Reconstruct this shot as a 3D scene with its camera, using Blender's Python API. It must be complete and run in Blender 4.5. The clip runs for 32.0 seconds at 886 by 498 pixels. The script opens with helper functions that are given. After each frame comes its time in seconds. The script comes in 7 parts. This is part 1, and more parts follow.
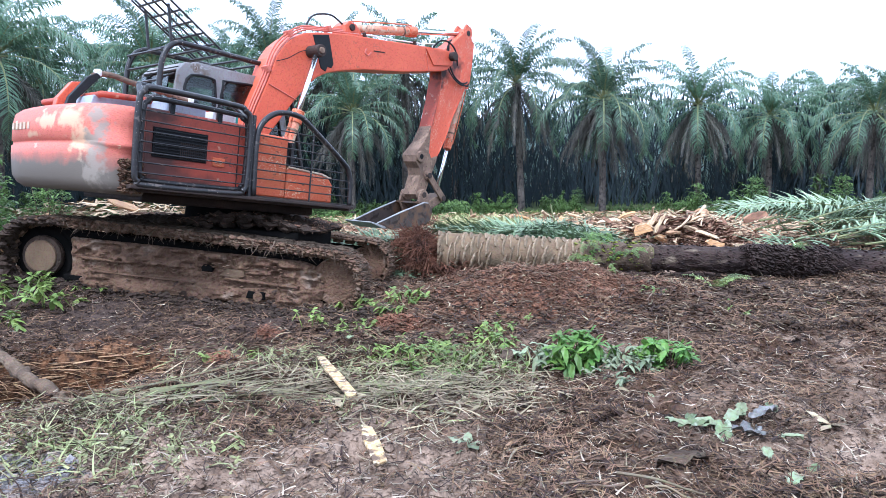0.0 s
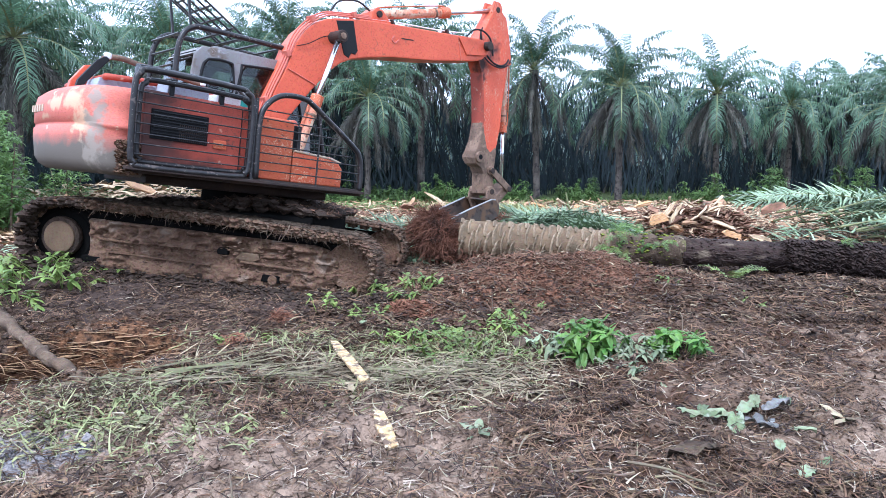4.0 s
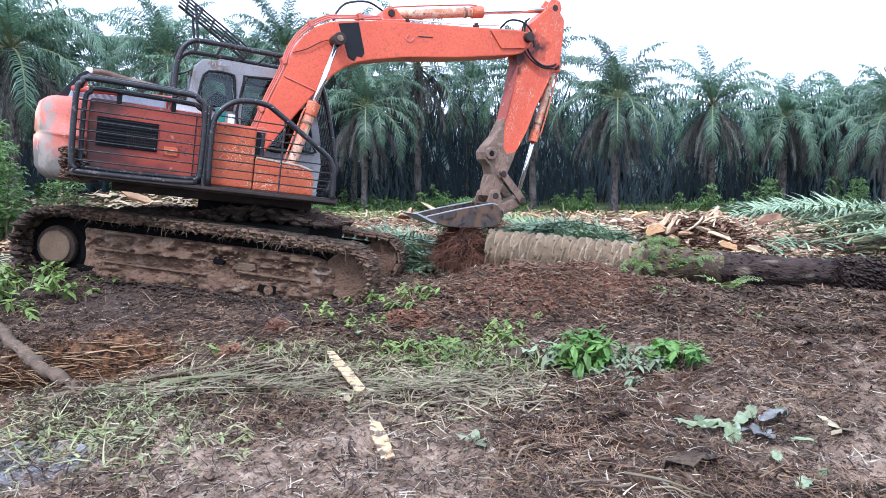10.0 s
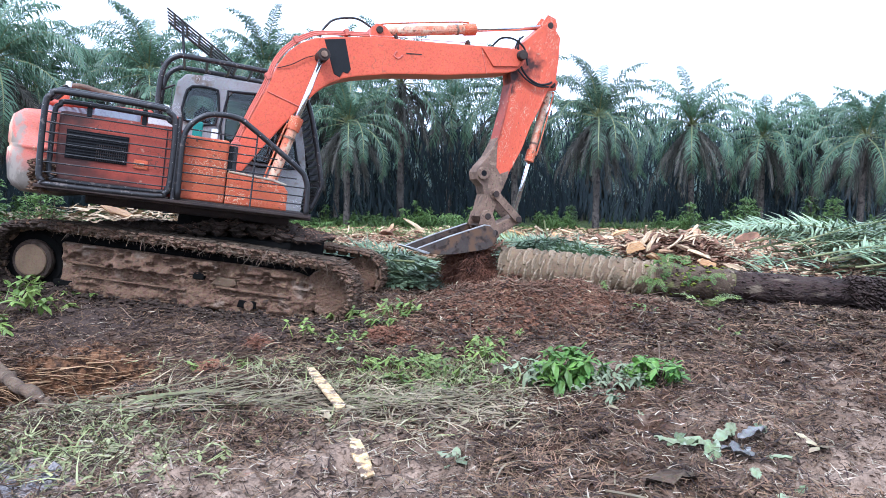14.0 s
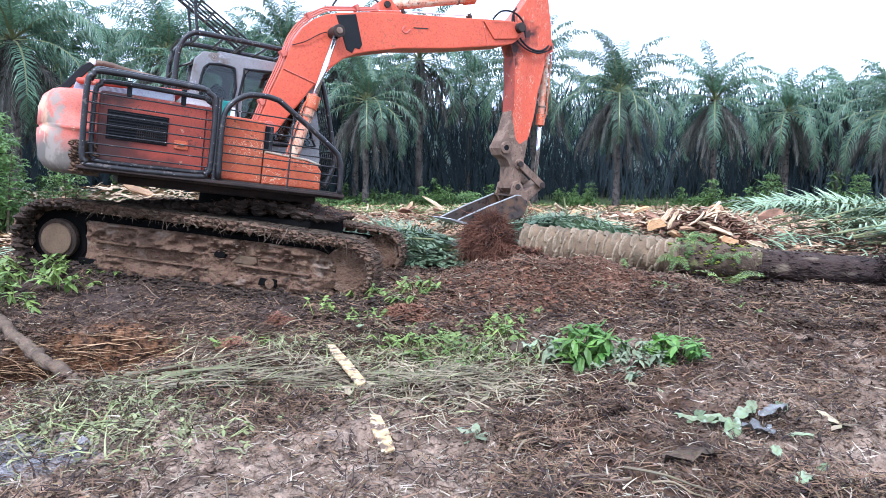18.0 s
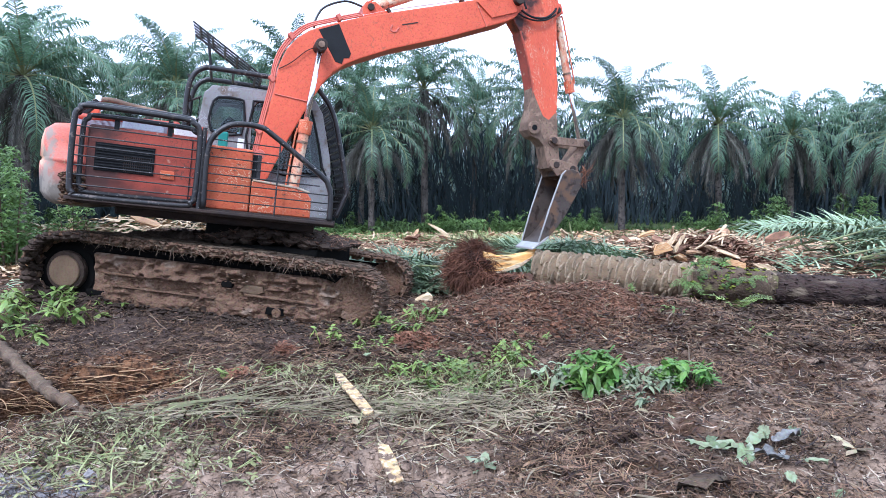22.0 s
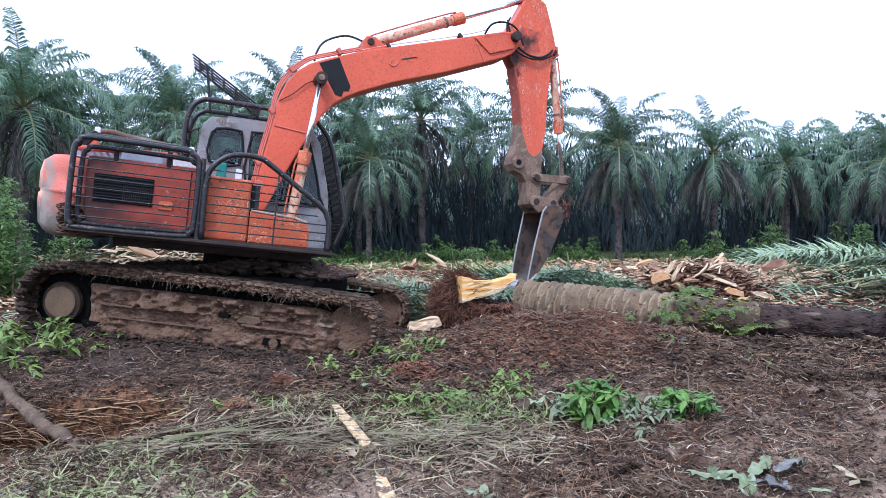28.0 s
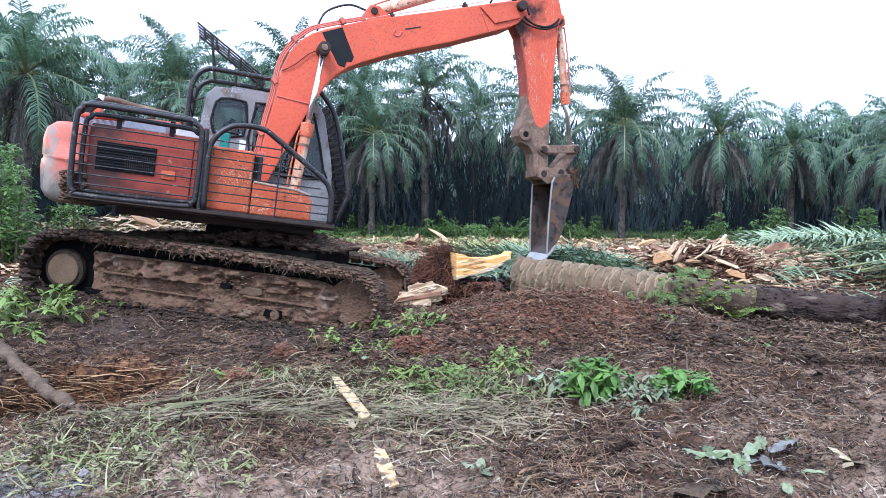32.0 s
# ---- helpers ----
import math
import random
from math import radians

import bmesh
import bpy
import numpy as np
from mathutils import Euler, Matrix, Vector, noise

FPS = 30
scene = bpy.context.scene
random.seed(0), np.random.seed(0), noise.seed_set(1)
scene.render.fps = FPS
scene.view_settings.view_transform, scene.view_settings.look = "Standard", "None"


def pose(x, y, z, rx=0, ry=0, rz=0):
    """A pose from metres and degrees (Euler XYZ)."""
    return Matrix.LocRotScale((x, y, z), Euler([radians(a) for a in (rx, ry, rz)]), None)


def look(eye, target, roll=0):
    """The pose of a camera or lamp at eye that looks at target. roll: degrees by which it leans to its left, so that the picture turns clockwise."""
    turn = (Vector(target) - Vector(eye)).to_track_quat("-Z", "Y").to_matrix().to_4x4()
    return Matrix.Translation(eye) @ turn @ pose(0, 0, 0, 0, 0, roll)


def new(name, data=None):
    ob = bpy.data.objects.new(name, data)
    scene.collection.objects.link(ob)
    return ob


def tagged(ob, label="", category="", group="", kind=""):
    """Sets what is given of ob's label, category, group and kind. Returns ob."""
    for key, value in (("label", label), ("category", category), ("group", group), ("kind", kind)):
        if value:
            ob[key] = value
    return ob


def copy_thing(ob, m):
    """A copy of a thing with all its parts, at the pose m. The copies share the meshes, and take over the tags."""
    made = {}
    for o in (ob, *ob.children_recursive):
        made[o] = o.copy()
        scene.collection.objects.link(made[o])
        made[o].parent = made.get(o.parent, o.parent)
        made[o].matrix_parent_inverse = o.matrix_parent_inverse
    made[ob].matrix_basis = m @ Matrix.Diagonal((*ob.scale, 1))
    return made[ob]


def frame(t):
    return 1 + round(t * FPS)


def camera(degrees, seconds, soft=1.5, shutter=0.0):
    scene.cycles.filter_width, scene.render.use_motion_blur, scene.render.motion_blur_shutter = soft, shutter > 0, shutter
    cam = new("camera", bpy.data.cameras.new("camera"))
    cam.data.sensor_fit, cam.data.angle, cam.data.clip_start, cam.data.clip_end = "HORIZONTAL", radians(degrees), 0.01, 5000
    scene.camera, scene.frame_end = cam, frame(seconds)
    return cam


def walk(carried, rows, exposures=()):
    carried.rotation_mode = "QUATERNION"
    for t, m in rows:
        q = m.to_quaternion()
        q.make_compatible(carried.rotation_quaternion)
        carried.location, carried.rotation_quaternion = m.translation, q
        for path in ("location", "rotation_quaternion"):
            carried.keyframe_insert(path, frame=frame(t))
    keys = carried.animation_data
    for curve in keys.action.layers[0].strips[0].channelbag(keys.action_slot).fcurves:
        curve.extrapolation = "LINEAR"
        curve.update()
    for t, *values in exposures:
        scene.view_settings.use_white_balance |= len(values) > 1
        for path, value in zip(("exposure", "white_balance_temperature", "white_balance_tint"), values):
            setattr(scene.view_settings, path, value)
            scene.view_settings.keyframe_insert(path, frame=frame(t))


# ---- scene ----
# camera: held in the hand, standing on one spot
CAM = [(0, -0.97, -5.53, -0.92), (0.5, -1.40, -6.33, -0.95), (1, -1.44, -6.25, -0.61), (1.5, -1.49, -6.67, 0.0), (2, -0.59, -7.29, 0.59), (2.5, -0.21, -7.43, 0.83),
       (4.5, 0.26, -6.47, -0.33), (5, 0.91, -6.59, 0.51), (5.5, 1.44, -6.43, 0.26), (6, 0.04, -6.59, 0.40), (6.5, 0.43, -6.15, 0.0), (7, 0.54, -6.53, -0.37),
       (7.5, 0.35, -6.35, -0.01), (8, 0.12, -6.13, -0.12), (8.5, -0.02, -5.65, -0.19), (9, 0.0, -5.50, 0.0), (9.5, -0.26, -5.43, -0.03), (10, -0.08, -5.79, -0.05),
       (10.5, 0.60, -6.06, -0.12), (11, 0.25, -6.17, 0.49), (11.5, 0.07, -6.01, 0.97), (12, 0.15, -5.69, 0.86), (12.5, 0.13, -6.04, 0.97), (13, -0.83, -5.05, 0.90),
       (13.5, -1.59, -4.42, 0.67), (15.5, -0.97, -4.96, -0.27), (16, -0.98, -5.66, 0.14), (16.5, -0.29, -6.56, 0.75), (17, -0.06, -6.69, 0.54), (17.5, 0.09, -6.80, 0.22),
       (18, 0.01, -6.27, 0.15), (18.5, -0.25, -6.10, 0.35), (19, 0.71, -5.43, -0.13), (19.5, 0.61, -3.48, -0.85), (20, 0.69, -4.26, -0.86), (20.5, 0.35, -3.93, -0.52),
       (21, 0.21, -3.14, -0.55), (21.5, 0.19, -3.79, -0.49), (22, 0.51, -4.04, -0.64), (22.5, 0.21, -3.86, -0.36), (23, -0.06, -4.02, -0.22), (23.5, 0.12, -4.22, -0.10),
       (24, 0.23, -4.47, 0.06), (24.5, 0.20, -4.35, -0.05), (25, -0.05, -3.56, -0.35), (25.5, -0.07, -0.67, -0.50), (27.5, 0.16, -1.82, -1.14), (28, 0.28, -1.62, -0.86),
       (28.5, 0.45, -2.16, -0.78), (29, 0.32, -2.03, -0.72), (29.5, 0.26, -1.51, -0.74), (30, 0.35, -2.92, -0.67), (30.5, 0.31, -3.36, -0.03), (31, 0.93, -3.53, 0.30),
       (31.5, 0.51, -3.35, 0.21), (32, 0.48, -3.63, 0.37)]
EYE = Vector((0, 0, 1.45))


def cam_pose(yaw, pitch, roll):
    y, p = radians(yaw), radians(pitch)
    ahead = Vector((-math.sin(y) * math.cos(p), math.cos(y) * math.cos(p), math.sin(p)))
    return look(EYE, EYE + ahead, roll)


cam = camera(65.0, 32.0, soft=0.85)
EXPOSURE = [(t, e, 5250, tint - 1) for t, e, tint in ((0, 1.52, 13), (9, 1.44, 14), (16.5, 1.44, 14), (18, 1.56, 14), (19.5, 1.36, 14), (24, 1.34, 14), (25.2, 1.26, 15), (26, 1.04, 17), (29.5, 1.04, 17), (30.5, 1.24, 15), (32, 1.33, 14))]
walk(cam, [(t, cam_pose(a, b, c)) for t, a, b, c in CAM], EXPOSURE)

# ---- world and light: a bright overcast day ----
world = bpy.data.worlds.new("overcast_sky")
scene.world = world
world.use_nodes = True
wn, wl = world.node_tree.nodes, world.node_tree.links
sky = wn.new("ShaderNodeTexSky")
sky.sky_type, sky.sun_disc = "NISHITA", False
sky.sun_elevation, sky.sun_rotation = radians(58), radians(200)
sky.air_density, sky.dust_density, sky.ozone_density = 1.0, 4.0, 1.0
hsv = wn.new("ShaderNodeHueSaturation")
hsv.inputs["Saturation"].default_value = 0.22
wl.new(sky.outputs[0], hsv.inputs["Color"])
mixw = wn.new("ShaderNodeMix")
mixw.data_type = "RGBA"
mixw.inputs[0].default_value = 0.72
mixw.inputs[7].default_value = (8.0, 8.8, 10.0, 1)
wl.new(hsv.outputs[0], mixw.inputs[6])
bgn = wn["Background"]
bgn.inputs["Strength"].default_value = 0.11
wl.new(mixw.outputs[2], bgn.inputs["Color"])
sun = new("sun", bpy.data.lights.new("sun", "SUN"))
sun.data.energy, sun.data.angle, sun.data.color = 1.5, radians(10), (1.0, 0.98, 0.95)
sun.matrix_world = look((-14, -24, 44), (0, 8, 0))


# ---- materials ----
def material(name, col, col2=None, rough=0.8, metal=0.0, scale=8.0, fine=60.0, bump=0.3, dist=0.01, rnd=0.0, blotch=None, blotch_at=(0.55, 0.62), blotch_scale=5.0, spec=0.2, stretch=(1, 1, 1), coords="Object", trans=0.0, thin=0.0, lines=None):
    m = bpy.data.materials.new(name)
    m.use_nodes = True
    n, l = m.node_tree.nodes, m.node_tree.links
    b = n["Principled BSDF"]
    b.inputs["Roughness"].default_value = rough
    b.inputs["Metallic"].default_value = metal
    b.inputs["Specular IOR Level"].default_value = spec
    tc = n.new("ShaderNodeTexCoord")
    mp = n.new("ShaderNodeMapping")
    mp.inputs["Scale"].default_value = stretch
    l.new(tc.outputs[coords], mp.inputs[0])

    def tex(sc, det=4.0):
        t = n.new("ShaderNodeTexNoise")
        t.inputs["Scale"].default_value, t.inputs["Detail"].default_value = sc, det
        l.new(mp.outputs[0], t.inputs["Vector"])
        return t

    def mix(fac, a, c, mode="MIX"):
        k = n.new("ShaderNodeMix")
        k.data_type, k.blend_type = "RGBA", mode
        for s, v in ((k.inputs[0], fac), (k.inputs[6], a), (k.inputs[7], c)):
            if isinstance(v, (int, float)):
                s.default_value = v
            elif isinstance(v, (tuple, list)):
                s.default_value = (*v[:3], 1)
            else:
                l.new(v, s)
        return k.outputs[2]

    def ramp(src, lo, hi):
        r = n.new("ShaderNodeValToRGB")
        r.color_ramp.elements[0].position, r.color_ramp.elements[1].position = lo, hi
        l.new(src, r.inputs[0])
        return r.outputs[0]

    big, small = tex(scale), tex(fine, 5.0)
    c = mix(ramp(big.outputs[0], 0.35, 0.68), col, col2 or [v * 0.7 for v in col])
    c = mix(0.35, c, small.outputs[1], "SOFT_LIGHT")
    c = mix(ramp(small.outputs[0], 0.5, 0.75), c, [v * 0.62 for v in col])
    if blotch:
        for k, (bc, at) in enumerate(zip(blotch if isinstance(blotch[0], tuple) else [blotch], [blotch_at, (blotch_at[0] + 0.03, blotch_at[1] + 0.04)])):
            bt = tex(blotch_scale * (1 + 1.7 * k), 7.0)
            c = mix(ramp(bt.outputs[0], *at), c, bc)
    if lines:
        # thin curling scratches, in patches
        lc, ls, lw = lines
        lt, pt = tex(ls, 3.0), tex(ls * 0.35, 2.0)
        ab = n.new("ShaderNodeMath")
        ab.operation = "PINGPONG"
        ab.inputs[1].default_value = 0.06
        l.new(lt.outputs[0], ab.inputs[0])
        k1, k2 = ramp(ab.outputs[0], lw * 0.5, lw), ramp(pt.outputs[0], 0.48, 0.58)
        k1.node.color_ramp.elements[0].color, k1.node.color_ramp.elements[1].color = (1, 1, 1, 1), (0, 0, 0, 1)
        mu = n.new("ShaderNodeMath")
        mu.operation = "MULTIPLY"
        l.new(k1, mu.inputs[0])
        l.new(k2, mu.inputs[1])
        c = mix(mu.outputs[0], c, lc)
    if rnd:
        oi = n.new("ShaderNodeObjectInfo")
        ge = n.new("ShaderNodeNewGeometry")
        add = n.new("ShaderNodeMath")
        add.operation = "ADD"
        l.new(oi.outputs["Random"], add.inputs[0])
        l.new(ge.outputs["Random Per Island"], add.inputs[1])
        h = n.new("ShaderNodeHueSaturation")
        mr = n.new("ShaderNodeMapRange")
        mr.inputs[1].default_value, mr.inputs[2].default_value = 0, 2
        mr.inputs[3].default_value, mr.inputs[4].default_value = 1 - rnd, 1 + rnd
        l.new(add.outputs[0], mr.inputs[0])
        l.new(mr.outputs[0], h.inputs["Value"])
        l.new(c, h.inputs["Color"])
        c = h.outputs[0]
    l.new(c, b.inputs["Base Color"])
    if thin:
        tl, ms = n.new("ShaderNodeBsdfTranslucent"), n.new("ShaderNodeMixShader")
        ms.inputs[0].default_value = thin
        l.new(c, tl.inputs["Color"])
        l.new(b.outputs[0], ms.inputs[1])
        l.new(tl.outputs[0], ms.inputs[2])
        l.new(ms.outputs[0], n["Material Output"].inputs["Surface"])
    if bump:
        bp = n.new("ShaderNodeBump")
        bp.inputs["Strength"].default_value, bp.inputs["Distance"].default_value = bump, dist
        l.new(small.outputs[0], bp.inputs["Height"])
        l.new(bp.outputs[0], b.inputs["Normal"])
    if trans:
        b.inputs["Transmission Weight"].default_value = trans
    return m


def stain(m, spots, col, most=0.9, scale=5.0):
    """Ragged stains on a material round the given places: x, y, z, inner and outer radius, height factor."""
    n, l = m.node_tree.nodes, m.node_tree.links
    b = n["Principled BSDF"]
    tc, nz = n.new("ShaderNodeTexCoord"), n.new("ShaderNodeTexNoise")
    nz.inputs["Scale"].default_value, nz.inputs["Detail"].default_value = scale, 7
    l.new(tc.outputs["Object"], nz.inputs["Vector"])
    for x, y, z, r0, r1, tall in spots:
        mp, ln, ad, mr, k = n.new("ShaderNodeMapping"), n.new("ShaderNodeVectorMath"), n.new("ShaderNodeMath"), n.new("ShaderNodeMapRange"), n.new("ShaderNodeMix")
        mp.vector_type = "TEXTURE"
        mp.inputs["Location"].default_value, mp.inputs["Scale"].default_value = (x, y, z), (1, 1, tall)
        l.new(tc.outputs["Object"], mp.inputs[0])
        ln.operation = "LENGTH"
        l.new(mp.outputs[0], ln.inputs[0])
        ad.operation = "MULTIPLY_ADD"
        ad.inputs[1].default_value = 0.5
        l.new(nz.outputs[0], ad.inputs[0])
        l.new(ln.outputs["Value"], ad.inputs[2])
        mr.inputs[1].default_value, mr.inputs[2].default_value, mr.inputs[3].default_value, mr.inputs[4].default_value = r0 + 0.25, r1 + 0.25, most, 0
        l.new(ad.outputs[0], mr.inputs[0])
        k.data_type = "RGBA"
        k.inputs[7].default_value = (*col, 1)
        l.new(mr.outputs[0], k.inputs[0])
        l.new(b.inputs["Base Color"].links[0].from_socket, k.inputs[6])
        l.new(k.outputs[2], b.inputs["Base Color"])
    return m


ORANGE = (0.60, 0.112, 0.056)
M_orange = material("orange_paint", ORANGE, (0.53, 0.094, 0.048), 0.40, 0.0, 1.5, 40, 0.12, 0.004, blotch=[(0.46, 0.13, 0.07), (0.12, 0.06, 0.04)], blotch_at=(0.68, 0.74), blotch_scale=3, lines=((0.30, 0.09, 0.05), 2.0, 0.004))
M_tank = material("scratched_orange_paint", (0.555, 0.110, 0.048), (0.425, 0.108, 0.046), 0.55, 0.0, 2.2, 50, 0.15, 0.004, blotch=[(0.12, 0.055, 0.035), (0.52, 0.34, 0.20)], blotch_at=(0.63, 0.68), blotch_scale=12, stretch=(0.8, 1, 1.2), lines=((0.58, 0.42, 0.27), 9.0, 0.009))
M_dull = stain(material("dull_red_orange_panel", (0.36, 0.068, 0.040), (0.29, 0.053, 0.032), 0.55, 0.0, 1.2, 60, 0.15, 0.004, blotch=[(0.16, 0.045, 0.03), (0.5, 0.3, 0.2)], blotch_at=(0.62, 0.70), blotch_scale=3, lines=((0.14, 0.045, 0.03), 5.0, 0.008), spec=0.25), [(-1.82, -1.33, 1.50, 0.25, 0.62, 1.0), (-1.3, -1.33, 1.32, 0.15, 0.45, 0.4), (-1.8, -1.33, 2.05, 0.12, 0.5, 0.6)], (0.045, 0.022, 0.018), 0.92)
M_cw = material("worn_counterweight_paint", (0.56, 0.155, 0.11), (0.48, 0.125, 0.088), 0.6, 0.0, 1.6, 45, 0.2, 0.006, blotch=[(0.60, 0.40, 0.26), (0.36, 0.27, 0.20)], blotch_at=(0.66, 0.68), blotch_scale=4.0, stretch=(1, 0.5, 1.8), spec=0.2)
M_rail = material("black_guard_tube", (0.016, 0.015, 0.016), (0.03, 0.025, 0.023), 0.36, 0.1, 5, 60, 0.25, 0.003, blotch=[(0.09, 0.07, 0.06), (0.40, 0.34, 0.30)], blotch_at=(0.63, 0.68), blotch_scale=14, spec=0.35)
M_black = material("black_rubber", (0.014, 0.014, 0.015), None, 0.65, 0, 6, 60, 0.15, spec=0.2)
M_dark_steel = material("dark_dirty_steel", (0.035, 0.027, 0.024), (0.07, 0.045, 0.035), 0.65, 0.3, 4, 60, 0.25)
M_grille = material("black_grille", (0.009, 0.009, 0.010), None, 0.7, 0.0, 8, 80, 0.2, spec=0.12)
M_cab = material("faded_grey_cab_paint", (0.26, 0.245, 0.24), (0.18, 0.168, 0.16), 0.55, 0.1, 2.5, 60, 0.15, 0.004, blotch=[(0.12, 0.085, 0.06), (0.10, 0.09, 0.08)], blotch_at=(0.60, 0.70), blotch_scale=5, lines=((0.42, 0.41, 0.41), 5.0, 0.006))
M_steel = material("worn_bucket_steel", (0.10, 0.078, 0.066), (0.062, 0.047, 0.04), 0.5, 0.3, 3, 50, 0.25, 0.004, blotch=[(0.13, 0.075, 0.045), (0.035, 0.025, 0.02)], blotch_at=(0.52, 0.62), blotch_scale=4)
M_blade = material("bright_ground_steel_edge", (0.40, 0.385, 0.37), (0.27, 0.25, 0.24), 0.5, 0.4, 6, 60, 0.15)
M_rust = material("muddy_rusty_steel", (0.23, 0.148, 0.102), (0.12, 0.078, 0.056), 0.75, 0.15, 5, 55, 0.45, 0.008, blotch=[(0.25, 0.165, 0.115), (0.06, 0.042, 0.034)], blotch_at=(0.55, 0.66), blotch_scale=13)
M_chrome = material("chrome_rod", (0.75, 0.76, 0.78), (0.66, 0.67, 0.69), 0.16, 0.95, 10, 80, 0.03, 0.001)
M_cylpaint = material("flaking_orange_cylinder_paint", (0.54, 0.14, 0.07), (0.52, 0.32, 0.21), 0.55, 0.0, 6, 40, 0.2, 0.004, blotch=[(0.52, 0.38, 0.26), (0.14, 0.08, 0.05)], blotch_at=(0.55, 0.62), blotch_scale=8)
M_pale = material("bare_pale_primer", (0.50, 0.40, 0.30), (0.40, 0.28, 0.18), 0.6, 0, 5, 50, 0.2, blotch=(0.40, 0.10, 0.05), blotch_at=(0.60, 0.66), blotch_scale=7)
M_mud = material("dried_track_mud", (0.106, 0.060, 0.037), (0.161, 0.095, 0.059), 0.95, 0, 3.5, 34, 1.0, 0.03, blotch=[(0.21, 0.15, 0.108), (0.045, 0.03, 0.023)], blotch_at=(0.60, 0.68), blotch_scale=3.4)
M_barkbase = material("brown_palm_bark_between_scars", (0.205, 0.138, 0.082), (0.115, 0.076, 0.047), 0.9, 0, 6, 45, 0.9, 0.02, blotch=(0.11, 0.082, 0.05), blotch_at=(0.55, 0.66), blotch_scale=5)
M_brownbark = material("brown_mossy_palm_bark", (0.108, 0.073, 0.048), (0.061, 0.041, 0.027), 0.9, 0, 5, 45, 0.9, 0.02, blotch=[(0.13, 0.125, 0.045), (0.22, 0.165, 0.115)], blotch_at=(0.56, 0.64), blotch_scale=5)
# near-black for muddy parts and recesses, their shade painted into the colour
M_void = material("black_shade_and_mud", (0.006, 0.0055, 0.005), None, 0.95, 0, 6, 60, 0.3, spec=0.05)
M_rootbark = material("muddy_root_bark", (0.16, 0.108, 0.07), (0.085, 0.056, 0.038), 0.9, 0, 7, 50, 1.0, 0.03, blotch=(0.18, 0.13, 0.09), blotch_at=(0.60, 0.68), blotch_scale=9)
M_mud_dark = material("wet_dark_mud", (0.030, 0.020, 0.014), (0.055, 0.035, 0.024), 0.85, 0, 5, 40, 0.9, 0.02)
M_sandy = material("sand_coloured_hub", (0.128, 0.084, 0.050), (0.090, 0.058, 0.035), 0.9, 0, 5, 40, 0.4, blotch=(0.12, 0.08, 0.055), blotch_at=(0.58, 0.66), blotch_scale=6)
M_grey_plastic = material("blue_grey_sheet", (0.33, 0.37, 0.43), (0.27, 0.30, 0.35), 0.5, 0, 3, 50, 0.1)
M_teal = material("teal_plastic", (0.03, 0.20, 0.17), None, 0.4, 0, 4, 50, 0.05)
M_white = material("white_painted_metal", (0.70, 0.70, 0.70), (0.58, 0.58, 0.58), 0.5, 0, 4, 50, 0.05)
M_arm = material("scratched_orange_arm_paint", ORANGE, (0.51, 0.09, 0.046), 0.45, 0, 2, 40, 0.15, 0.004, blotch=[(0.50, 0.26, 0.16), (0.09, 0.05, 0.04)], blotch_at=(0.64, 0.66), blotch_scale=14, stretch=(0.6, 1, 1.6), lines=((0.58, 0.40, 0.27), 11.0, 0.006))
stain(M_arm, [(0.22, -0.14, 0.02, 0.10, 0.30, 0.55), (0.02, -0.14, 0.24, 0.02, 0.22, 1.4), (0.42, -0.14, -0.02, 0.04, 0.22, 0.4)], (0.022, 0.016, 0.015), 0.94, 7.0)
M_lath = material("dirty_yellow_lath", (0.46, 0.32, 0.165), (0.38, 0.25, 0.12), 0.85, 0, 4, 40, 0.5, blotch=[(0.12, 0.08, 0.056), (0.54, 0.43, 0.28)], blotch_at=(0.50, 0.58), blotch_scale=10)
M_glass = bpy.data.materials.new("tinted_cab_glass")
M_glass.use_nodes = True
_g = M_glass.node_tree.nodes["Principled BSDF"]
_g.inputs["Base Color"].default_value = (0.30, 0.36, 0.38, 1)
_g.inputs["Roughness"].default_value = 0.06
_g.inputs["Transmission Weight"].default_value = 1.0
_g.inputs["IOR"].default_value = 1.4
M_interior = material("dark_cab_interior", (0.02, 0.02, 0.021), None, 0.8, 0, 4, 40, 0.1)
M_bark = material("scarred_pale_palm_bark", (0.285, 0.205, 0.132), (0.19, 0.132, 0.083), 0.9, 0, 6, 45, 0.9, 0.02, blotch=[(0.27, 0.225, 0.165), (0.10, 0.10, 0.04)], blotch_at=(0.56, 0.66), blotch_scale=7, rnd=0.5)
M_trunk = material("dark_brown_palm_trunk", (0.050, 0.031, 0.024), (0.026, 0.016, 0.014), 0.8, 0, 2.2, 30, 1.0, 0.03, blotch=[(0.14, 0.105, 0.072), (0.016, 0.011, 0.010)], blotch_at=(0.58, 0.68), blotch_scale=4, stretch=(0.6, 1.4, 1.4))
M_fibre = material("reddish_root_fibre", (0.185, 0.080, 0.047), (0.080, 0.038, 0.025), 0.9, 0, 6, 40, 0.3, rnd=0.45)
M_rootdark = material("dark_brown_root_mass", (0.085, 0.044, 0.029), (0.042, 0.024, 0.018), 0.95, 0, 6, 40, 0.6, 0.02, rnd=0.3)
M_darkfibre = material("black_rotten_fibre", (0.030, 0.020, 0.017), (0.05, 0.032, 0.025), 0.95, 0, 6, 40, 0.6, 0.02, rnd=0.3)
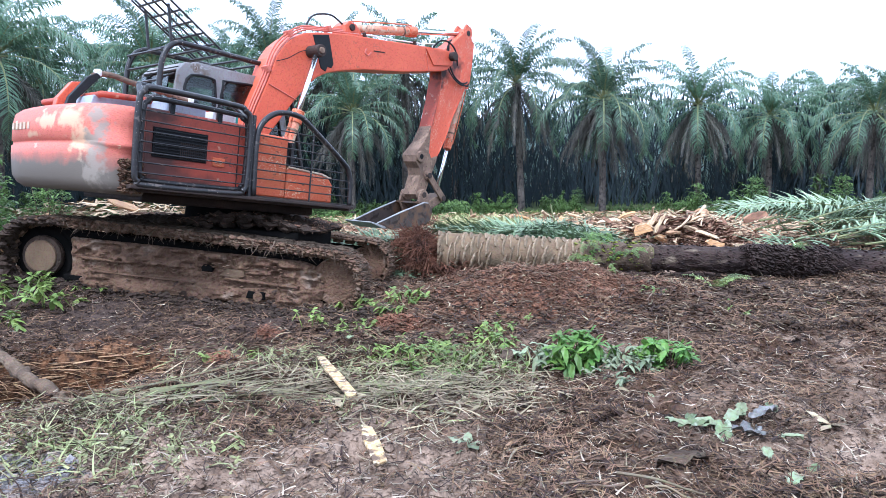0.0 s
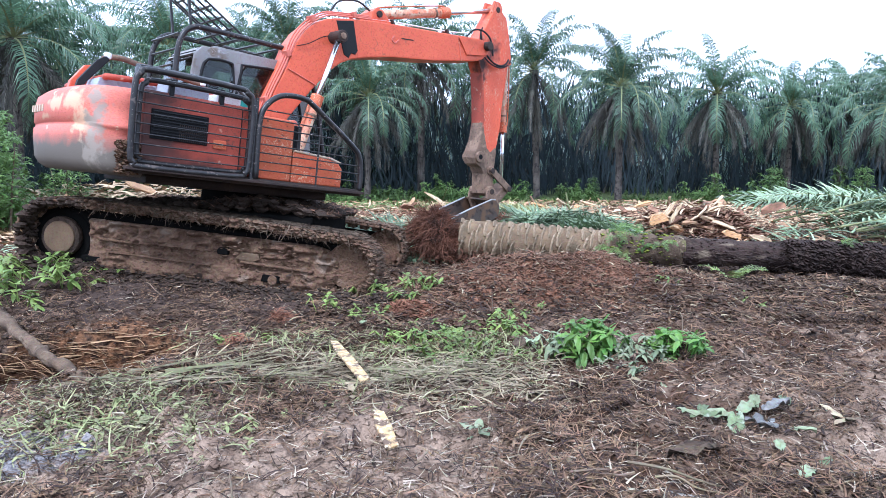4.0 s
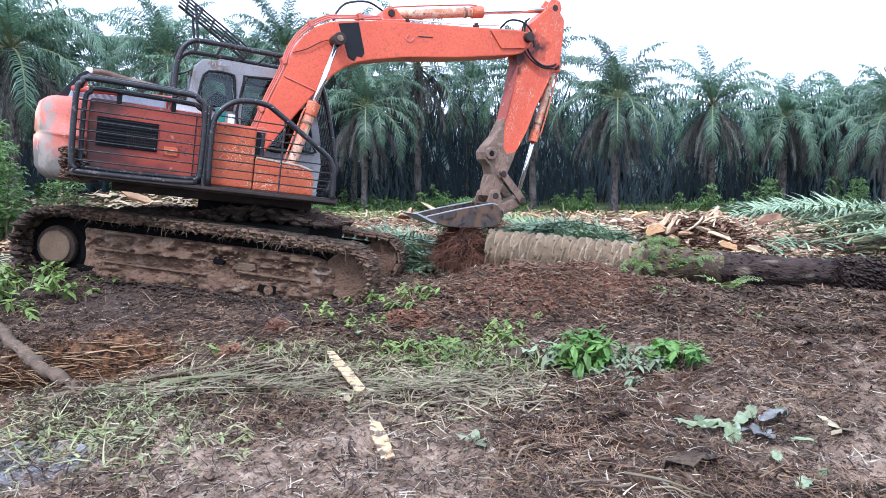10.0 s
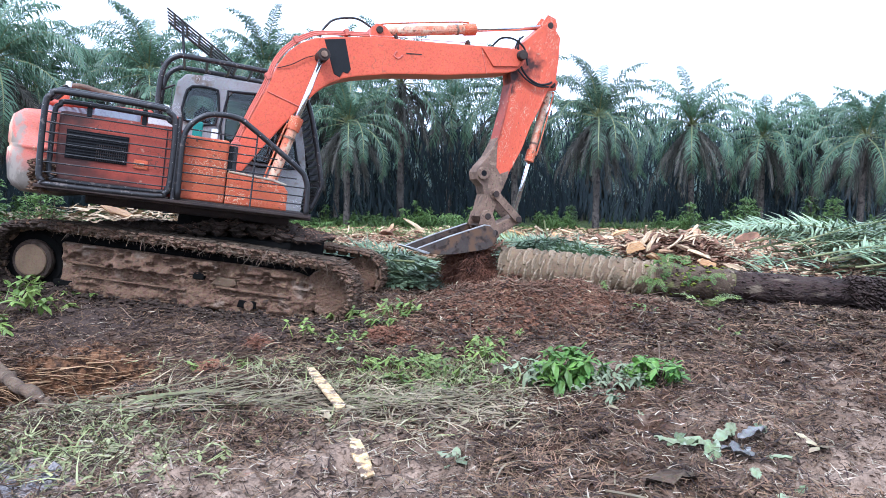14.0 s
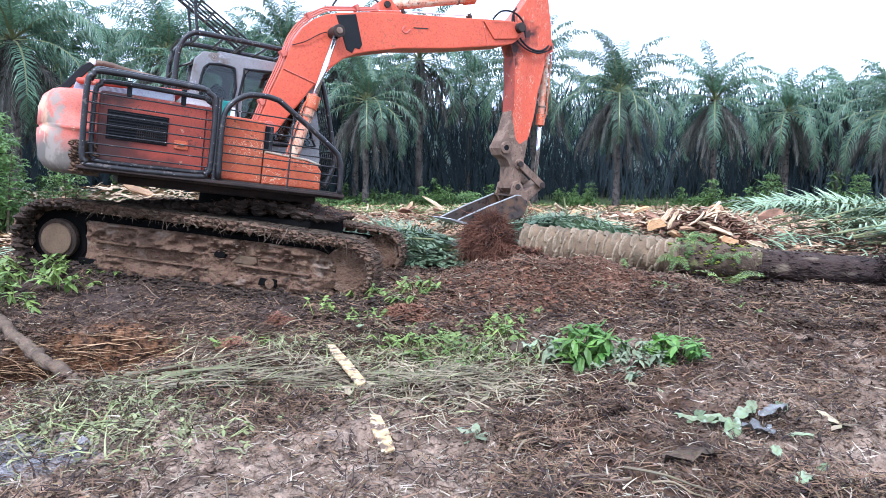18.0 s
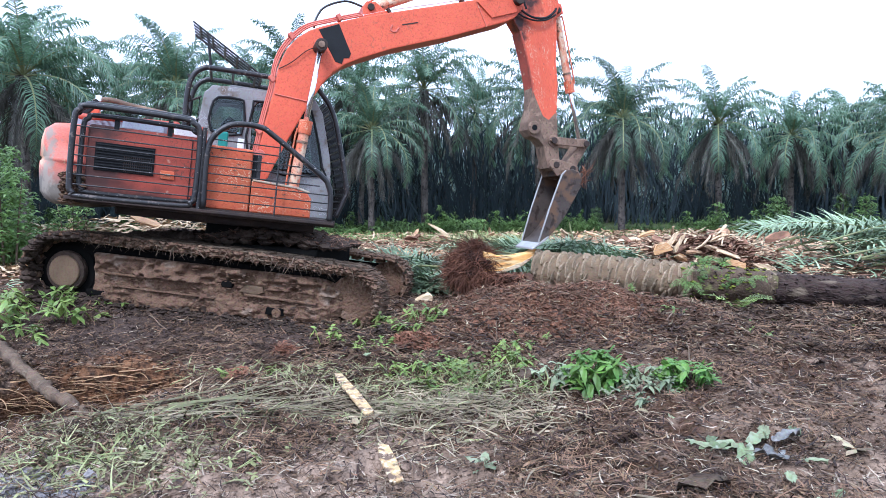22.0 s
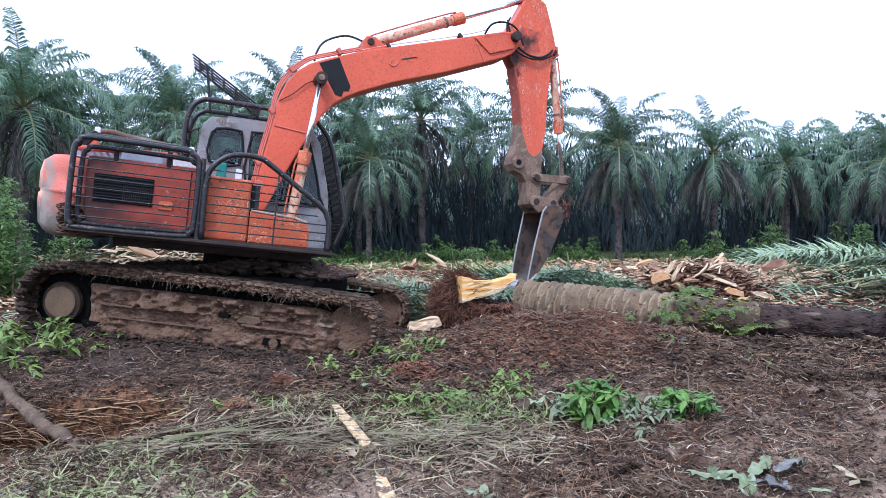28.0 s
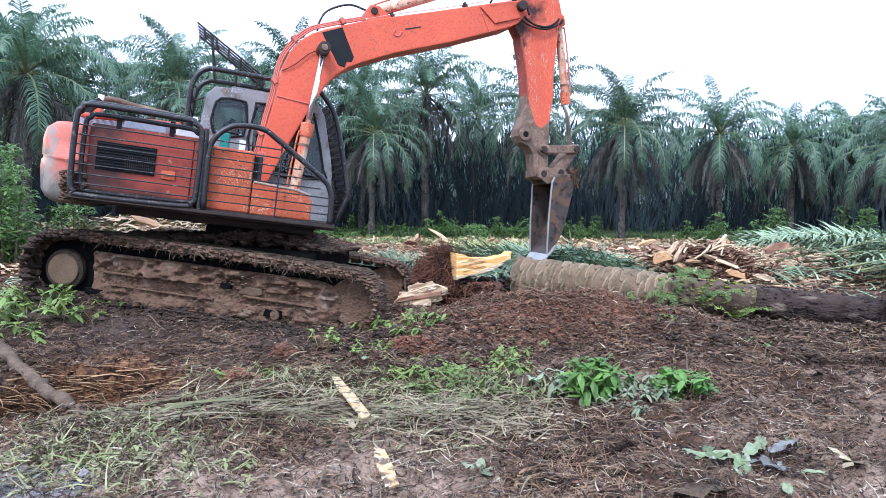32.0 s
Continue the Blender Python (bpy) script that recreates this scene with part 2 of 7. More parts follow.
M_wood = material("fresh_split_palm_wood", (0.74, 0.42, 0.14), (0.64, 0.30, 0.08), 0.75, 0, 6, 30, 0.6, 0.01, stretch=(0.35, 3, 3), blotch=(0.72, 0.52, 0.26), blotch_at=(0.52, 0.62), blotch_scale=8)
M_palewood = material("pale_split_wood", (0.50, 0.375, 0.235), (0.34, 0.225, 0.130), 0.8, 0, 5, 30, 0.5, 0.01, stretch=(0.5, 2, 2), rnd=0.45, blotch=[(0.15, 0.085, 0.052), (0.56, 0.46, 0.32)], blotch_at=(0.55, 0.62), blotch_scale=6)
M_orangewood = material("orange_torn_palm_wood", (0.58, 0.33, 0.155), (0.44, 0.225, 0.10), 0.8, 0, 6, 30, 0.6, 0.01, stretch=(0.35, 3, 3), blotch=[(0.60, 0.46, 0.29), (0.25, 0.13, 0.07)], blotch_at=(0.54, 0.62), blotch_scale=9)
M_oldwood = material("weathered_brown_palm_wood", (0.265, 0.140, 0.086), (0.121, 0.065, 0.044), 0.9, 0, 5, 30, 0.6, 0.01, rnd=0.35)
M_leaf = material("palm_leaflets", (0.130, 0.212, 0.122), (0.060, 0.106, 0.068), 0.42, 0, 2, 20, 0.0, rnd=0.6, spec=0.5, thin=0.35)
# paler and bluer than the near leaflets: distance haze painted into the colour
M_leaf_far = material("hazy_far_palm_leaflets", (0.165, 0.245, 0.212), (0.098, 0.152, 0.134), 0.42, 0, 1, 12, 0.0, rnd=0.35, spec=0.7, thin=0.35)
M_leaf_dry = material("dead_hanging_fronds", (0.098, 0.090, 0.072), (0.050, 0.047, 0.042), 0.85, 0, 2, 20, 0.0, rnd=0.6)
# near-black leaf colour: the shade under the canopy is painted in
M_understory = material("fronds_in_painted_shade", (0.034, 0.044, 0.048), (0.022, 0.029, 0.033), 0.95, 0, 1, 12, 0.0, rnd=0.15, spec=0.05)
M_rachis = material("frond_stalk", (0.22, 0.23, 0.10), (0.15, 0.15, 0.075), 0.6, 0, 3, 30, 0.1, rnd=0.2)
M_palmtrunk = material("standing_palm_trunk", (0.125, 0.105, 0.09), (0.06, 0.05, 0.044), 0.95, 0, 3, 25, 1.0, 0.05, blotch=(0.035, 0.03, 0.027), blotch_at=(0.52, 0.6), blotch_scale=5)
M_green = material("fresh_green_leaves", (0.195, 0.245, 0.060), (0.095, 0.145, 0.035), 0.45, 0, 3, 30, 0.0, rnd=0.55, spec=0.3, thin=0.2)
M_bush = material("undergrowth_leaves", (0.094, 0.148, 0.037), (0.045, 0.078, 0.023), 0.5, 0, 1, 12, 0.0, rnd=0.5, thin=0.25)
M_broad = material("glossy_broad_leaves", (0.165, 0.275, 0.055), (0.080, 0.175, 0.035), 0.45, 0, 3, 30, 0.0, rnd=0.6, spec=0.3, thin=0.25)
M_shrub = material("light_green_shrub_leaves", (0.17, 0.26, 0.075), (0.09, 0.15, 0.045), 0.45, 0, 1, 12, 0.0, rnd=0.5, spec=0.4, thin=0.3)
M_fern = material("dark_fern_leaves", (0.113, 0.170, 0.045), (0.054, 0.093, 0.027), 0.5, 0, 3, 30, 0.0, rnd=0.5, thin=0.2)
M_greyleaf = material("wilted_grey_green_leaves", (0.25, 0.275, 0.165), (0.13, 0.155, 0.085), 0.6, 0, 3, 30, 0.05, rnd=0.3)
M_straw = material("dry_grass_stalks", (0.37, 0.30, 0.19), (0.13, 0.095, 0.06), 0.85, 0, 2, 30, 0.0, rnd=0.7)
M_grass = material("trampled_grass", (0.20, 0.215, 0.085), (0.300, 0.275, 0.150), 0.7, 0, 2, 30, 0.0, rnd=0.65)
M_frond_cut = material("cut_palm_leaflets", (0.235, 0.295, 0.170), (0.105, 0.150, 0.085), 0.4, 0, 3, 25, 0.0, rnd=0.7, spec=0.15)
M_log_moss = material("yellow_green_moss", (0.16, 0.17, 0.025), (0.10, 0.12, 0.02), 0.95, 0, 8, 60, 0.8, 0.02)


# ---- mesh helpers ----
def part(name, bm, mat, parent=None, label="", smooth=False):
    me = bpy.data.meshes.new(name)
    if isinstance(bm, tuple):
        me.from_pydata(*bm)
    else:
        bm.to_mesh(me)
        bm.free()
    me.materials.append(mat)
    if smooth:
        me.shade_smooth()
    ob = new(name, me)
    if parent:
        ob.parent = parent
    if label:
        ob["label"] = label
    return ob


def thing(name, label, category, m=None, group="", kind=""):
    ob = new(name)
    ob.empty_display_size = 0.2
    if m is not None:
        ob.matrix_world = m
    return tagged(ob, label, category, group, kind)


def box(x0, x1, y0, y1, z0, z1, w=0.01, seg=2, bm=None):
    b = bm or bmesh.new()
    m = Matrix.Translation(((x0 + x1) / 2, (y0 + y1) / 2, (z0 + z1) / 2)) @ Matrix.Diagonal((x1 - x0, y1 - y0, z1 - z0, 1))
    r = bmesh.ops.create_cube(b, size=1, matrix=m)
    if w:
        es = list({e for v in r["verts"] for e in v.link_edges})
        bmesh.ops.bevel(b, geom=es, offset=w, segments=seg, affect="EDGES", profile=0.6)
    return b


def prism(pts, y0, y1, w=0.012, seg=2, bm=None):
    """A polygon in x and z, made solid from y0 to y1."""
    b = bm or bmesh.new()
    a = [b.verts.new((x, y0, z)) for x, z in pts]
    c = [b.verts.new((x, y1, z)) for x, z in pts]
    n = len(pts)
    fs = [b.faces.new(a), b.faces.new(c[::-1])]
    fs += [b.faces.new((a[(i + 1) % n], a[i], c[i], c[(i + 1) % n])) for i in range(n)]
    bmesh.ops.recalc_face_normals(b, faces=fs)
    if w:
        rim = [e for e in b.edges if e.verts[0].co.y == e.verts[1].co.y and e.verts[0] in a + c and e.verts[1] in a + c]
        bmesh.ops.bevel(b, geom=rim, offset=w, segments=seg, affect="EDGES", profile=0.6)
    return b


def smooth_line(pts, n=6, closed=False):
    """Points on a smooth curve through the given ones."""
    p = [Vector(v) for v in pts]
    out, m = [], len(p)
    for i in range(m if closed else m - 1):
        a, b = p[i], p[(i + 1) % m]
        z = p[i - 1] if i or closed else a
        c = p[(i + 2) % m] if closed or i + 2 < m else b
        for k in range(n):
            t = k / n
            out.append(0.5 * ((2 * a) + (b - z) * t + (2 * z - 5 * a + 4 * b - c) * t * t + (3 * a - z - 3 * b + c) * t ** 3))
    return out if closed else out + [p[-1]]


def tube(pts, r, sides=8, closed=False, bm=None, cap=True, taper=None):
    b = bm or bmesh.new()
    p = [Vector(v) for v in pts]
    n = len(p)
    rings, up = [], None
    for i in range(n):
        d = (p[(i + 1) % n] - p[i - 1]) if closed or 0 < i < n - 1 else (p[1] - p[0] if i == 0 else p[-1] - p[-2])
        d.normalize()
        if up is None:
            up = Vector((0, 0, 1)) if abs(d.z) < 0.9 else Vector((1, 0, 0))
        s = d.cross(up)
        if s.length < 1e-4:
            s = d.orthogonal()
        s.normalize()
        up = s.cross(d)
        rr = r if taper is None else r * (taper[0] + (taper[1] - taper[0]) * i / max(1, n - 1))
        rings.append([b.verts.new(p[i] + rr * (math.cos(a) * s + math.sin(a) * up)) for a in (2 * math.pi * k / sides for k in range(sides))])
    for i in range(n if closed else n - 1):
        q, w = rings[i], rings[(i + 1) % n]
        for k in range(sides):
            b.faces.new((q[k], q[(k + 1) % sides], w[(k + 1) % sides], w[k]))
    if cap and not closed:
        b.faces.new(rings[0][::-1])
        b.faces.new(rings[-1])
    return b


def disc(x, z, r, y0, y1, sides=24, w=0.01, bm=None):
    return prism([(x + r * math.cos(2 * math.pi * k / sides), z + r * math.sin(2 * math.pi * k / sides)) for k in range(sides)], y0, y1, w, 2, bm)


def lattice(a, seed):
    rng = np.random.RandomState(seed)
    return rng.rand(a, a)


LAT = [lattice(64, s) for s in range(8)]


def vnoise(x, y, s, k=0):
    """Smooth noise from 0 to 1 of features s metres wide."""
    x, y = np.asarray(x) / s, np.asarray(y) / s
    i, j = np.floor(x).astype(int), np.floor(y).astype(int)
    u, v = x - i, y - j
    u, v = u * u * (3 - 2 * u), v * v * (3 - 2 * v)
    L = LAT[k % 8]
    a, b, c, d = L[i % 64, j % 64], L[(i + 1) % 64, j % 64], L[i % 64, (j + 1) % 64], L[(i + 1) % 64, (j + 1) % 64]
    return (a * (1 - u) + b * u) * (1 - v) + (c * (1 - u) + d * u) * v


def bump2(x, y, cx, cy, rx, ry, turn=0.0):
    c, s = math.cos(radians(turn)), math.sin(radians(turn))
    dx, dy = x - cx, y - cy
    u, v = (c * dx + s * dy) / rx, (-s * dx + c * dy) / ry
    return np.exp(-(u * u + v * v) ** 1.3)


def pit_shape(x, y):
    """1 in the dug pit, 0 outside, with steep ragged walls between."""
    u = ((x + 2.93) / 0.86) ** 2 + ((y - 5.36) / 0.66) ** 2 + 0.35 * (vnoise(x, y, 0.22, 1) - 0.5)
    return np.clip((1.02 - u) / 0.20, 0, 1)


def ground_z(x, y):
    x, y = np.asarray(x, float), np.asarray(y, float)
    near = np.exp(-((np.maximum(y, 0) / 16) ** 4))
    z = (vnoise(x, y, 2.3, 1) - 0.5) * 0.14 * near + (vnoise(x, y, 0.7, 2) - 0.5) * 0.10 * near + (vnoise(x, y, 0.23, 3) - 0.5) * 0.09 * near + np.abs(vnoise(x, y, 0.12, 4) - 0.5) * -0.15 * near + (vnoise(x, y, 0.055, 6) - 0.5) * 0.05 * near
    # the bank on which the machine's rear stands, the pit before it, the heap of fibre, the ruts
    z = z + 0.30 * bump2(x, y, -5.2, 8.9, 2.6, 1.9)
    z = z + 0.10 * bump2(x, y, -2.3, 7.2, 2.4, 0.6, -6)
    z = z - (0.62 + 0.16 * vnoise(x, y, 0.2, 5)) * pit_shape(x, y)
    z = z + 0.06 * bump2(x, y, -2.7, 6.6, 1.5, 0.40) - 0.03 * bump2(x, y, -2.7, 4.4, 0.9, 0.3)
    z = z - 0.12 * bump2(x, y, 5.2, 9.9, 4.2, 0.9, -12)
    z = z + 0.33 * bump2(x, y, 1.35, 8.5, 1.5, 0.95, -12) * (0.75 + 0.5 * vnoise(x, y, 0.33, 5))
    z = z + 0.16 * bump2(x, y, 0.2, 8.0, 1.1, 0.7)
    # curved ruts with raised lips
    d = np.hypot(x - 1.2, y - 8.6)
    k = np.clip((x - 1.75 - 0.25 * (y - 3.3)) / 0.3, 0, 1) * np.clip((4.7 - y) / 0.5, 0, 1) * np.clip((y - 2.4) / 0.3, 0, 1)
    z = z - 0.17 * (1 - np.abs(np.sin(d * 7.5 + 0.9 * vnoise(x, y, 0.5, 2)))) ** 1.4 * k
    return z


def gz(x, y):
    return float(ground_z(x, y))


def spaced(lo, hi, a, b, step, grow=1.16):
    mid = list(np.arange(a, b + step / 2, step))
    up, s, v = [], step, mid[-1]
    while v < hi:
        s = s * grow
        v = v + s
        up.append(v)
    dn, s, v = [], step, mid[0]
    while v > lo:
        s = s * grow
        v = v - s
        dn.append(v)
    return np.array(dn[::-1] + mid + up)


def grid_mesh(xs, ys, zf):
    X, Y = np.meshgrid(xs, ys)
    Z = zf(X, Y)
    nx, ny = len(xs), len(ys)
    v = np.stack([X, Y, Z], -1).reshape(-1, 3)
    i = (np.arange(ny - 1)[:, None] * nx + np.arange(nx - 1)).ravel()
    f = np.stack([i, i + 1, i + nx + 1, i + nx], 1)
    return v.tolist(), [], f.tolist()


def ground_material():
    m = material("torn_up_plantation_soil", (0.057, 0.030, 0.017), (0.097, 0.052, 0.030), 0.92, 0, 0.9, 26, 1.0, 0.06, blotch=[(0.21, 0.142, 0.10), (0.024, 0.016, 0.012)], blotch_at=(0.52, 0.62), blotch_scale=3.2)
    n, l = m.node_tree.nodes, m.node_tree.links
    b = n["Principled BSDF"]
    base = b.inputs["Base Color"].links[0].from_socket
    tc = n.new("ShaderNodeTexCoord")
    sep = n.new("ShaderNodeSeparateXYZ")
    l.new(tc.outputs["Object"], sep.inputs[0])

    def near(cx, cy, r0, r1):
        d = n.new("ShaderNodeVectorMath")
        d.operation = "DISTANCE"
        l.new(tc.outputs["Object"], d.inputs[0])
        d.inputs[1].default_value = (cx, cy, 0.2)
        nz = n.new("ShaderNodeTexNoise")
        nz.inputs["Scale"].default_value, nz.inputs["Detail"].default_value = 4, 6
        l.new(tc.outputs["Object"], nz.inputs["Vector"])
        s = n.new("ShaderNodeMath")
        s.operation = "MULTIPLY_ADD"
        s.inputs[1].default_value, s.inputs[2].default_value = 1.2, -0.6
        l.new(nz.outputs[0], s.inputs[0])
        a = n.new("ShaderNodeMath")
        a.operation = "ADD"
        l.new(d.outputs["Value"], a.inputs[0])
        l.new(s.outputs[0], a.inputs[1])
        r = n.new("ShaderNodeMapRange")
        r.inputs[1].default_value, r.inputs[2].default_value, r.inputs[3].default_value, r.inputs[4].default_value = r0, r1, 1, 0
        l.new(a.outputs[0], r.inputs[0])
        return r.outputs[0]

    def over(fac, colr, prev):
        k = n.new("ShaderNodeMix")
        k.data_type = "RGBA"
        l.new(fac, k.inputs[0])
        l.new(prev, k.inputs[6])
        if isinstance(colr, tuple):
            k.inputs[7].default_value = (*colr, 1)
        else:
            l.new(colr, k.inputs[7])
        return k.outputs[2]

    fib = n.new("ShaderNodeTexNoise")
    fib.inputs["Scale"].default_value, fib.inputs["Detail"].default_value = 18, 8
    l.new(tc.outputs["Object"], fib.inputs["Vector"])
    fr = n.new("ShaderNodeValToRGB")
    fr.color_ramp.elements[0].color, fr.color_ramp.elements[1].color = (0.060, 0.028, 0.018, 1), (0.27, 0.125, 0.07, 1)
    fr.color_ramp.elements[0].position, fr.color_ramp.elements[1].position = 0.35, 0.7
    l.new(fib.outputs[0], fr.inputs[0])
    dry = n.new("ShaderNodeValToRGB")
    dry.color_ramp.elements[0].color, dry.color_ramp.elements[1].color = (0.140, 0.092, 0.065, 1), (0.37, 0.262, 0.188, 1)
    dry.color_ramp.elements[0].position, dry.color_ramp.elements[1].position = 0.38, 0.66
    dn = n.new("ShaderNodeTexNoise")
    dn.inputs["Scale"].default_value, dn.inputs["Detail"].default_value = 6, 9
    l.new(tc.outputs["Object"], dn.inputs["Vector"])
    l.new(dn.outputs[0], dry.inputs[0])
    base = over(near(-1.9, 7.4, 0.8, 1.5), (0.070, 0.045, 0.034), base)
    base = over(near(-3.6, 7.3, 0.8, 1.4), (0.065, 0.043, 0.033), base)
    base = over(near(4.6, 9.4, 0.9, 1.9), (0.05, 0.035, 0.028), base)
    base = over(near(-0.75, 3.35, 0.9, 1.5), dry.outputs[0], base)
    base = over(near(-2.3, 2.6, 0.8, 1.5), dry.outputs[0], base)
    base = over(near(2.7, 3.6, 0.7, 1.4), dry.outputs[0], base)
    wet = near(-2.15, 3.35, 0.28, 0.42)
    base = over(wet, (0.25, 0.225, 0.22), base)
    rr = n.new("ShaderNodeMapRange")
    rr.inputs[3].default_value, rr.inputs[4].default_value = 0.92, 0.22
    l.new(wet, rr.inputs[0])
    l.new(rr.outputs[0], b.inputs["Roughness"])
    c = over(near(1.2, 8.4, 1.2, 1.9), fr.outputs[0], base)
    c = over(near(0.1, 7.5, 0.5, 1.1), fr.outputs[0], c)
    pit = n.new("ShaderNodeValToRGB")
    pit.color_ramp.elements[0].color, pit.color_ramp.elements[1].color = (0.030, 0.015, 0.009, 1), (0.23, 0.11, 0.052, 1)
    pit.color_ramp.elements[0].position, pit.color_ramp.elements[1].position = 0.38, 0.68
    l.new(fib.outputs[0], pit.inputs[0])
    c = over(near(-2.9, 5.35, 0.70, 0.98), pit.outputs[0], c)
    far = n.new("ShaderNodeMapRange")
    far.inputs[1].default_value, far.inputs[2].default_value = 27, 33
    l.new(sep.outputs["Y"], far.inputs[0])
    c = over(far.outputs[0], (0.06, 0.075, 0.025), c)
    l.new(c, b.inputs["Base Color"])
    return m


M_soil = ground_material()
ground = part("ground", grid_mesh(spaced(-420, 420, -6.0, 6.5, 0.04), spaced(-120, 700, 1.8, 11.0, 0.04), ground_z), M_soil, smooth=True)
tagged(ground, "torn-up dark brown muddy ground strewn with plant debris", "ground", kind="structure")

# ---- the excavator ----
MACHINE = pose(-2.771, 9.411, 0.004, -2.24, 3.92, -11.27)
LEAN = Matrix.Translation((0, 0, 1.2)) @ pose(0, 0, 0, 0, 2.5, 0) @ Matrix.Translation((0, 0, -1.2))
FOOT, BOOM, ARM, BOOM_Y = (0.024, 1.771), 4.61, 2.465, 0.12
excavator = thing("excavator", "old orange crawler excavator with muddy tracks and black guard rails", "excavator", MACHINE)


def at_plane(pts, y):
    return [(x, y, z) for x, z in pts]


# -- undercarriage --
LOW = pose(-0.02, 0, 0.0, 0, 0, 7.0)
# centre frame and ring: the shade below the deck is in their black
under = part("undercarriage", box(-1.2, 1.2, -0.95, 0.95, 0.42, 0.92, 0.06), M_void, excavator, "low centre frame, near-black for mud and shade")
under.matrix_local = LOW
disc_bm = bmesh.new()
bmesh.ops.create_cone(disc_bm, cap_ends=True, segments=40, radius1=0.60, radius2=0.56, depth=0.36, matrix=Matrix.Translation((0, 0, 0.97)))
part("slewing_ring", disc_bm, M_void, under, "slewing ring painted near-black for the shade below deck")

TRACK_X, TRACK_Z, TRACK_R = 1.74, 0.485, 0.425
IDLER_Z, IDLER_R = 0.405, 0.315
TRACK_TILT = math.asin((TRACK_R - IDLER_R) / math.hypot(2 * TRACK_X, TRACK_Z - IDLER_Z))
TRACK_AXIS = math.atan2(IDLER_Z - TRACK_Z, 2 * TRACK_X)


def track_loop(s):
    """The place and direction at s (0 to 1) round the belt: top forwards, round the small idler, bottom backwards, round the sprocket."""
    up, dn = TRACK_AXIS - TRACK_TILT, TRACK_AXIS + TRACK_TILT
    rear, front = Vector((-TRACK_X, TRACK_Z)), Vector((TRACK_X, IDLER_Z))

    def rim(c, r, a):
        return c + r * Vector((math.cos(a), math.sin(a)))

    t0, t1 = rim(rear, TRACK_R, up + math.pi / 2), rim(front, IDLER_R, up + math.pi / 2)
    b0, b1 = rim(front, IDLER_R, dn - math.pi / 2), rim(rear, TRACK_R, dn - math.pi / 2)
    straight = (t1 - t0).length
    arc1, arc2 = IDLER_R * (up - dn + math.pi), TRACK_R * (math.pi + dn - up)
    d = (s % 1.0) * (2 * straight + arc1 + arc2)
    if d < straight:
        q = t0.lerp(t1, d / straight)
        return q.x, q.y + 0.025 * math.sin(math.pi * d / straight), up
    d -= straight
    if d < arc1:
        a = up - d / IDLER_R
        q = rim(front, IDLER_R, a + math.pi / 2)
        return q.x, q.y, a
    d -= arc1
    if d < straight:
        q = b0.lerp(b1, d / straight)
        return q.x, q.y, dn - math.pi
    d -= straight
    a = dn - math.pi - d / TRACK_R
    q = rim(rear, TRACK_R, a + math.pi / 2)
    return q.x, q.y, a


def shoe_mesh():
    b = box(-0.082, 0.082, -0.32, 0.32, 0.0, 0.028, 0.006, 1)
    for x in (-0.055, 0.0, 0.055):
        box(x - 0.009, x + 0.009, -0.298, 0.298, 0.027, 0.052, 0.004, 1, b)
    box(-0.06, 0.06, -0.11, -0.05, -0.07, 0.001, 0.01, 1, b)
    box(-0.06, 0.06, 0.05, 0.11, -0.07, 0.001, 0.01, 1, b)
    me = bpy.data.meshes.new("track_shoe")
    b.to_mesh(me)
    b.free()
    me.materials.append(M_mud)
    return me


SHOE = shoe_mesh()


def lumps(n, spot, size, seed, flat=0.6):
    """Many small uneven clods, each at spot(random) in one mesh."""
    rng = random.Random(seed)
    vs, fs = [], []
    for _ in range(n):
        c = Vector(spot(rng))
        r = size * rng.uniform(0.4, 1.3)
        k = len(vs)
        for x, y, z in ((1, 0, 0), (-1, 0, 0), (0, 1, 0), (0, -1, 0), (0, 0, 1), (0, 0, -1), (0.7, 0.7, 0.5), (-0.7, -0.6, 0.5)):
            f = rng.uniform(0.6, 1.2) * r
            vs.append((c.x + x * f, c.y + y * f, c.z + z * f * flat))
        for t in ((0, 6, 4), (6, 2, 4), (2, 1, 4), (1, 7, 4), (7, 3, 4), (3, 0, 4), (2, 0, 5), (1, 2, 5), (3, 1, 5), (0, 3, 5), (0, 2, 6), (1, 3, 7)):
            fs.append(tuple(k + i for i in t))
    return vs, [], fs


def blades(n, spot, seed, length=(0.1, 0.3), width=0.006, lift=0.3, bend=0.5, heading=None, steps=3, droop=0.0):
    """Thin bent strips, such as stalks and straw, in one mesh."""
    rng = random.Random(seed)
    vs, fs = [], []
    for _ in range(n):
        c = Vector(spot(rng))
        L = rng.uniform(*length)
        h = rng.uniform(0, 2 * math.pi) if heading is None else rng.gauss(heading[0], heading[1])
        e = rng.uniform(-0.15, 1) * lift
        d = Vector((math.cos(h) * math.cos(e), math.sin(h) * math.cos(e), math.sin(e)))
        side = Vector((-math.sin(h), math.cos(h), rng.uniform(-0.7, 0.7))).normalized() * width * rng.uniform(0.5, 1.4)
        curl = Vector((rng.uniform(-1, 1), rng.uniform(-1, 1), rng.uniform(-1, 0.3))) * bend
        k = len(vs)
        for i in range(steps + 1):
            t = i / steps
            p = c + d * L * (t - 0.3) + curl * L * (t - 0.3) ** 2 - Vector((0, 0, droop * L * t * t))
            w = side * (1 - 0.75 * t)
            vs += [tuple(p - w), tuple(p + w)]
        for i in range(steps):
            a = k + 2 * i
            fs.append((a, a + 1, a + 3, a + 2))
    return vs, [], fs


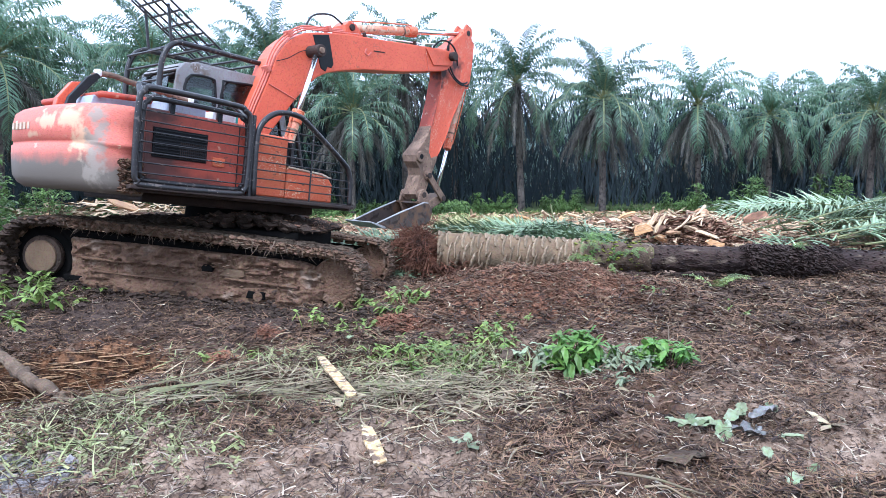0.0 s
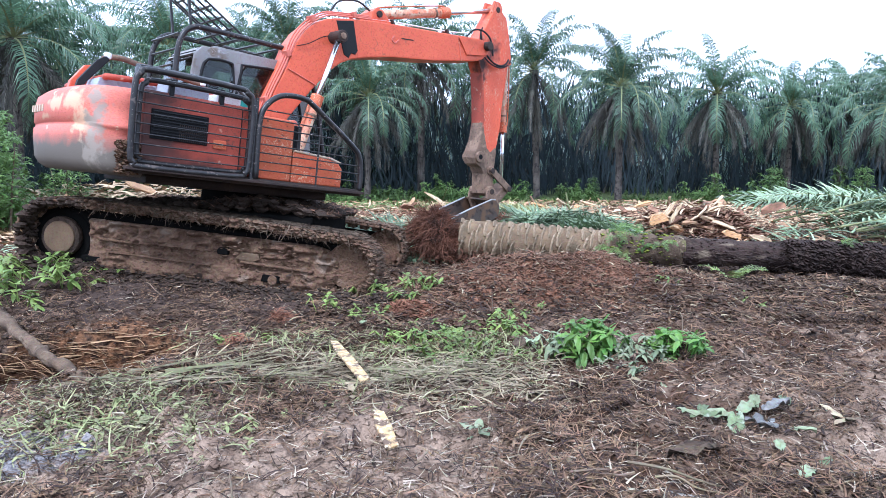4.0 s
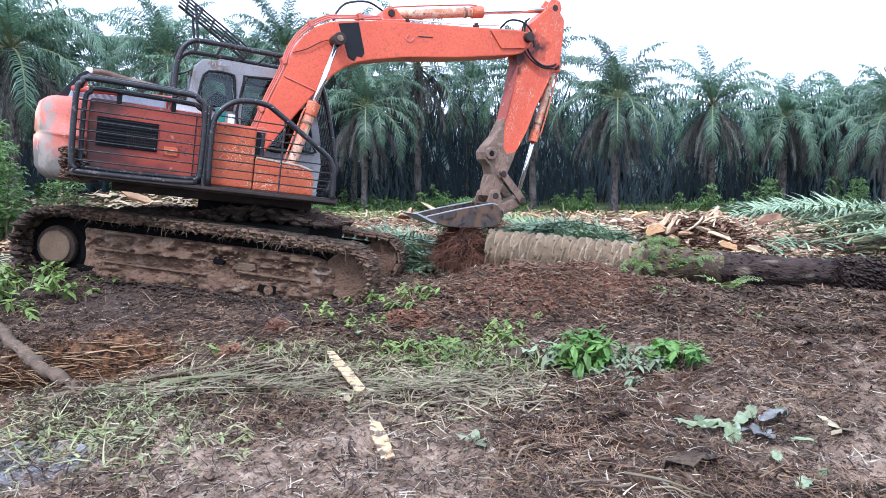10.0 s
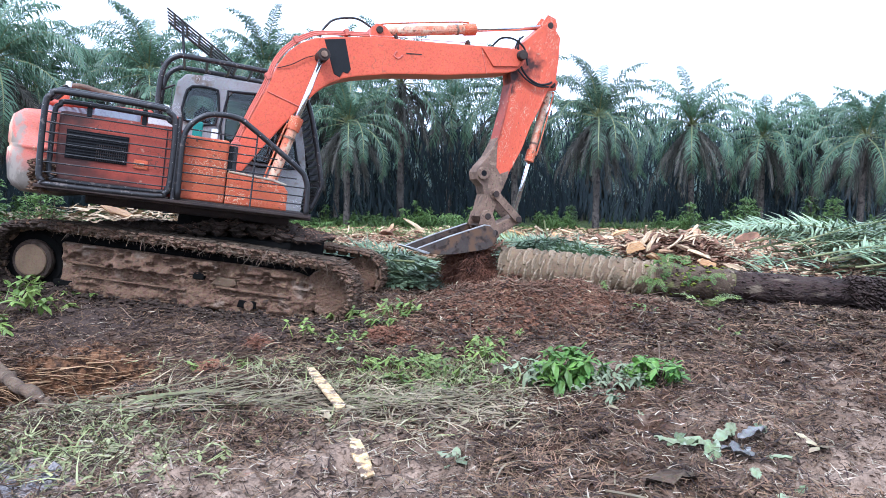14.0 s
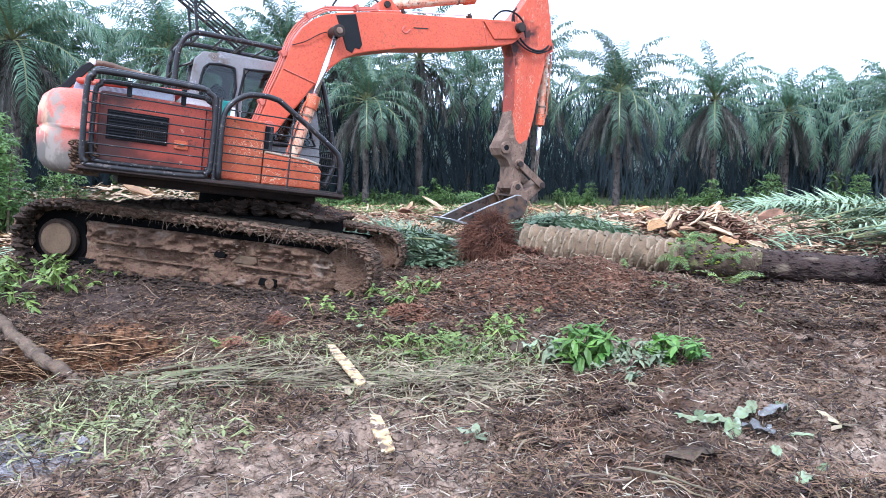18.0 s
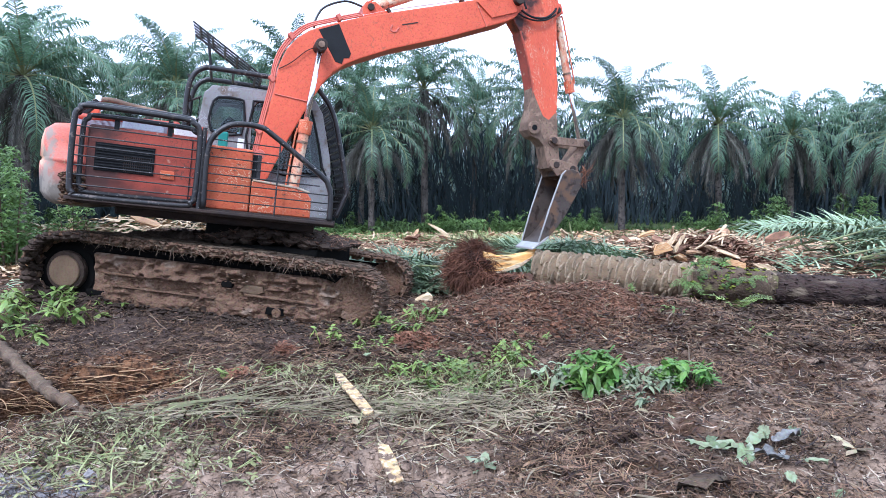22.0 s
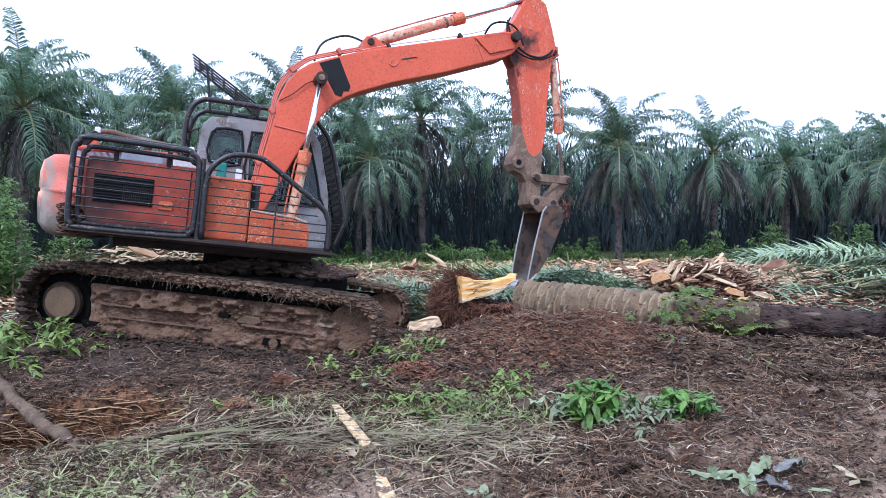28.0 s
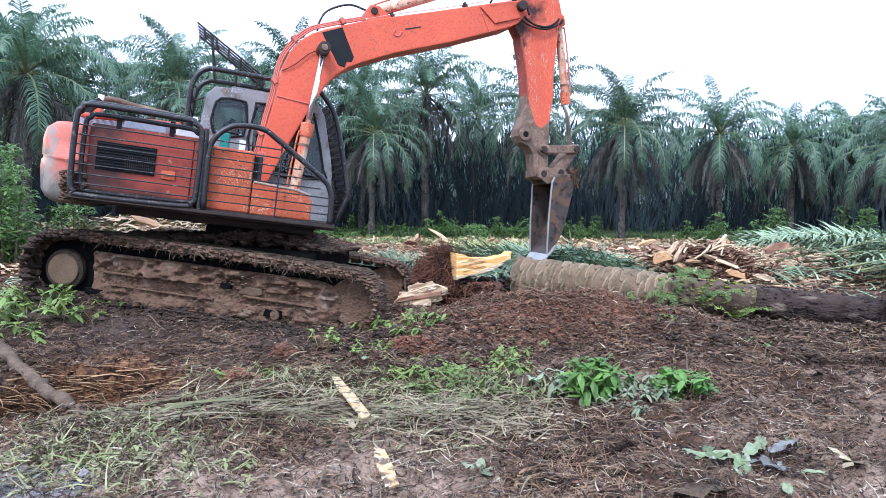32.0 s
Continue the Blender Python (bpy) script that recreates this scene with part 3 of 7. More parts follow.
tagged(part("packed_mud", lumps(900, lambda r: (lambda u: (u, r.uniform(-1.0, 0.9), 0.93 + 0.16 * math.exp(-((u - 0.45) / 0.7) ** 2) * r.random()))(r.uniform(-1.3, 1.35)), 0.075, 12, 0.7), M_mud_dark, under, "mud and straw packed between the tracks"), kind="stuff")
tagged(part("packed_straw", blades(900, lambda r: (lambda u: (u, r.uniform(-1.0, 0.9), 0.96 + 0.16 * math.exp(-((u - 0.45) / 0.7) ** 2) * r.random()))(r.uniform(-0.3, 1.4)), 13, (0.08, 0.3), 0.006, 0.4, 0.6), M_oldwood, under), kind="stuff")


def caked_frame(yo, side):
    """The side frame with its ledges, swollen unevenly by mud."""
    vs, fs, NX, NZ = [], [], 170, 44
    for j in range(NZ + 1):
        for i in range(NX + 1):
            u, w = i / NX, j / NZ
            x = -1.38 + 3.00 * u
            tail = max(0, (u - 0.90) / 0.10)
            lo, hi = 0.135 - 0.05 * u + 0.03 * float(vnoise(x, 1.0, 0.2, 3)) + 0.10 * tail ** 2, 0.735 - 0.13 * u - 0.10 * tail ** 2
            z = lo + (hi - lo) * w
            ww = w + 0.10 * (float(vnoise(x, 5.0, 0.35, 6)) - 0.5)
            shelf = 0.150 if ww < 0.34 else (0.095 if ww < 0.62 else 0.135 - 0.20 * (ww - 0.62))
            shelf -= 0.055 if x > 1.45 + 0.05 * float(vnoise(z, 2.0, 0.1, 4)) else 0
            end = min(1, (min(u, 1 - u) * 12)) ** 0.5
            rough = 0.11 * (float(vnoise(x * 0.5, z, 0.16, 2)) - 0.5) + 0.085 * (float(vnoise(x * 0.7 + 3, z, 0.05, 5)) - 0.5)
            rough *= 0.5 if 0.34 < ww < 0.62 else (1.9 if ww >= 0.62 else 0.8)
            d = (shelf + rough) * (0.25 + 0.75 * end) * (1 if j < NZ else 0.2)
            vs.append((x, yo + side * d, z))
    for j in range(NZ):
        for i in range(NX):
            a = j * (NX + 1) + i
            fs.append((a, a + 1, a + NX + 2, a + NX + 1))
    return vs, [], fs


M_trackstraw = material("dirty_track_straw", (0.137, 0.098, 0.065), (0.072, 0.049, 0.033), 0.9, 0, 3, 30, 0, rnd=0.6)


def build_track(y, name, label, near):
    # black core stands in for the shadow between belt and side frame
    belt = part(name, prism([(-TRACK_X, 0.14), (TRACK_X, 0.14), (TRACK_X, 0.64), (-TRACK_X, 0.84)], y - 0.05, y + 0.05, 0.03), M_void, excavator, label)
    belt.matrix_local = LOW
    for i in range(50):
        x, z, a = track_loop(i / 50)
        s = new("track_shoe", SHOE)
        s.parent = belt
        s.matrix_local = Matrix.Translation((x, y, z)) @ Matrix.Rotation(-a, 4, "Y")
    side = -1 if y < 0 else 1
    yo = y + side * 0.10
    # track frame: upper beam, lower roller guard, windows
    part("track_frame", caked_frame(yo, side), M_mud, belt, "wide mud-caked track side frame", True)
    out = yo + side * 0.145
    part("frame_rib", prism([(-1.25, 0.50), (-0.70, 0.475), (-0.70, 0.50), (-1.25, 0.53)], out - side * 0.05, out + side * 0.012, 0.01), M_mud, belt)
    part("frame_rib", prism([(0.50, 0.36), (1.35, 0.31), (1.35, 0.335), (0.50, 0.385)], out - side * 0.05, out + side * 0.012, 0.01), M_mud, belt)
    part("frame_rib", prism([(-1.1, 0.36), (0.15, 0.30), (0.15, 0.315), (-1.1, 0.375)], out - side * 0.02, out + side * 0.03, 0.006), M_mud, belt)
    # slots are solid black plates, the shade of their depth in the colour
    part("frame_hole", prism([(0.22, 0.44), (0.33, 0.435), (0.345, 0.47), (0.33, 0.51), (0.23, 0.515), (0.205, 0.475)], yo + side * 0.06, yo + side * 0.125, 0.006, 1), M_void, belt, "dark oval slot in the track frame")
    part("frame_patch", prism([(0.42, 0.40), (0.66, 0.37), (0.72, 0.41), (0.70, 0.47), (0.50, 0.48)], yo + side * 0.05, yo + side * 0.118, 0.012), M_sandy, belt, "smooth dried mud patch")
    part("frame_slot", prism([(0.76, 0.17), (0.98, 0.16), (0.97, 0.24), (0.78, 0.25)], yo + side * 0.10, yo + side * 0.182, 0.01), M_void, belt)
    part("carrier_roller", disc(0.90, 0.195, 0.055, yo + side * 0.17, yo + side * 0.195, 16, 0.008), M_mud, belt)
    part("frame_tail", prism([(-1.42, 0.235), (-1.18, 0.225), (-1.15, 0.255), (-1.18, 0.29), (-1.42, 0.30)], yo + side * 0.04, yo + side * 0.13, 0.012), M_void, belt)
    for k in range(7):
        part("roller", disc(-1.05 + 0.35 * k, 0.14, 0.085, yo - side * 0.02, yo + side * 0.10, 16), M_mud_dark, belt)
    # black discs: mud and the belt's shadow painted together
    part("rear_mud", disc(-TRACK_X, TRACK_Z, 0.40, y - 0.04, y + 0.04, 28), M_void, belt, "black disc in the rear of the belt, mud and shade")
    part("sprocket", disc(-TRACK_X, TRACK_Z, 0.33, y + side * 0.02, y + side * 0.06, 28), M_void, belt, "toothed drive sprocket, near-black for mud and belt shade")
    part("final_drive", disc(-TRACK_X, TRACK_Z, 0.245, y + side * 0.05, y + side * 0.15, 28, 0.04), M_mud_dark, belt)
    part("hub_cover", disc(-TRACK_X, TRACK_Z, 0.19, y + side * 0.13, y + side * 0.175, 28, 0.02), M_sandy, belt, "round sand-coloured final drive cover")
    part("idler", disc(TRACK_X, IDLER_Z, 0.27, y - 0.12, y + 0.12, 28, 0.03), M_mud, belt, "brown mud-coated idler wheel")
    rng = random.Random(5)

    def top_spot(r):
        s = r.uniform(0.02, 0.53)
        x, z, a = track_loop(s)
        return x + math.cos(a + math.pi / 2) * 0.045, y + side * r.uniform(-0.28, 0.31), z + math.sin(a + math.pi / 2) * 0.045

    def edge_spot(r):
        s = r.uniform(0.03, 0.50)
        x, z, a = track_loop(s)
        return x, y + side * r.uniform(0.28, 0.35), z + r.uniform(-0.04, 0.05)

    def side_spot(r):
        return r.uniform(-1.2, 1.35), yo + side * r.uniform(0.10, 0.15), r.uniform(0.13, 0.62)

    tagged(part("mud_crust", lumps(2600 if near else 900, top_spot, 0.03, 3, 0.5), M_mud, belt, "thick crust of mud on the shoes"), kind="stuff")
    tagged(part("mud_fringe", lumps(520, edge_spot, 0.034, 4, 0.8), M_mud, belt), kind="stuff")
    def rear_spot(r):
        x, z, a = track_loop(r.uniform(0.80, 1.04))
        return x + r.uniform(-0.02, 0.06), y + side * r.uniform(0.05, 0.34), z + r.uniform(-0.03, 0.03)

    # dark clods blacken the rear shoes, for mud and for shade there
    tagged(part("rear_mud_clod", lumps(600, rear_spot, 0.05, 14, 0.8), M_mud_dark, belt), kind="stuff")
    if near:
        tagged(part("mud_clod", lumps(380, side_spot, 0.022, 6, 0.5), M_mud, belt), kind="stuff")
    tagged(part("stuck_straw", blades(4200 if near else 1100, lambda r: Vector(top_spot(r)) + Vector((0, 0, 0.02)), 7, (0.05, 0.16), 0.0055, 0.12, 0.5), M_trackstraw, belt, "bits of straw stuck in the mud"), kind="stuff")
    tagged(part("hanging_fibre", blades(900, lambda r: Vector(edge_spot(r)), 8, (0.06, 0.20), 0.006, -1.0, 0.5), M_trackstraw, belt), kind="stuff")
    return belt


build_track(-1.20, "track", "long crawler track with shoes buried in mud and straw", True)
build_track(1.20, "track", "long crawler track with shoes buried in mud and straw", False)

# -- upper structure: everything here turns with the house --
b = box(-1.95, 0.92, -1.36, 1.30, 1.235, 1.32, 0.015)
box(-1.6, 0.75, -0.8, 0.8, 1.13, 1.24, 0.03, 2, b)
house = part("house", b, M_dark_steel, excavator, "dark greasy revolving deck of the machine")

# counterweight: rounded block with rounded corners, in two tones
def counterweight():
    prof = [(1.22, -0.02, 0.05), (1.19, 0.10, 0), (1.24, 0.03, 0), (1.32, -0.02, 0), (1.55, -0.05, 0), (1.655, -0.05, 0), (1.665, -0.03, 0), (1.70, -0.03, 0), (1.71, -0.05, 0), (1.90, -0.05, 0), (2.02, -0.02, 0), (2.085, 0.05, 0), (2.10, 0.16, 0)]
    bm = bmesh.new()
    rings = []
    for z, inset, _ in prof[1:]:
        ring = []
        outline = [(-1.80, -1.33), (-1.98, -1.33), (-2.12, -1.27), (-2.22, -1.14), (-2.29, -0.9), (-2.33, -0.45), (-2.345, 0.0), (-2.33, 0.45), (-2.29, 0.9), (-2.22, 1.10), (-2.12, 1.22), (-1.98, 1.28), (-1.80, 1.28)]
        for x, y in outline:
            k = 1 if x > -1.9 else 0
            v = Vector((x + 1.8, y)) if not k else Vector((0, y))
            sx = v.x + inset * (0 if k else (-v.x / 0.54))
            sy = y - math.copysign(inset * min(1, abs(y) / 1.2), y)
            ring.append(bm.verts.new((-1.8 + 1.13 * sx, sy, z)))
        rings.append(ring)
    n = len(rings[0])
    for a, c in zip(rings, rings[1:]):
        for i in range(n):
            bm.faces.new((a[i], c[i], c[(i + 1) % n], a[(i + 1) % n]))
    bm.faces.new(rings[0])
    bm.faces.new(rings[-1][::-1])
    bmesh.ops.recalc_face_normals(bm, faces=bm.faces)
    return bm


def cw_material():
    m = M_cw.copy()
    m.name = "counterweight_paint_over_dried_mud"
    n, l = m.node_tree.nodes, m.node_tree.links
    bsdf = n["Principled BSDF"]
    base = bsdf.inputs["Base Color"].links[0].from_socket
    tc = n.new("ShaderNodeTexCoord")
    sep = n.new("ShaderNodeSeparateXYZ")
    l.new(tc.outputs["Object"], sep.inputs[0])
    nz = n.new("ShaderNodeTexNoise")
    nz.inputs["Scale"].default_value, nz.inputs["Detail"].default_value = 4, 6
    l.new(tc.outputs["Object"], nz.inputs["Vector"])
    a = n.new("ShaderNodeMath")
    a.operation = "MULTIPLY_ADD"
    a.inputs[1].default_value = 0.3
    l.new(nz.outputs[0], a.inputs[0])
    l.new(sep.outputs["Z"], a.inputs[2])
    r = n.new("ShaderNodeMapRange")
    r.inputs[1].default_value, r.inputs[2].default_value, r.inputs[3].default_value, r.inputs[4].default_value = 1.60, 1.76, 1, 0
    l.new(a.outputs[0], r.inputs[0])
    k = n.new("ShaderNodeMix")
    k.data_type = "RGBA"
    l.new(r.outputs[0], k.inputs[0])
    l.new(base, k.inputs[6])
    k.inputs[7].default_value = (0.135, 0.112, 0.09, 1)
    l.new(k.outputs[2], bsdf.inputs["Base Color"])
    stain(m, [(-2.36, -0.80, 1.93, 0.14, 0.26, 0.55), (-2.42, -0.35, 1.90, 0.16, 0.26, 0.35), (-2.31, -1.0, 1.70, 0.10, 0.20, 0.9), (-2.44, 0.0, 1.76, 0.05, 0.2, 0.2)], (0.54, 0.37, 0.23), 0.8, 9.0)
    stain(m, [(-2.26, -1.17, 1.75, 0.05, 0.13, 6.0)], (0.25, 0.21, 0.17), 0.9, 9.0)
    return m


part("counterweight", counterweight(), cw_material(), house, "rounded orange counterweight, paint flaking, dried mud below", True)
# faded maker's lettering on the rear, as plain bars
bm = bmesh.new()
for k in range(5):
    box(-2.478, -2.43, 0.56 - 0.12 * k, 0.62 - 0.12 * k, 1.82, 1.895, 0, 1, bm)
part("faded_marking", bm, M_pale, house, "faded pale bars of a worn-off marking")
tagged(part("mud_splash", lumps(160, lambda r: (r.uniform(-2.08, -1.85), -1.33 + r.uniform(-0.03, 0.02), r.uniform(1.22, 1.55)), 0.035, 9), M_mud, house, "clot of mud and grass on the corner"), kind="stuff")

# engine housing
b = box(-1.86, -0.62, -1.33, -0.6, 1.32, 2.11, 0.05, 3)
part("engine_door", b, M_dull, house, "dull red-orange engine side door")
part("side_grille", prism([(-1.77, 1.61), (-1.16, 1.61), (-1.16, 1.92), (-1.77, 1.92)], -1.345, -1.325, 0.006), M_grille, house, "black rectangular cooling grille")
for k in range(9):
    z = 1.635 + 0.032 * k
    part("grille_slat", box(-1.755, -1.175, -1.353, -1.343, z, z + 0.012, 0.002, 1), M_black, house)
for k in range(14):
    x = -1.47 + 0.022 * k
    part("grille_wire", box(x, x + 0.005, -1.352, -1.344, 1.62, 1.80, 0, 1), M_dark_steel, house)
part("door_latch", box(-1.09, -0.94, -1.348, -1.325, 1.59, 1.69, 0.012), M_tank, house, "recessed door latch plate")
part("latch_handle", box(-1.06, -0.98, -1.358, -1.346, 1.63, 1.655, 0.005), M_pale, house)
part("door_seam", box(-0.78, -0.772, -1.338, -1.32, 1.34, 2.07, 0, 1), M_black, house)
part("hood", box(-1.86, -0.66, -0.62, 1.22, 1.32, 2.12, 0.05, 3), M_dull, house, "orange engine hood")
GRID = [(-1.98, -0.72), (-2.04, -0.55), (-2.04, 0.85), (-1.94, 1.0), (-1.10, 1.0), (-1.0, 0.88), (-1.0, -0.66), (-1.10, -0.78)]
part("hood_grid", tube(smooth_line([(x, y, 2.225 + 0.04 * (x + 2.2)) for x, y in GRID], 4, True), 0.034, 10, True), M_dull, house, "dull orange tube frame over the engine", True)
for k in range(13):
    x = -1.94 + 0.073 * k
    part("grid_bar", tube([(x, -0.72, 2.225 + 0.04 * (x + 2.2)), (x, 0.96, 2.225 + 0.04 * (x + 2.2))], 0.016, 6), M_orange, house)
for x, y in ((-1.96, 0.92), (-1.1, 0.92), (-1.1, -0.66)):
    part("grid_post", tube([(x, y, 2.08), (x, y, 2.25)], 0.025, 8), M_orange, house)
part("grid_hook", prism([(-2.26, 2.09), (-2.16, 2.09), (-2.17, 2.16), (-1.98, 2.37), (-1.99, 2.42), (-2.10, 2.40), (-2.24, 2.20)], -0.02, 0.10, 0.012), M_orange, house, "bent orange bracket on the counterweight")
part("blue_grey_panel", prism([(-2.13, 2.11), (-2.10, 2.22), (-1.2, 2.24), (-1.2, 2.10)], -0.62, -0.16, 0.01), M_grey_plastic, house, "blue-grey sheet under the hood")
part("hood_strut", tube(smooth_line([(-2.0, -0.3, 2.46), (-1.92, -0.3, 2.50), (-1.78, -0.3, 2.51), (-1.6, -0.3, 2.48), (-1.2, -0.3, 2.44), (-0.85, -0.28, 2.40)], 5), 0.032, 8), M_rust, house, "rusty brown bar over the hood", True)
for x, z in ((-1.95, 2.50), (-0.85, 2.41)):
    part("bar_end", box(x - 0.035, x + 0.035, -0.34, -0.26, z - 0.03, z + 0.045, 0.02, 3), M_white, house, "pale rounded end of the bar")
part("hood_bracket", prism([(-2.26, 2.11), (-2.17, 2.11), (-2.16, 2.17), (-1.93, 2.46), (-1.96, 2.51), (-2.06, 2.44), (-2.24, 2.19)], -0.34, -0.26, 0.01), M_black, house)
part("white_box", box(-1.55, -1.1, -1.15, -0.75, 2.11, 2.25, 0.02), M_grey_plastic, house, "pale grey box on the engine housing")
part("white_box", box(-1.0, -0.72, -1.15, -0.75, 2.11, 2.22, 0.02), M_white, house)
part("air_cleaner", box(-0.80, -0.66, -0.5, -0.2, 2.1, 2.32, 0.05, 3), M_dull, house, "dull red air intake hood")
part("post", box(-1.60, -1.55, -1.34, -1.28, 2.08, 2.25, 0.005, 1), M_black, house)
part("post", box(-1.05, -1.0, -1.34, -1.28, 2.08, 2.25, 0.005, 1), M_black, house)
part("canister", box(-0.52, -0.40, -0.68, -0.56, 2.05, 2.28, 0.03, 3), M_teal, house, "teal plastic canister")

# tank and front tool box
part("fuel_tank", box(-0.60, -0.10, -1.33, -0.45, 1.32, 2.05, 0.035, 3), M_tank, house, "orange fuel tank scratched to bare metal")
part("tank_side", box(-0.115, -0.03, -1.28, -0.5, 1.40, 2.00, 0.01), M_black, house, "black gap plate beside the tank")
part("tank_edge", box(-0.045, 0.0, -1.32, -1.26, 1.62, 2.0, 0.008), M_rail, house)
b = prism([(-0.09, 1.32), (0.62, 1.32), (0.62, 1.55), (0.55, 1.63), (0.40, 1.66), (-0.09, 1.69)], -1.33, -0.55, 0.03, 3)
part("tool_box", b, M_tank, house, "orange front tool box with a worn pale lid")
b = prism([(-0.08, 1.685), (0.42, 1.655), (0.57, 1.62), (0.60, 1.635), (0.44, 1.68), (-0.08, 1.71)], -1.335, -0.57, 0.006, 1)
part("tool_box_lid", b, M_pale, house, "pale scraped lid")
part("cap", disc(-0.02, 2.02, 0.06, -1.15, -1.05, 12), M_cw, house)

# guard rails
RAIL1 = [(-1.98, 1.45), (-1.98, 2.12), (-1.93, 2.24), (-1.82, 2.29), (-0.92, 2.285), (-0.78, 2.25), (-0.70, 2.12), (-0.70, 1.47), (-0.74, 1.36), (-0.86, 1.315), (-1.85, 1.305), (-1.94, 1.34)]
rail = part("side_guard_rail", tube(smooth_line(at_plane(RAIL1, -1.43), 4, True), 0.032, 10, True), M_rail, house, "bent black tube guard rail with scraped paint", True)
part("inner_guard_rail", tube(smooth_line(at_plane([(-1.90 + (x + 1.98) * 0.945, 1.355 + (z - 1.305) * 0.86) for x, z in RAIL1], -1.36), 4, True), 0.028, 10, True), M_rail, house, "", True)
part("top_guard_bar", tube(smooth_line([(-1.95, -1.40, 2.20), (-1.9, -1.24, 2.31), (-1.8, -1.2, 2.335), (-0.95, -1.2, 2.33), (-0.78, -1.25, 2.28), (-0.72, -1.40, 2.16)], 5), 0.03, 10), M_rail, house, "", True)
for k in range(7):
    z = 1.43 + 0.105 * k
    part("guard_bar", tube([(-1.96, -1.43, z), (-0.71, -1.43, z)], 0.0085, 6), M_rail, house)
RAIL2 = [(-0.60, 1.31), (-0.61, 1.90), (-0.56, 2.13), (-0.40, 2.28), (-0.22, 2.32), (-0.05, 2.31), (0.08, 2.25), (0.68, 1.85), (0.79, 1.73), (0.83, 1.58), (0.84, 1.31)]
part("front_guard_rail", tube(smooth_line(at_plane(RAIL2, -1.43), 5), 0.033, 10), M_rail, house, "bent black front guard rail", True)
for k in range(8):
    z = 1.42 + 0.098 * k
    x1 = 0.84 if z < 1.6 else 0.83 - (z - 1.6) * 1.25
    part("guard_bar", tube([(-0.60, -1.43, z), (x1, -1.43, z)], 0.0085, 6), M_rail, house)
part("guard_upright", tube([(0.19, -1.43, 1.30), (0.19, -1.43, 2.16)], 0.011, 6), M_rail, house)
part("rail_post", tube([(-0.655, -1.42, 1.28), (-0.655, -1.42, 2.22)], 0.026, 8), M_rail, house)
part("rail_foot", box(-2.02, 0.90, -1.45, -1.34, 1.262, 1.30, 0.008), M_dark_steel, house, "dark steel ledge under the rails")

# cab on the far side
CX0, CX1, CY0, CY1 = -0.80, 0.98, 0.24, 1.24
cab = part("cab", prism([(CX0, 1.32), (1.03, 1.32), (1.05, 1.38), (CX0, 1.38)], CY0, CY1, 0.01), M_cab, house, "faded grey steel operator cab")
for y, out in ((CY0, 1), (CY1, -1)):
    w = y + out * 0.045
    part("cab_panel", prism([(CX0, 1.36), (-0.17, 1.36), (-0.17, 2.37), (CX0 - 0.02, 2.37)], y, w, 0.012), M_cab, house)
    part("cab_panel", prism([(-0.17, 1.36), (1.03, 1.36), (1.06, 1.75), (1.03, 1.96), (-0.17, 1.96)], y, w, 0.012), M_cab, house)
    part("rear_pillar", prism([(CX0 - 0.02, 2.36), (-0.65, 2.36), (-0.67, 2.64), (-0.58, 2.82), (-0.40, 2.84), (-0.40, 2.99), (CX0 + 0.13, 2.97), (CX0 + 0.03, 2.85)], y, w, 0.015), M_cab, house)
    part("roof_rim", prism([(-0.41, 2.83), (-0.30, 2.83), (-0.03, 2.84), (0.58, 2.86), (0.70, 2.72), (0.90, 2.06), (0.88, 1.95), (1.04, 1.95), (1.0, 2.2), (0.84, 2.80), (0.72, 2.98), (0.55, 3.02), (-0.41, 2.985)], y, w, 0.012), M_cab, house)
    part("middle_pillar", prism([(-0.25, 2.36), (-0.17, 1.95), (-0.10, 1.95), (-0.12, 2.75), (-0.05, 2.85), (-0.30, 2.84), (-0.25, 2.76)], y, w + out * 0.004, 0.01), M_cab, house)
part("cab_roof", prism([(CX0 + 0.03, 2.86), (CX0 + 0.13, 2.965), (0.55, 3.015), (0.72, 2.975), (0.70, 2.95), (0.54, 2.985), (CX0 + 0.15, 2.935), (CX0 + 0.06, 2.85)], CY0 + 0.02, CY1 - 0.02, 0.008), M_cab, house)
part("cab_rear_wall", prism([(CX0 - 0.01, 1.36), (CX0 + 0.03, 1.36), (CX0 + 0.02, 2.40), (CX0 - 0.03, 2.40)], CY0 + 0.04, CY1 - 0.04, 0.008), M_cab, house)
part("windscreen", prism([(1.04, 1.40), (1.055, 1.75), (0.99, 2.2), (0.83, 2.80), (0.72, 2.96), (0.71, 2.95), (0.82, 2.79), (0.98, 2.2), (1.043, 1.75), (1.03, 1.40)], CY0 + 0.04, CY1 - 0.04, 0), M_glass, house, "cab windscreen behind the guard mesh")
part("seat_back", prism([(-0.45, 1.75), (-0.20, 1.75), (-0.30, 2.55), (-0.42, 2.62), (-0.52, 2.50)], 0.50, 1.0, 0.04, 3), M_interior, house, "dark seat in the cab")
part("seat_cushion", box(-0.45, 0.15, 0.48, 1.02, 1.62, 1.78, 0.04, 3), M_interior, house)
part("console", box(0.25, 0.85, 0.32, 0.50, 1.38, 1.95, 0.03, 2), M_interior, house)
part("cab_lining", box(CX0 + 0.06, 0.60, CY0 + 0.06, CY1 - 0.06, 2.88, 2.91, 0.005, 1), M_interior, house)


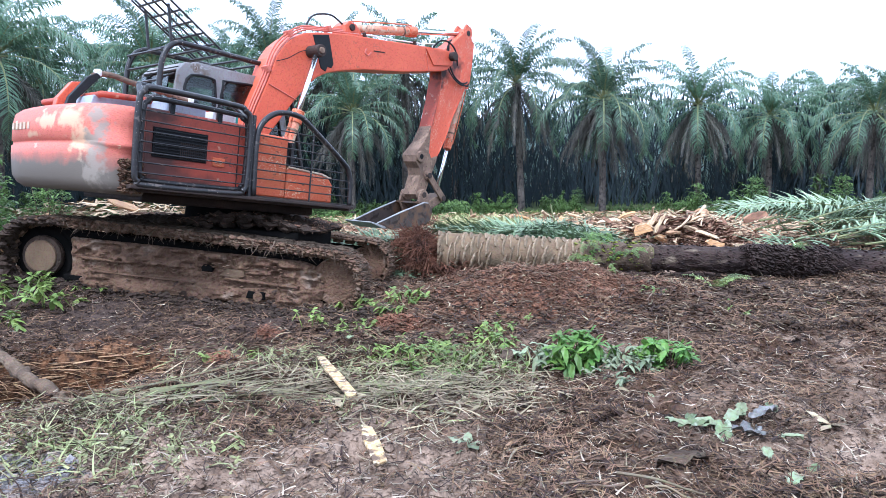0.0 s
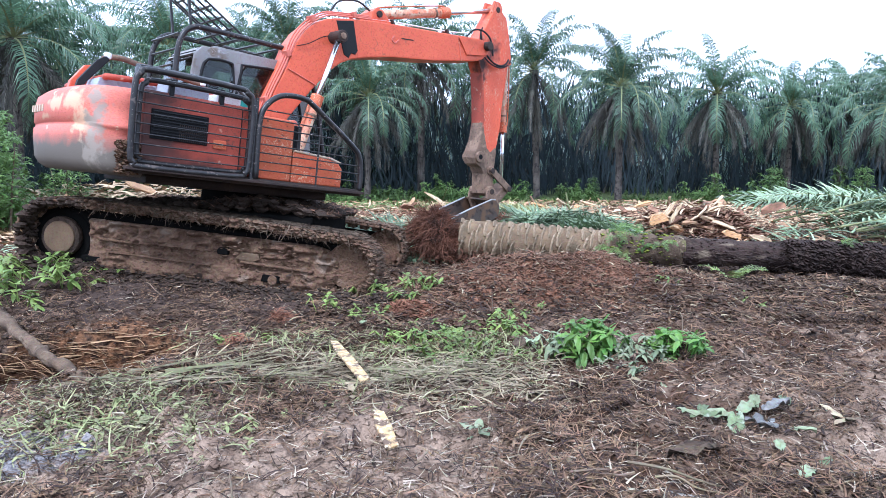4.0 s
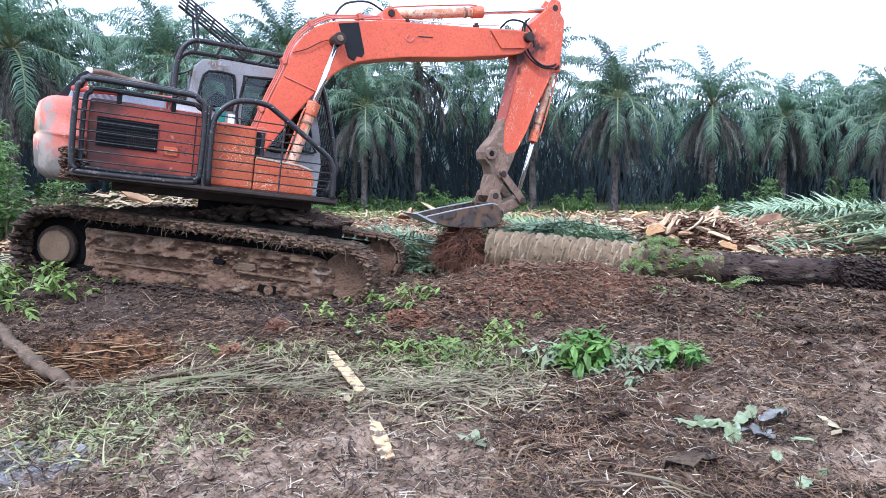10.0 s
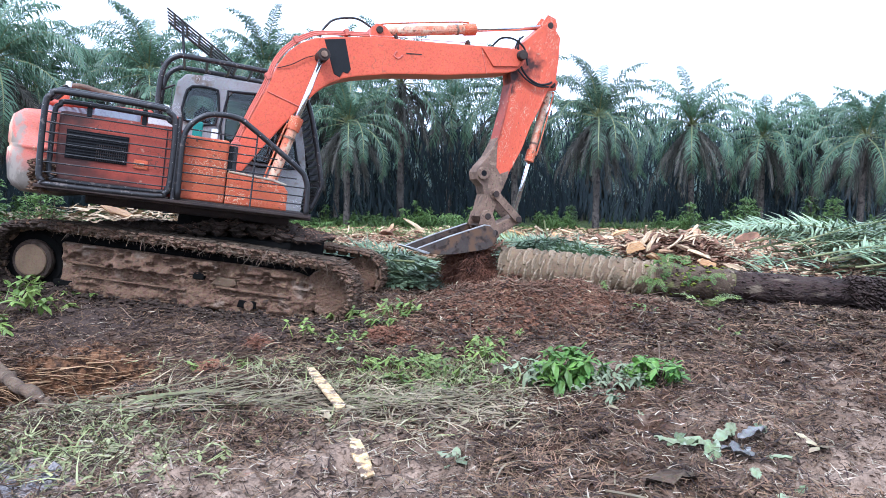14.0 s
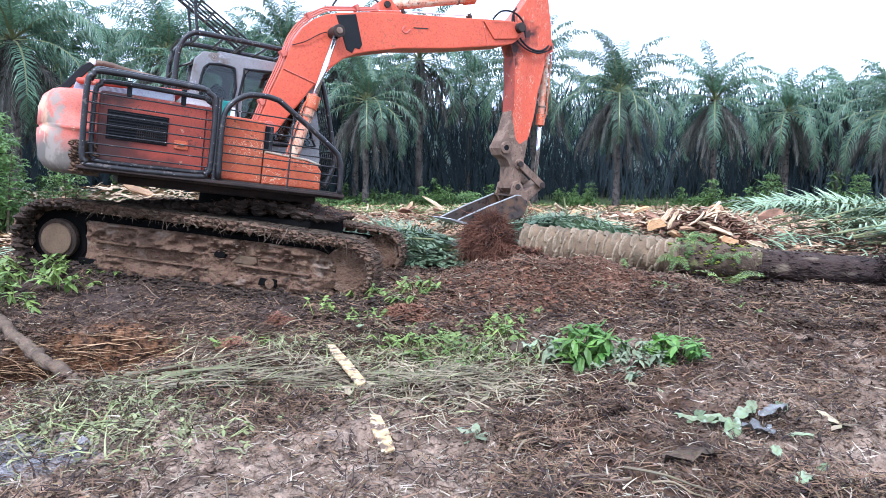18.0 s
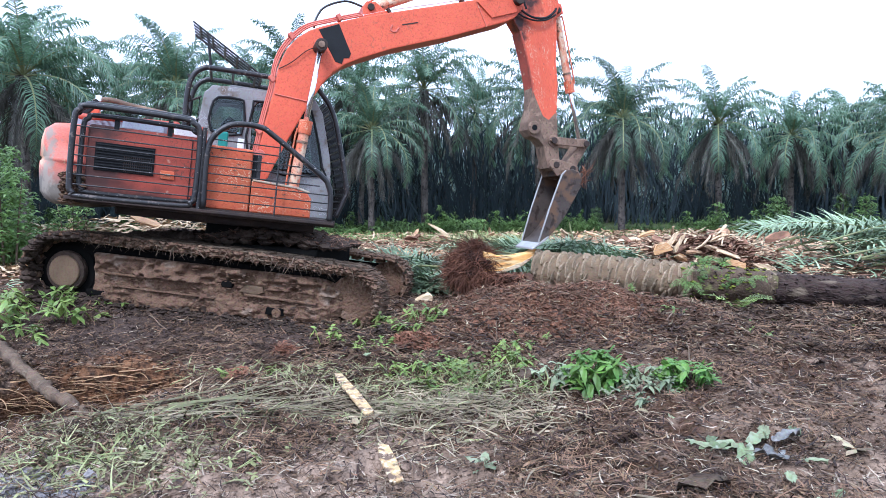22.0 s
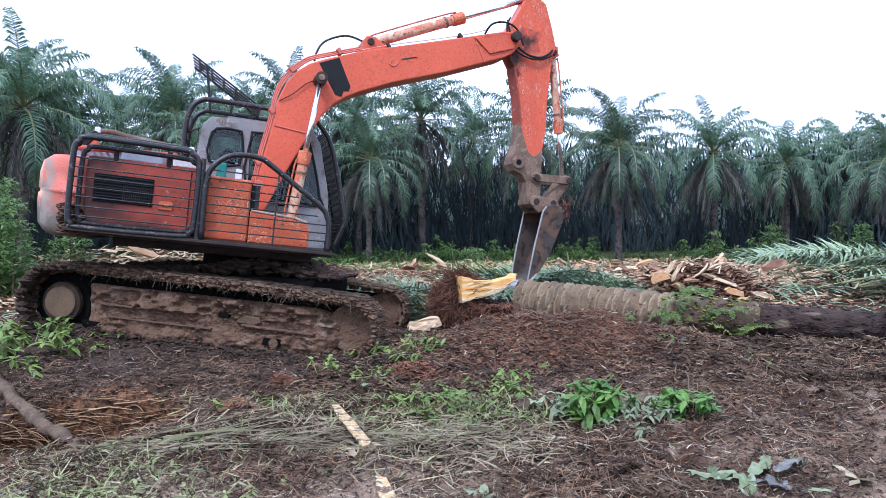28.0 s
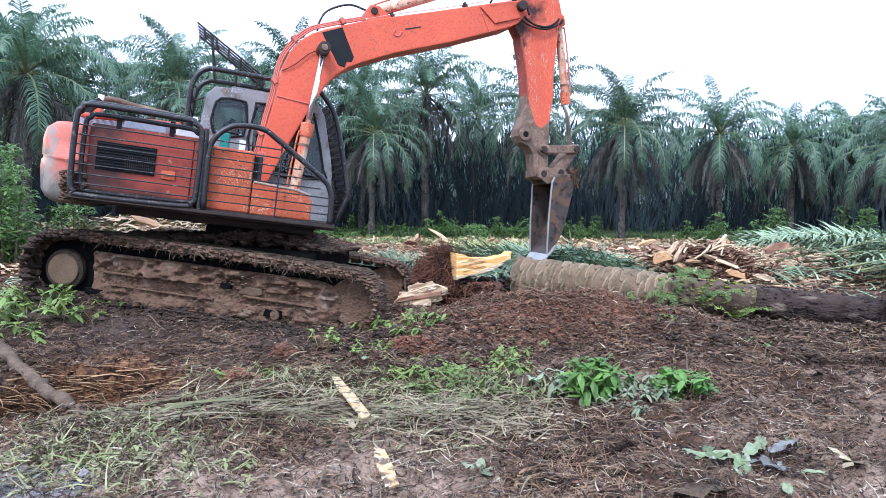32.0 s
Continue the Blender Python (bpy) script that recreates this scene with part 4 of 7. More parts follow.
def window(name, pts, y, out, label):
    part(name, prism(pts, y, y + out * 0.012, 0.02, 2), M_glass, house, label)
    mid = (sum(p[0] for p in pts) / len(pts), sum(p[1] for p in pts) / len(pts))
    big = [(mid[0] + (x - mid[0]) * 1.0, mid[1] + (z - mid[1]) * 1.0) for x, z in pts]
    part("window_seal", tube(smooth_line(at_plane(big, y + out * 0.008), 2, True), 0.018, 6, True), M_black, house, "", True)


window("rear_side_window", [(-0.64, 2.36), (-0.66, 2.66), (-0.58, 2.82), (-0.30, 2.83), (-0.24, 2.76), (-0.24, 2.36)], CY0, -1, "dark tinted side window")
window("front_side_window", [(-0.10, 1.95), (-0.12, 2.74), (-0.04, 2.84), (0.58, 2.86), (0.72, 2.70), (0.90, 2.05), (0.88, 1.92)], CY0, -1, "dark tinted front side window")
part("roof_hatch", box(-0.45, 0.35, 0.40, 1.1, 2.99, 3.04, 0.02), M_cab, house)
part("rear_window", prism([(0.36, 2.40), (1.12, 2.40), (1.12, 2.80), (0.36, 2.80)], 0, 0.012, 0.01), M_glass, house, "dark rear cab window").matrix_local = Matrix.Translation((CX0 - 0.018, 0, 0)) @ Matrix.Rotation(radians(90), 4, "Z")
part("pale_cab_panel", box(-0.28, -0.19, CY0 - 0.02, CY0 + 0.01, 1.95, 2.30, 0.01), M_white, house)

# cab guard cage
for y in (0.26, 1.22):
    part("cage_tube", tube(smooth_line([(-0.97, y, 2.10), (-0.985, y, 2.75), (-0.94, y, 3.03), (-0.82, y, 3.17), (-0.62, y, 3.20), (0.3, y, 3.20), (0.62, y, 3.19), (0.80, y, 3.08), (1.02, y, 2.75), (1.27, y, 1.85), (1.27, y, 1.65), (1.17, y, 1.36)], 5), 0.036, 10), M_rail, house, "bent grey-black cab guard tube", True)
for k in range(5):
    x = -0.72 + 0.30 * k
    part("cage_bar", tube([(x, 0.26, 3.195), (x, 1.22, 3.195)], 0.018, 6), M_rail, house)
for k in range(5):
    z = 2.3 + 0.19 * k
    part("cage_bar", tube([(-0.985, 0.26, z), (-0.985, 1.22, z)], 0.016, 6), M_rail, house)
front = [(0.86, 2.99), (1.02, 2.75), (1.275, 1.83), (1.27, 1.65), (1.17, 1.36)]
for k in range(16):
    t = k / 15
    x, z = 0.90 + 0.36 * min(1, t * 1.45) - 0.08 * max(0, t - 0.69) / 0.31, 2.93 - 1.55 * t
    part("front_mesh_bar", tube([(x, 0.26, z), (x, 1.22, z)], 0.011, 5), M_rail, house)
for k in range(10):
    y = 0.30 + 0.098 * k
    part("front_mesh_bar", tube([(x, y, z) for x, z in front], 0.009, 5), M_rail, house)
for y, z0 in ((0.45, 3.2), (1.1, 3.2)):
    part("visor_post", tube([(-0.72, y + 0.1, z0), (-0.80, y + 0.1, 3.72)], 0.02, 6), M_rail, house)
for k in range(6):
    t = k / 5
    part("visor_bar", tube([(-0.90 + 0.86 * t, 0.35, 3.74 - 0.52 * t), (-0.90 + 0.86 * t, 1.2, 3.74 - 0.52 * t)], 0.016, 6), M_rail, house)
for y in (0.36, 0.55, 0.74, 0.93, 1.12, 1.2):
    part("visor_bar", tube([(-1.0, y, 3.80), (-0.02, y, 3.21)], 0.014, 6), M_rail, house, "slatted visor raised above the cab roof" if y == 0.36 else "")
for k in range(3):
    part("cage_brace", tube([(-0.98, 0.26 + 0.02 * k, 2.1 + 0.3 * k), (-0.80, 0.26, 2.2 + 0.3 * k)], 0.015, 6), M_rail, house)

# -- boom --
b_up = [(-0.16, 0.10), (0.19, 0.24), (0.53, 0.54), (0.86, 0.81), (1.14, 1.07), (1.34, 1.18), (1.54, 1.23), (1.74, 1.23), (1.95, 1.18), (2.42, 1.03), (2.87, 0.85), (3.65, 0.53), (4.47, 0.20), (4.66, 0.10)]
b_lo = [(4.70, -0.02), (4.62, -0.12), (4.45, -0.16), (4.3, -0.14), (3.39, 0.14), (2.59, 0.43), (2.11, 0.56), (1.90, 0.60), (1.70, 0.60), (1.49, 0.555), (1.11, 0.40), (0.6, 0.16), (0.13, -0.08), (-0.10, -0.12), (-0.20, 0.0)]
boom = part("boom", prism(b_up + b_lo, -0.235, 0.235, 0.018), M_orange, excavator, "curved orange box-section boom")
part("boom_seam", tube([(1.20, -0.243, 0.43), (0.86, -0.243, 0.78)], 0.008, 6), M_cw, boom)
part("boom_seam", tube([(4.05, -0.243, 0.34), (3.98, -0.243, -0.04)], 0.006, 6), M_cw, boom)
part("end_plate", prism([(4.05, 0.33), (4.5, 0.16), (4.62, 0.06), (4.62, -0.06), (4.5, -0.11), (4.12, 0.02)], -0.262, -0.232, 0.008), M_orange, boom)
part("elbow_pin", disc(4.61, 0.02, 0.075, -0.36, 0.36, 18, 0.015), M_dark_steel, boom, "greasy elbow pin")
part("cylinder_pin", disc(1.716, 0.96, 0.085, -0.50, 0.50, 18, 0.012), M_dark_steel, boom)
part("cylinder_pin_cap", disc(1.716, 0.96, 0.045, -0.52, 0.52, 14, 0.01), M_rust, boom)
b = prism([(1.86, 1.17), (2.14, 1.09), (2.05, 0.68), (1.99, 0.64), (1.93, 0.68), (1.86, 0.63), (1.80, 0.70)], -0.245, -0.232, 0.004, 1)
part("rubber_patch", b, M_black, boom, "black rubber mat draped over the boom")
part("worn_mark", tube(smooth_line([(2.78, -0.238, 0.70), (2.72, -0.238, 0.66), (2.76, -0.238, 0.60), (2.84, -0.238, 0.62)], 4), 0.012, 5), M_cw, boom, "faded round mark")
part("worn_mark", prism([(2.9, 0.62), (3.12, 0.53), (3.125, 0.545), (2.905, 0.635)], -0.24, -0.234, 0), M_dark_steel, boom)
for k, dz in enumerate((0.0, 0.028, 0.056)):
    hose = smooth_line([(0.02, -0.20 + 0.04 * k, 0.22 + dz), (0.19, -0.22 + 0.03 * k, 0.27 + dz), (0.53, -0.22 + 0.03 * k, 0.57 + dz), (0.86, -0.22 + 0.03 * k, 0.84 + dz), (1.14, -0.22 + 0.03 * k, 1.10 + dz), (1.42, -0.22 + 0.03 * k, 1.23 + dz), (1.74, -0.2 + 0.03 * k, 1.27 + dz), (2.0, -0.2 + 0.03 * k, 1.20 + dz), (2.5, -0.2 + 0.03 * k, 1.02 + dz)], 5)
    part("hydraulic_pipe", tube(hose, 0.013, 6), M_cw, boom, "", True)
for u, v in ((0.4, 0.45), (0.95, 0.92), (1.5, 1.245), (2.2, 1.12)):
    part("pipe_clamp", box(u - 0.03, u + 0.03, -0.25, -0.10, v, v + 0.09, 0.01), M_cw, boom)
part("boom_pipe", tube(smooth_line([(2.3, -0.15, 1.10), (2.9, -0.15, 0.89), (3.6, -0.15, 0.60), (4.1, -0.15, 0.41), (4.35, -0.2, 0.33)], 4), 0.011, 6), M_white, boom, "", True)
for u, v in ((2.87, 0.85), (3.9, 0.43)):
    part("pipe_clamp", box(u - 0.02, u + 0.02, -0.2, -0.08, v, v + 0.08, 0.008), M_dark_steel, boom)
part("arm_cylinder_lug", prism([(2.50, 0.98), (2.58, 1.13), (2.68, 1.16), (2.78, 1.09), (2.86, 0.86)], -0.16, 0.16, 0.015), M_orange, boom)
part("lug_pin", disc(2.68, 1.06, 0.05, -0.19, 0.19, 14, 0.01), M_dark_steel, boom)
part("loose_hose", tube(smooth_line([(2.62, -0.05, 1.13), (2.45, -0.05, 1.32), (2.15, -0.05, 1.40), (1.95, -0.08, 1.33), (1.85, -0.1, 1.24)], 6), 0.016, 7), M_rail, boom, "looped black hose", True)
part("elbow_hose", tube(smooth_line([(4.2, -0.28, 0.30), (4.36, -0.33, 0.36), (4.55, -0.34, 0.28), (4.66, -0.34, 0.10), (4.62, -0.34, -0.15)], 6), 0.015, 7), M_black, boom, "black hose looping at the elbow", True)
part("thin_cable", tube(smooth_line([(1.1, -0.245, 1.02), (1.3, -0.26, 1.0), (1.55, -0.26, 1.02), (1.74, -0.25, 0.98)], 5), 0.006, 5), M_black, boom)

# -- arm --
a_pts = [(-0.74, 0.40), (-0.70, 0.50), (-0.60, 0.55), (-0.52, 0.64), (-0.10, 0.70), (0.16, 0.715), (0.30, 0.62), (0.64, 0.535), (0.95, 0.44), (1.32, 0.375), (1.59, 0.285), (1.80, 0.235), (2.10, 0.165), (2.38, 0.12), (2.50, 0.10), (2.545, 0.0), (2.48, -0.10), (2.32, -0.10), (2.14, -0.085), (2.02, -0.14), (1.94, -0.255), (1.84, -0.285), (1.73, -0.25), (1.55, -0.14), (1.25, -0.045), (0.80, -0.02), (0.40, -0.03), (0.16, -0.11), (-0.06, -0.14), (-0.16, -0.06), (-0.36, 0.12), (-0.60, 0.30)]
arm = part("arm", prism(a_pts, -0.20, 0.20, 0.016), M_arm, excavator, "orange dipper arm, scratched, black with grease at the elbow")
b = prism([(1.70, 0.235), (1.78, 0.10), (1.70, 0.02), (1.42, -0.03), (1.25, -0.05), (1.55, -0.145), (1.73, -0.255), (1.84, -0.29), (1.945, -0.26), (2.025, -0.145), (2.14, -0.09), (2.32, -0.105), (2.485, -0.105), (2.55, 0.0), (2.505, 0.105), (2.38, 0.125), (2.10, 0.17), (1.80, 0.24)], -0.215, 0.215, 0.014)
part("arm_end", b, M_rust, arm, "muddy rusty lower end of the arm")
# duller paint on the inner face: its dirt and its shade in one colour
part("edge_strip", prism([(0.40, -0.035), (0.80, -0.025), (1.25, -0.05), (1.50, -0.125), (1.50, -0.10), (1.25, -0.025), (0.80, 0.0), (0.40, -0.005)], -0.213, 0.213, 0.004, 1), M_dull, arm)
part("edge_strip", prism([(0.32, 0.615), (0.64, 0.535), (0.95, 0.44), (1.32, 0.375), (1.66, 0.27), (1.66, 0.25), (1.32, 0.35), (0.95, 0.415), (0.64, 0.505), (0.32, 0.59)], -0.209, 0.209, 0.004, 1), M_arm, arm)
for s in (-1, 1):
    part("lifting_boss", disc(1.836, -0.18, 0.10, s * 0.20, s * 0.27, 20, 0.02), M_rust, arm)
    part("boss_hole", disc(1.836, -0.18, 0.045, s * 0.262, s * 0.274, 16, 0.004), M_grille, arm)
    part("lever_boss", disc(2.102, 0.077, 0.085, s * 0.20, s * 0.25, 18, 0.015), M_rust, arm)
    part("pin_boss", disc(2.465, 0.0, 0.095, s * 0.20, s * 0.30, 20, 0.015), M_rust, arm)
    part("pin_cap", disc(2.465, 0.0, 0.052, s * 0.29, s * 0.325, 16, 0.01), M_dark_steel, arm)
    part("rod_ear", prism([(-0.80, 0.36), (-0.78, 0.50), (-0.68, 0.56), (-0.55, 0.53), (-0.48, 0.36), (-0.62, 0.28)], s * 0.12, s * 0.19, 0.015), M_arm, arm)
part("rod_pin", disc(-0.65, 0.432, 0.05, -0.21, 0.21, 16, 0.01), M_dark_steel, arm)
part("cylinder_lug", prism([(0.05, 0.66), (0.13, 0.79), (0.27, 0.79), (0.34, 0.60)], -0.10, 0.10, 0.015), M_orange, arm)
part("cylinder_lug_pin", disc(0.213, 0.70, 0.045, -0.16, 0.16, 14, 0.01), M_dark_steel, arm)
part("arm_hose", tube(smooth_line([(-0.30, -0.25, -0.05), (-0.14, -0.29, -0.06), (0.06, -0.30, 0.0), (0.24, -0.30, 0.18), (0.30, -0.29, 0.40), (0.24, -0.24, 0.58), (0.16, -0.16, 0.68)], 6), 0.018, 8), M_black, arm, "black hose over the arm", True)
part("arm_hose", tube(smooth_line([(-0.34, -0.25, 0.0), (-0.18, -0.30, -0.10), (0.10, -0.31, -0.06), (0.27, -0.31, 0.14), (0.33, -0.30, 0.38), (0.28, -0.25, 0.60)], 6), 0.014, 8), M_black, arm, "", True)

for o in [arm] + list(arm.children):
    for v in o.data.vertices:
        v.co.y *= 0.70

# -- bucket: wide digging bucket with a plain cutting lip --
BW = 0.32
back = [(0.0, 0.24), (0.02, 0.34), (0.10, 0.425), (0.22, 0.445), (0.46, 0.395), (0.72, 0.335), (0.95, 0.255), (1.12, 0.165), (1.24, 0.07)]
inner = [(1.22, 0.055), (1.10, 0.145), (0.94, 0.23), (0.71, 0.305), (0.46, 0.36), (0.23, 0.41), (0.12, 0.39), (0.05, 0.33), (0.03, 0.24)]
bucket = part("bucket", prism(back + inner, -BW, BW, 0.008, 1), M_steel, excavator, "wide worn steel bucket with a bright cutting lip")
for s in (-1, 1):
    sp = [(0.06, 0.12), (0.0, 0.24), (0.02, 0.34), (0.10, 0.425), (0.22, 0.445), (0.46, 0.395), (0.72, 0.335), (0.95, 0.255), (1.12, 0.165), (1.24, 0.07), (1.20, 0.045), (0.70, 0.055), (0.14, 0.085)]
    part("side_plate", prism(sp, s * BW, s * (BW + 0.025), 0.006, 1), M_steel, bucket, "scraped steel side plate")
    part("side_edge", prism([(1.25, 0.05), (1.20, 0.038), (0.70, 0.045), (0.13, 0.078), (0.05, 0.12), (0.06, 0.135), (0.14, 0.096), (0.70, 0.063), (1.2, 0.055)], s * (BW - 0.004), s * (BW + 0.029), 0.004, 1), M_blade, bucket, "shiny worn side edge")
    part("hinge_ear", prism([(-0.09, 0.0), (-0.05, -0.09), (0.05, -0.09), (0.16, 0.06), (0.14, 0.30), (0.02, 0.40), (-0.08, 0.36), (-0.10, 0.25)], s * 0.205, s * 0.25, 0.012), M_rust, bucket, "rusty hinge ear")
part("cutting_lip", prism([(1.10, 0.190), (1.18, 0.135), (1.34, 0.0), (1.355, -0.022), (1.33, -0.022), (1.15, 0.11), (1.08, 0.165)], -BW - 0.03, BW + 0.03, 0.004, 1), M_blade, bucket, "bright ground cutting lip")
part("top_plate", prism([(0.14, 0.075), (0.05, 0.12), (0.0, 0.25), (0.03, 0.25), (0.075, 0.14), (0.15, 0.10)], -BW, BW, 0.004, 1), M_steel, bucket, "steel plate behind the hinge")
part("wear_plate", box(0.0, 0.14, -0.28, 0.28, 0.33, 0.43, 0.01), M_rust, bucket)
part("hinge_pin", disc(0, 0, 0.05, -0.262, 0.262, 16), M_dark_steel, bucket)
part("link_pin", disc(-0.03, 0.28, 0.045, -0.27, 0.27, 16), M_dark_steel, bucket)
tagged(part("caught_roots", blades(110, lambda r: (r.uniform(-0.08, 0.2), r.uniform(-0.42, 0.1), r.uniform(0.40, 0.50)), 21, (0.1, 0.34), 0.008, 0.8, 0.6), M_fibre, bucket, "bits of root caught behind the bucket"), kind="stuff")


for o in [bucket] + list(bucket.children):
    if o.name.split(".")[0] not in ("hinge_ear", "hinge_pin", "link_pin", "wear_plate"):
        for v in o.data.vertices:
            v.co.y *= 1.06 - 0.14 * max(0, v.co.x) / 1.29
# -- cylinders and linkage --
def cylinder(name, length, r, label):
    b = tube([(0, 0, 0), (length, 0, 0)], r, 18)
    o = part(name, b, M_cylpaint, excavator, label, False)
    part("end_collar", tube([(length - 0.17, 0, 0), (length + 0.01, 0, 0)], r * 1.28, 18), M_tank, o, "flaking orange cylinder head")
    part("end_collar", tube([(length - 0.30, 0, 0), (length - 0.27, 0, 0)], r * 1.15, 18), M_rust, o)
    part("eye", disc(0, 0, r * 1.15, -r * 0.9, r * 0.9, 16), M_cylpaint, o)
    part("hose_pipe", tube(smooth_line([(0.10, -r * 0.4, r), (0.16, -r * 0.5, r * 1.5), (length - 0.2, -r * 0.5, r * 1.5), (length - 0.12, -r * 0.4, r)], 3), 0.012, 6), M_tank, o)
    return o


def rod(name, length, r, label):
    o = part(name, tube([(-length, 0, 0), (-0.03, 0, 0)], r, 16), M_chrome, excavator, label, True)
    part("rod_eye", disc(0, 0, r * 2.0, -r * 1.7, r * 1.7, 18), M_rust, o)
    return o


LIFT_Y = 0.40
lift_cyl = [cylinder("boom_cylinder", 1.16, 0.07, "orange boom lift cylinder with flaking paint") for _ in (0, 1)]
lift_rod = [rod("boom_cylinder_rod", 1.25, 0.038, "bright chrome rod") for _ in (0, 1)]
arm_cyl, arm_rod = cylinder("arm_cylinder", 1.55, 0.07, "orange arm cylinder along the boom"), rod("arm_cylinder_rod", 1.45, 0.040, "bright chrome rod")
bkt_cyl, bkt_rod = cylinder("bucket_cylinder", 1.24, 0.058, "orange bucket cylinder along the arm"), rod("bucket_cylinder_rod", 1.25, 0.032, "bright chrome rod")
LEVER, LINK, LUG, PIVOT = 0.55, 0.46, (-0.03, 0.28), (2.102, 0.077)
LEVER_PTS = [(0, 0.06), (LEVER, 0.06), (LEVER + 0.07, 0), (LEVER, -0.06), (0, -0.06), (-0.07, 0)]
lever = part("link_lever", prism(LEVER_PTS, -0.215, -0.175, 0.012), M_rust, excavator, "rusty link lever")
part("far_lever", prism(LEVER_PTS, 0.175, 0.215, 0.012), M_rust, lever)
for x in (0, LEVER):
    part("lever_pin", disc(x, 0, 0.05, -0.232, 0.232, 16), M_dark_steel, lever)
link = part("bucket_link", prism([(-0.06, 0.07), (LINK + 0.05, 0.09), (LINK + 0.08, 0), (LINK + 0.05, -0.09), (-0.06, -0.07), (-0.09, 0)], -0.15, 0.15, 0.02), M_rust, excavator, "muddy rusty bucket link")

# joint angles in degrees by time: turn of the house, boom, arm, bucket against the arm
JOINTS = [(0, 58.2, 27.5, -101.5, -56.5), (0.5, 56.1, 29.7, -99.7, -68.3), (1, 57.8, 34.1, -86.9, -74.1), (1.5, 64.8, 34.0, -66.2, -64.8), (2, 73.2, 27.0, -56.4, -55.6), (2.5, 72.4, 22.0, -60.9, -57.1),
          (4.5, 49.3, 27.8, -88.6, -85.4), (5, 49.7, 29.1, -99.0, -108.0), (5.5, 47.0, 27.0, -117.7, -102.3), (6, 42.3, 23.1, -120.4, -93.1), (6.5, 38.5, 22.9, -122.8, -79.0), (7, 37.3, 23.9, -121.2, -71.0),
          (7.5, 36.3, 24.6, -120.4, -64.9), (8, 36.0, 25.0, -119.0, -59.8), (8.5, 35.4, 26.2, -115.8, -55.5), (9, 35.0, 26.6, -114.3, -54.6), (9.5, 34.5, 26.8, -110.3, -57.2), (10, 34.6, 27.8, -97.9, -65.9),
          (10.5, 34.7, 29.8, -100.1, -93.2), (11, 35.0, 25.6, -119.9, -92.6), (11.5, 34.5, 21.7, -119.0, -75.5), (12, 33.3, 21.9, -117.9, -61.3), (12.5, 33.2, 22.2, -117.4, -58.6), (13, 32.8, 23.2, -114.4, -57.3),
          (13.5, 31.3, 24.4, -109.8, -59.1), (15.5, 27.1, 36.1, -56.0, -48.6), (16, 32.6, 36.0, -56.9, -43.9), (16.5, 35.8, 35.9, -56.9, -45.7), (17, 37.8, 34.1, -63.9, -44.1), (17.5, 37.4, 33.0, -71.9, -48.1),
          (18, 38.3, 29.1, -84.6, -69.2), (18.5, 37.2, 34.0, -69.7, -38.3), (19, 35.5, 39.4, -67.1, -28.9), (19.5, 31.5, 39.2, -70.6, -29.4), (20, 29.4, 33.6, -87.5, -30.8), (20.5, 29.5, 40.3, -69.6, -26.4),
          (21, 29.8, 37.4, -75.7, -29.3), (21.5, 29.4, 34.9, -81.0, -35.0), (22, 29.0, 38.6, -70.8, -32.7), (22.5, 29.8, 34.1, -85.0, -30.3), (23, 29.3, 38.4, -71.4, -29.3), (23.5, 29.3, 37.6, -77.0, -22.7),
          (24, 29.2, 36.7, -80.3, -22.9), (24.5, 29.4, 33.0, -86.7, -31.8), (25, 29.1, 36.4, -76.7, -31.7), (25.5, 30.1, 39.7, -74.6, -18.4), (27.5, 29.9, 40.2, -74.7, -15.8), (28, 29.3, 37.8, -78.1, -18.9),
          (28.5, 29.3, 34.5, -87.2, -22.3), (29, 29.0, 31.2, -96.5, -19.3), (29.5, 29.4, 38.4, -78.1, -16.2), (30, 29.4, 37.9, -80.7, -12.2), (30.5, 29.3, 34.8, -84.1, -21.0), (31, 28.6, 27.8, -100.5, -27.3),
          (31.5, 29.1, 32.7, -88.0, -19.5), (32, 29.0, 38.8, -75.9, -10.1)]


def joints(t):
    """The four angles at t, on smooth curves that don't overshoot."""
    ts = [r[0] for r in JOINTS]
    i = max(0, min(len(ts) - 2, sum(1 for s in ts if s <= t) - 1))
    h = ts[i + 1] - ts[i]
    u = (t - ts[i]) / h
    out = []
    for k in range(1, 5):
        def slope(j):
            if j <= 0 or j >= len(ts) - 1:
                return 0.0
            a = (JOINTS[j][k] - JOINTS[j - 1][k]) / (ts[j] - ts[j - 1])
            c = (JOINTS[j + 1][k] - JOINTS[j][k]) / (ts[j + 1] - ts[j])
            return 0.0 if a * c <= 0 else 2 * a * c / (a + c)
        p, q, m, n = JOINTS[i][k], JOINTS[i + 1][k], slope(i) * h, slope(i + 1) * h
        out.append(p * (2 * u ** 3 - 3 * u * u + 1) + m * (u ** 3 - 2 * u * u + u) + q * (-2 * u ** 3 + 3 * u * u) + n * (u ** 3 - u * u))
    return out


def placed(p, ang, q):
    c, s = math.cos(ang), math.sin(ang)
    return p[0] + c * q[0] - s * q[1], p[1] + s * q[0] + c * q[1]


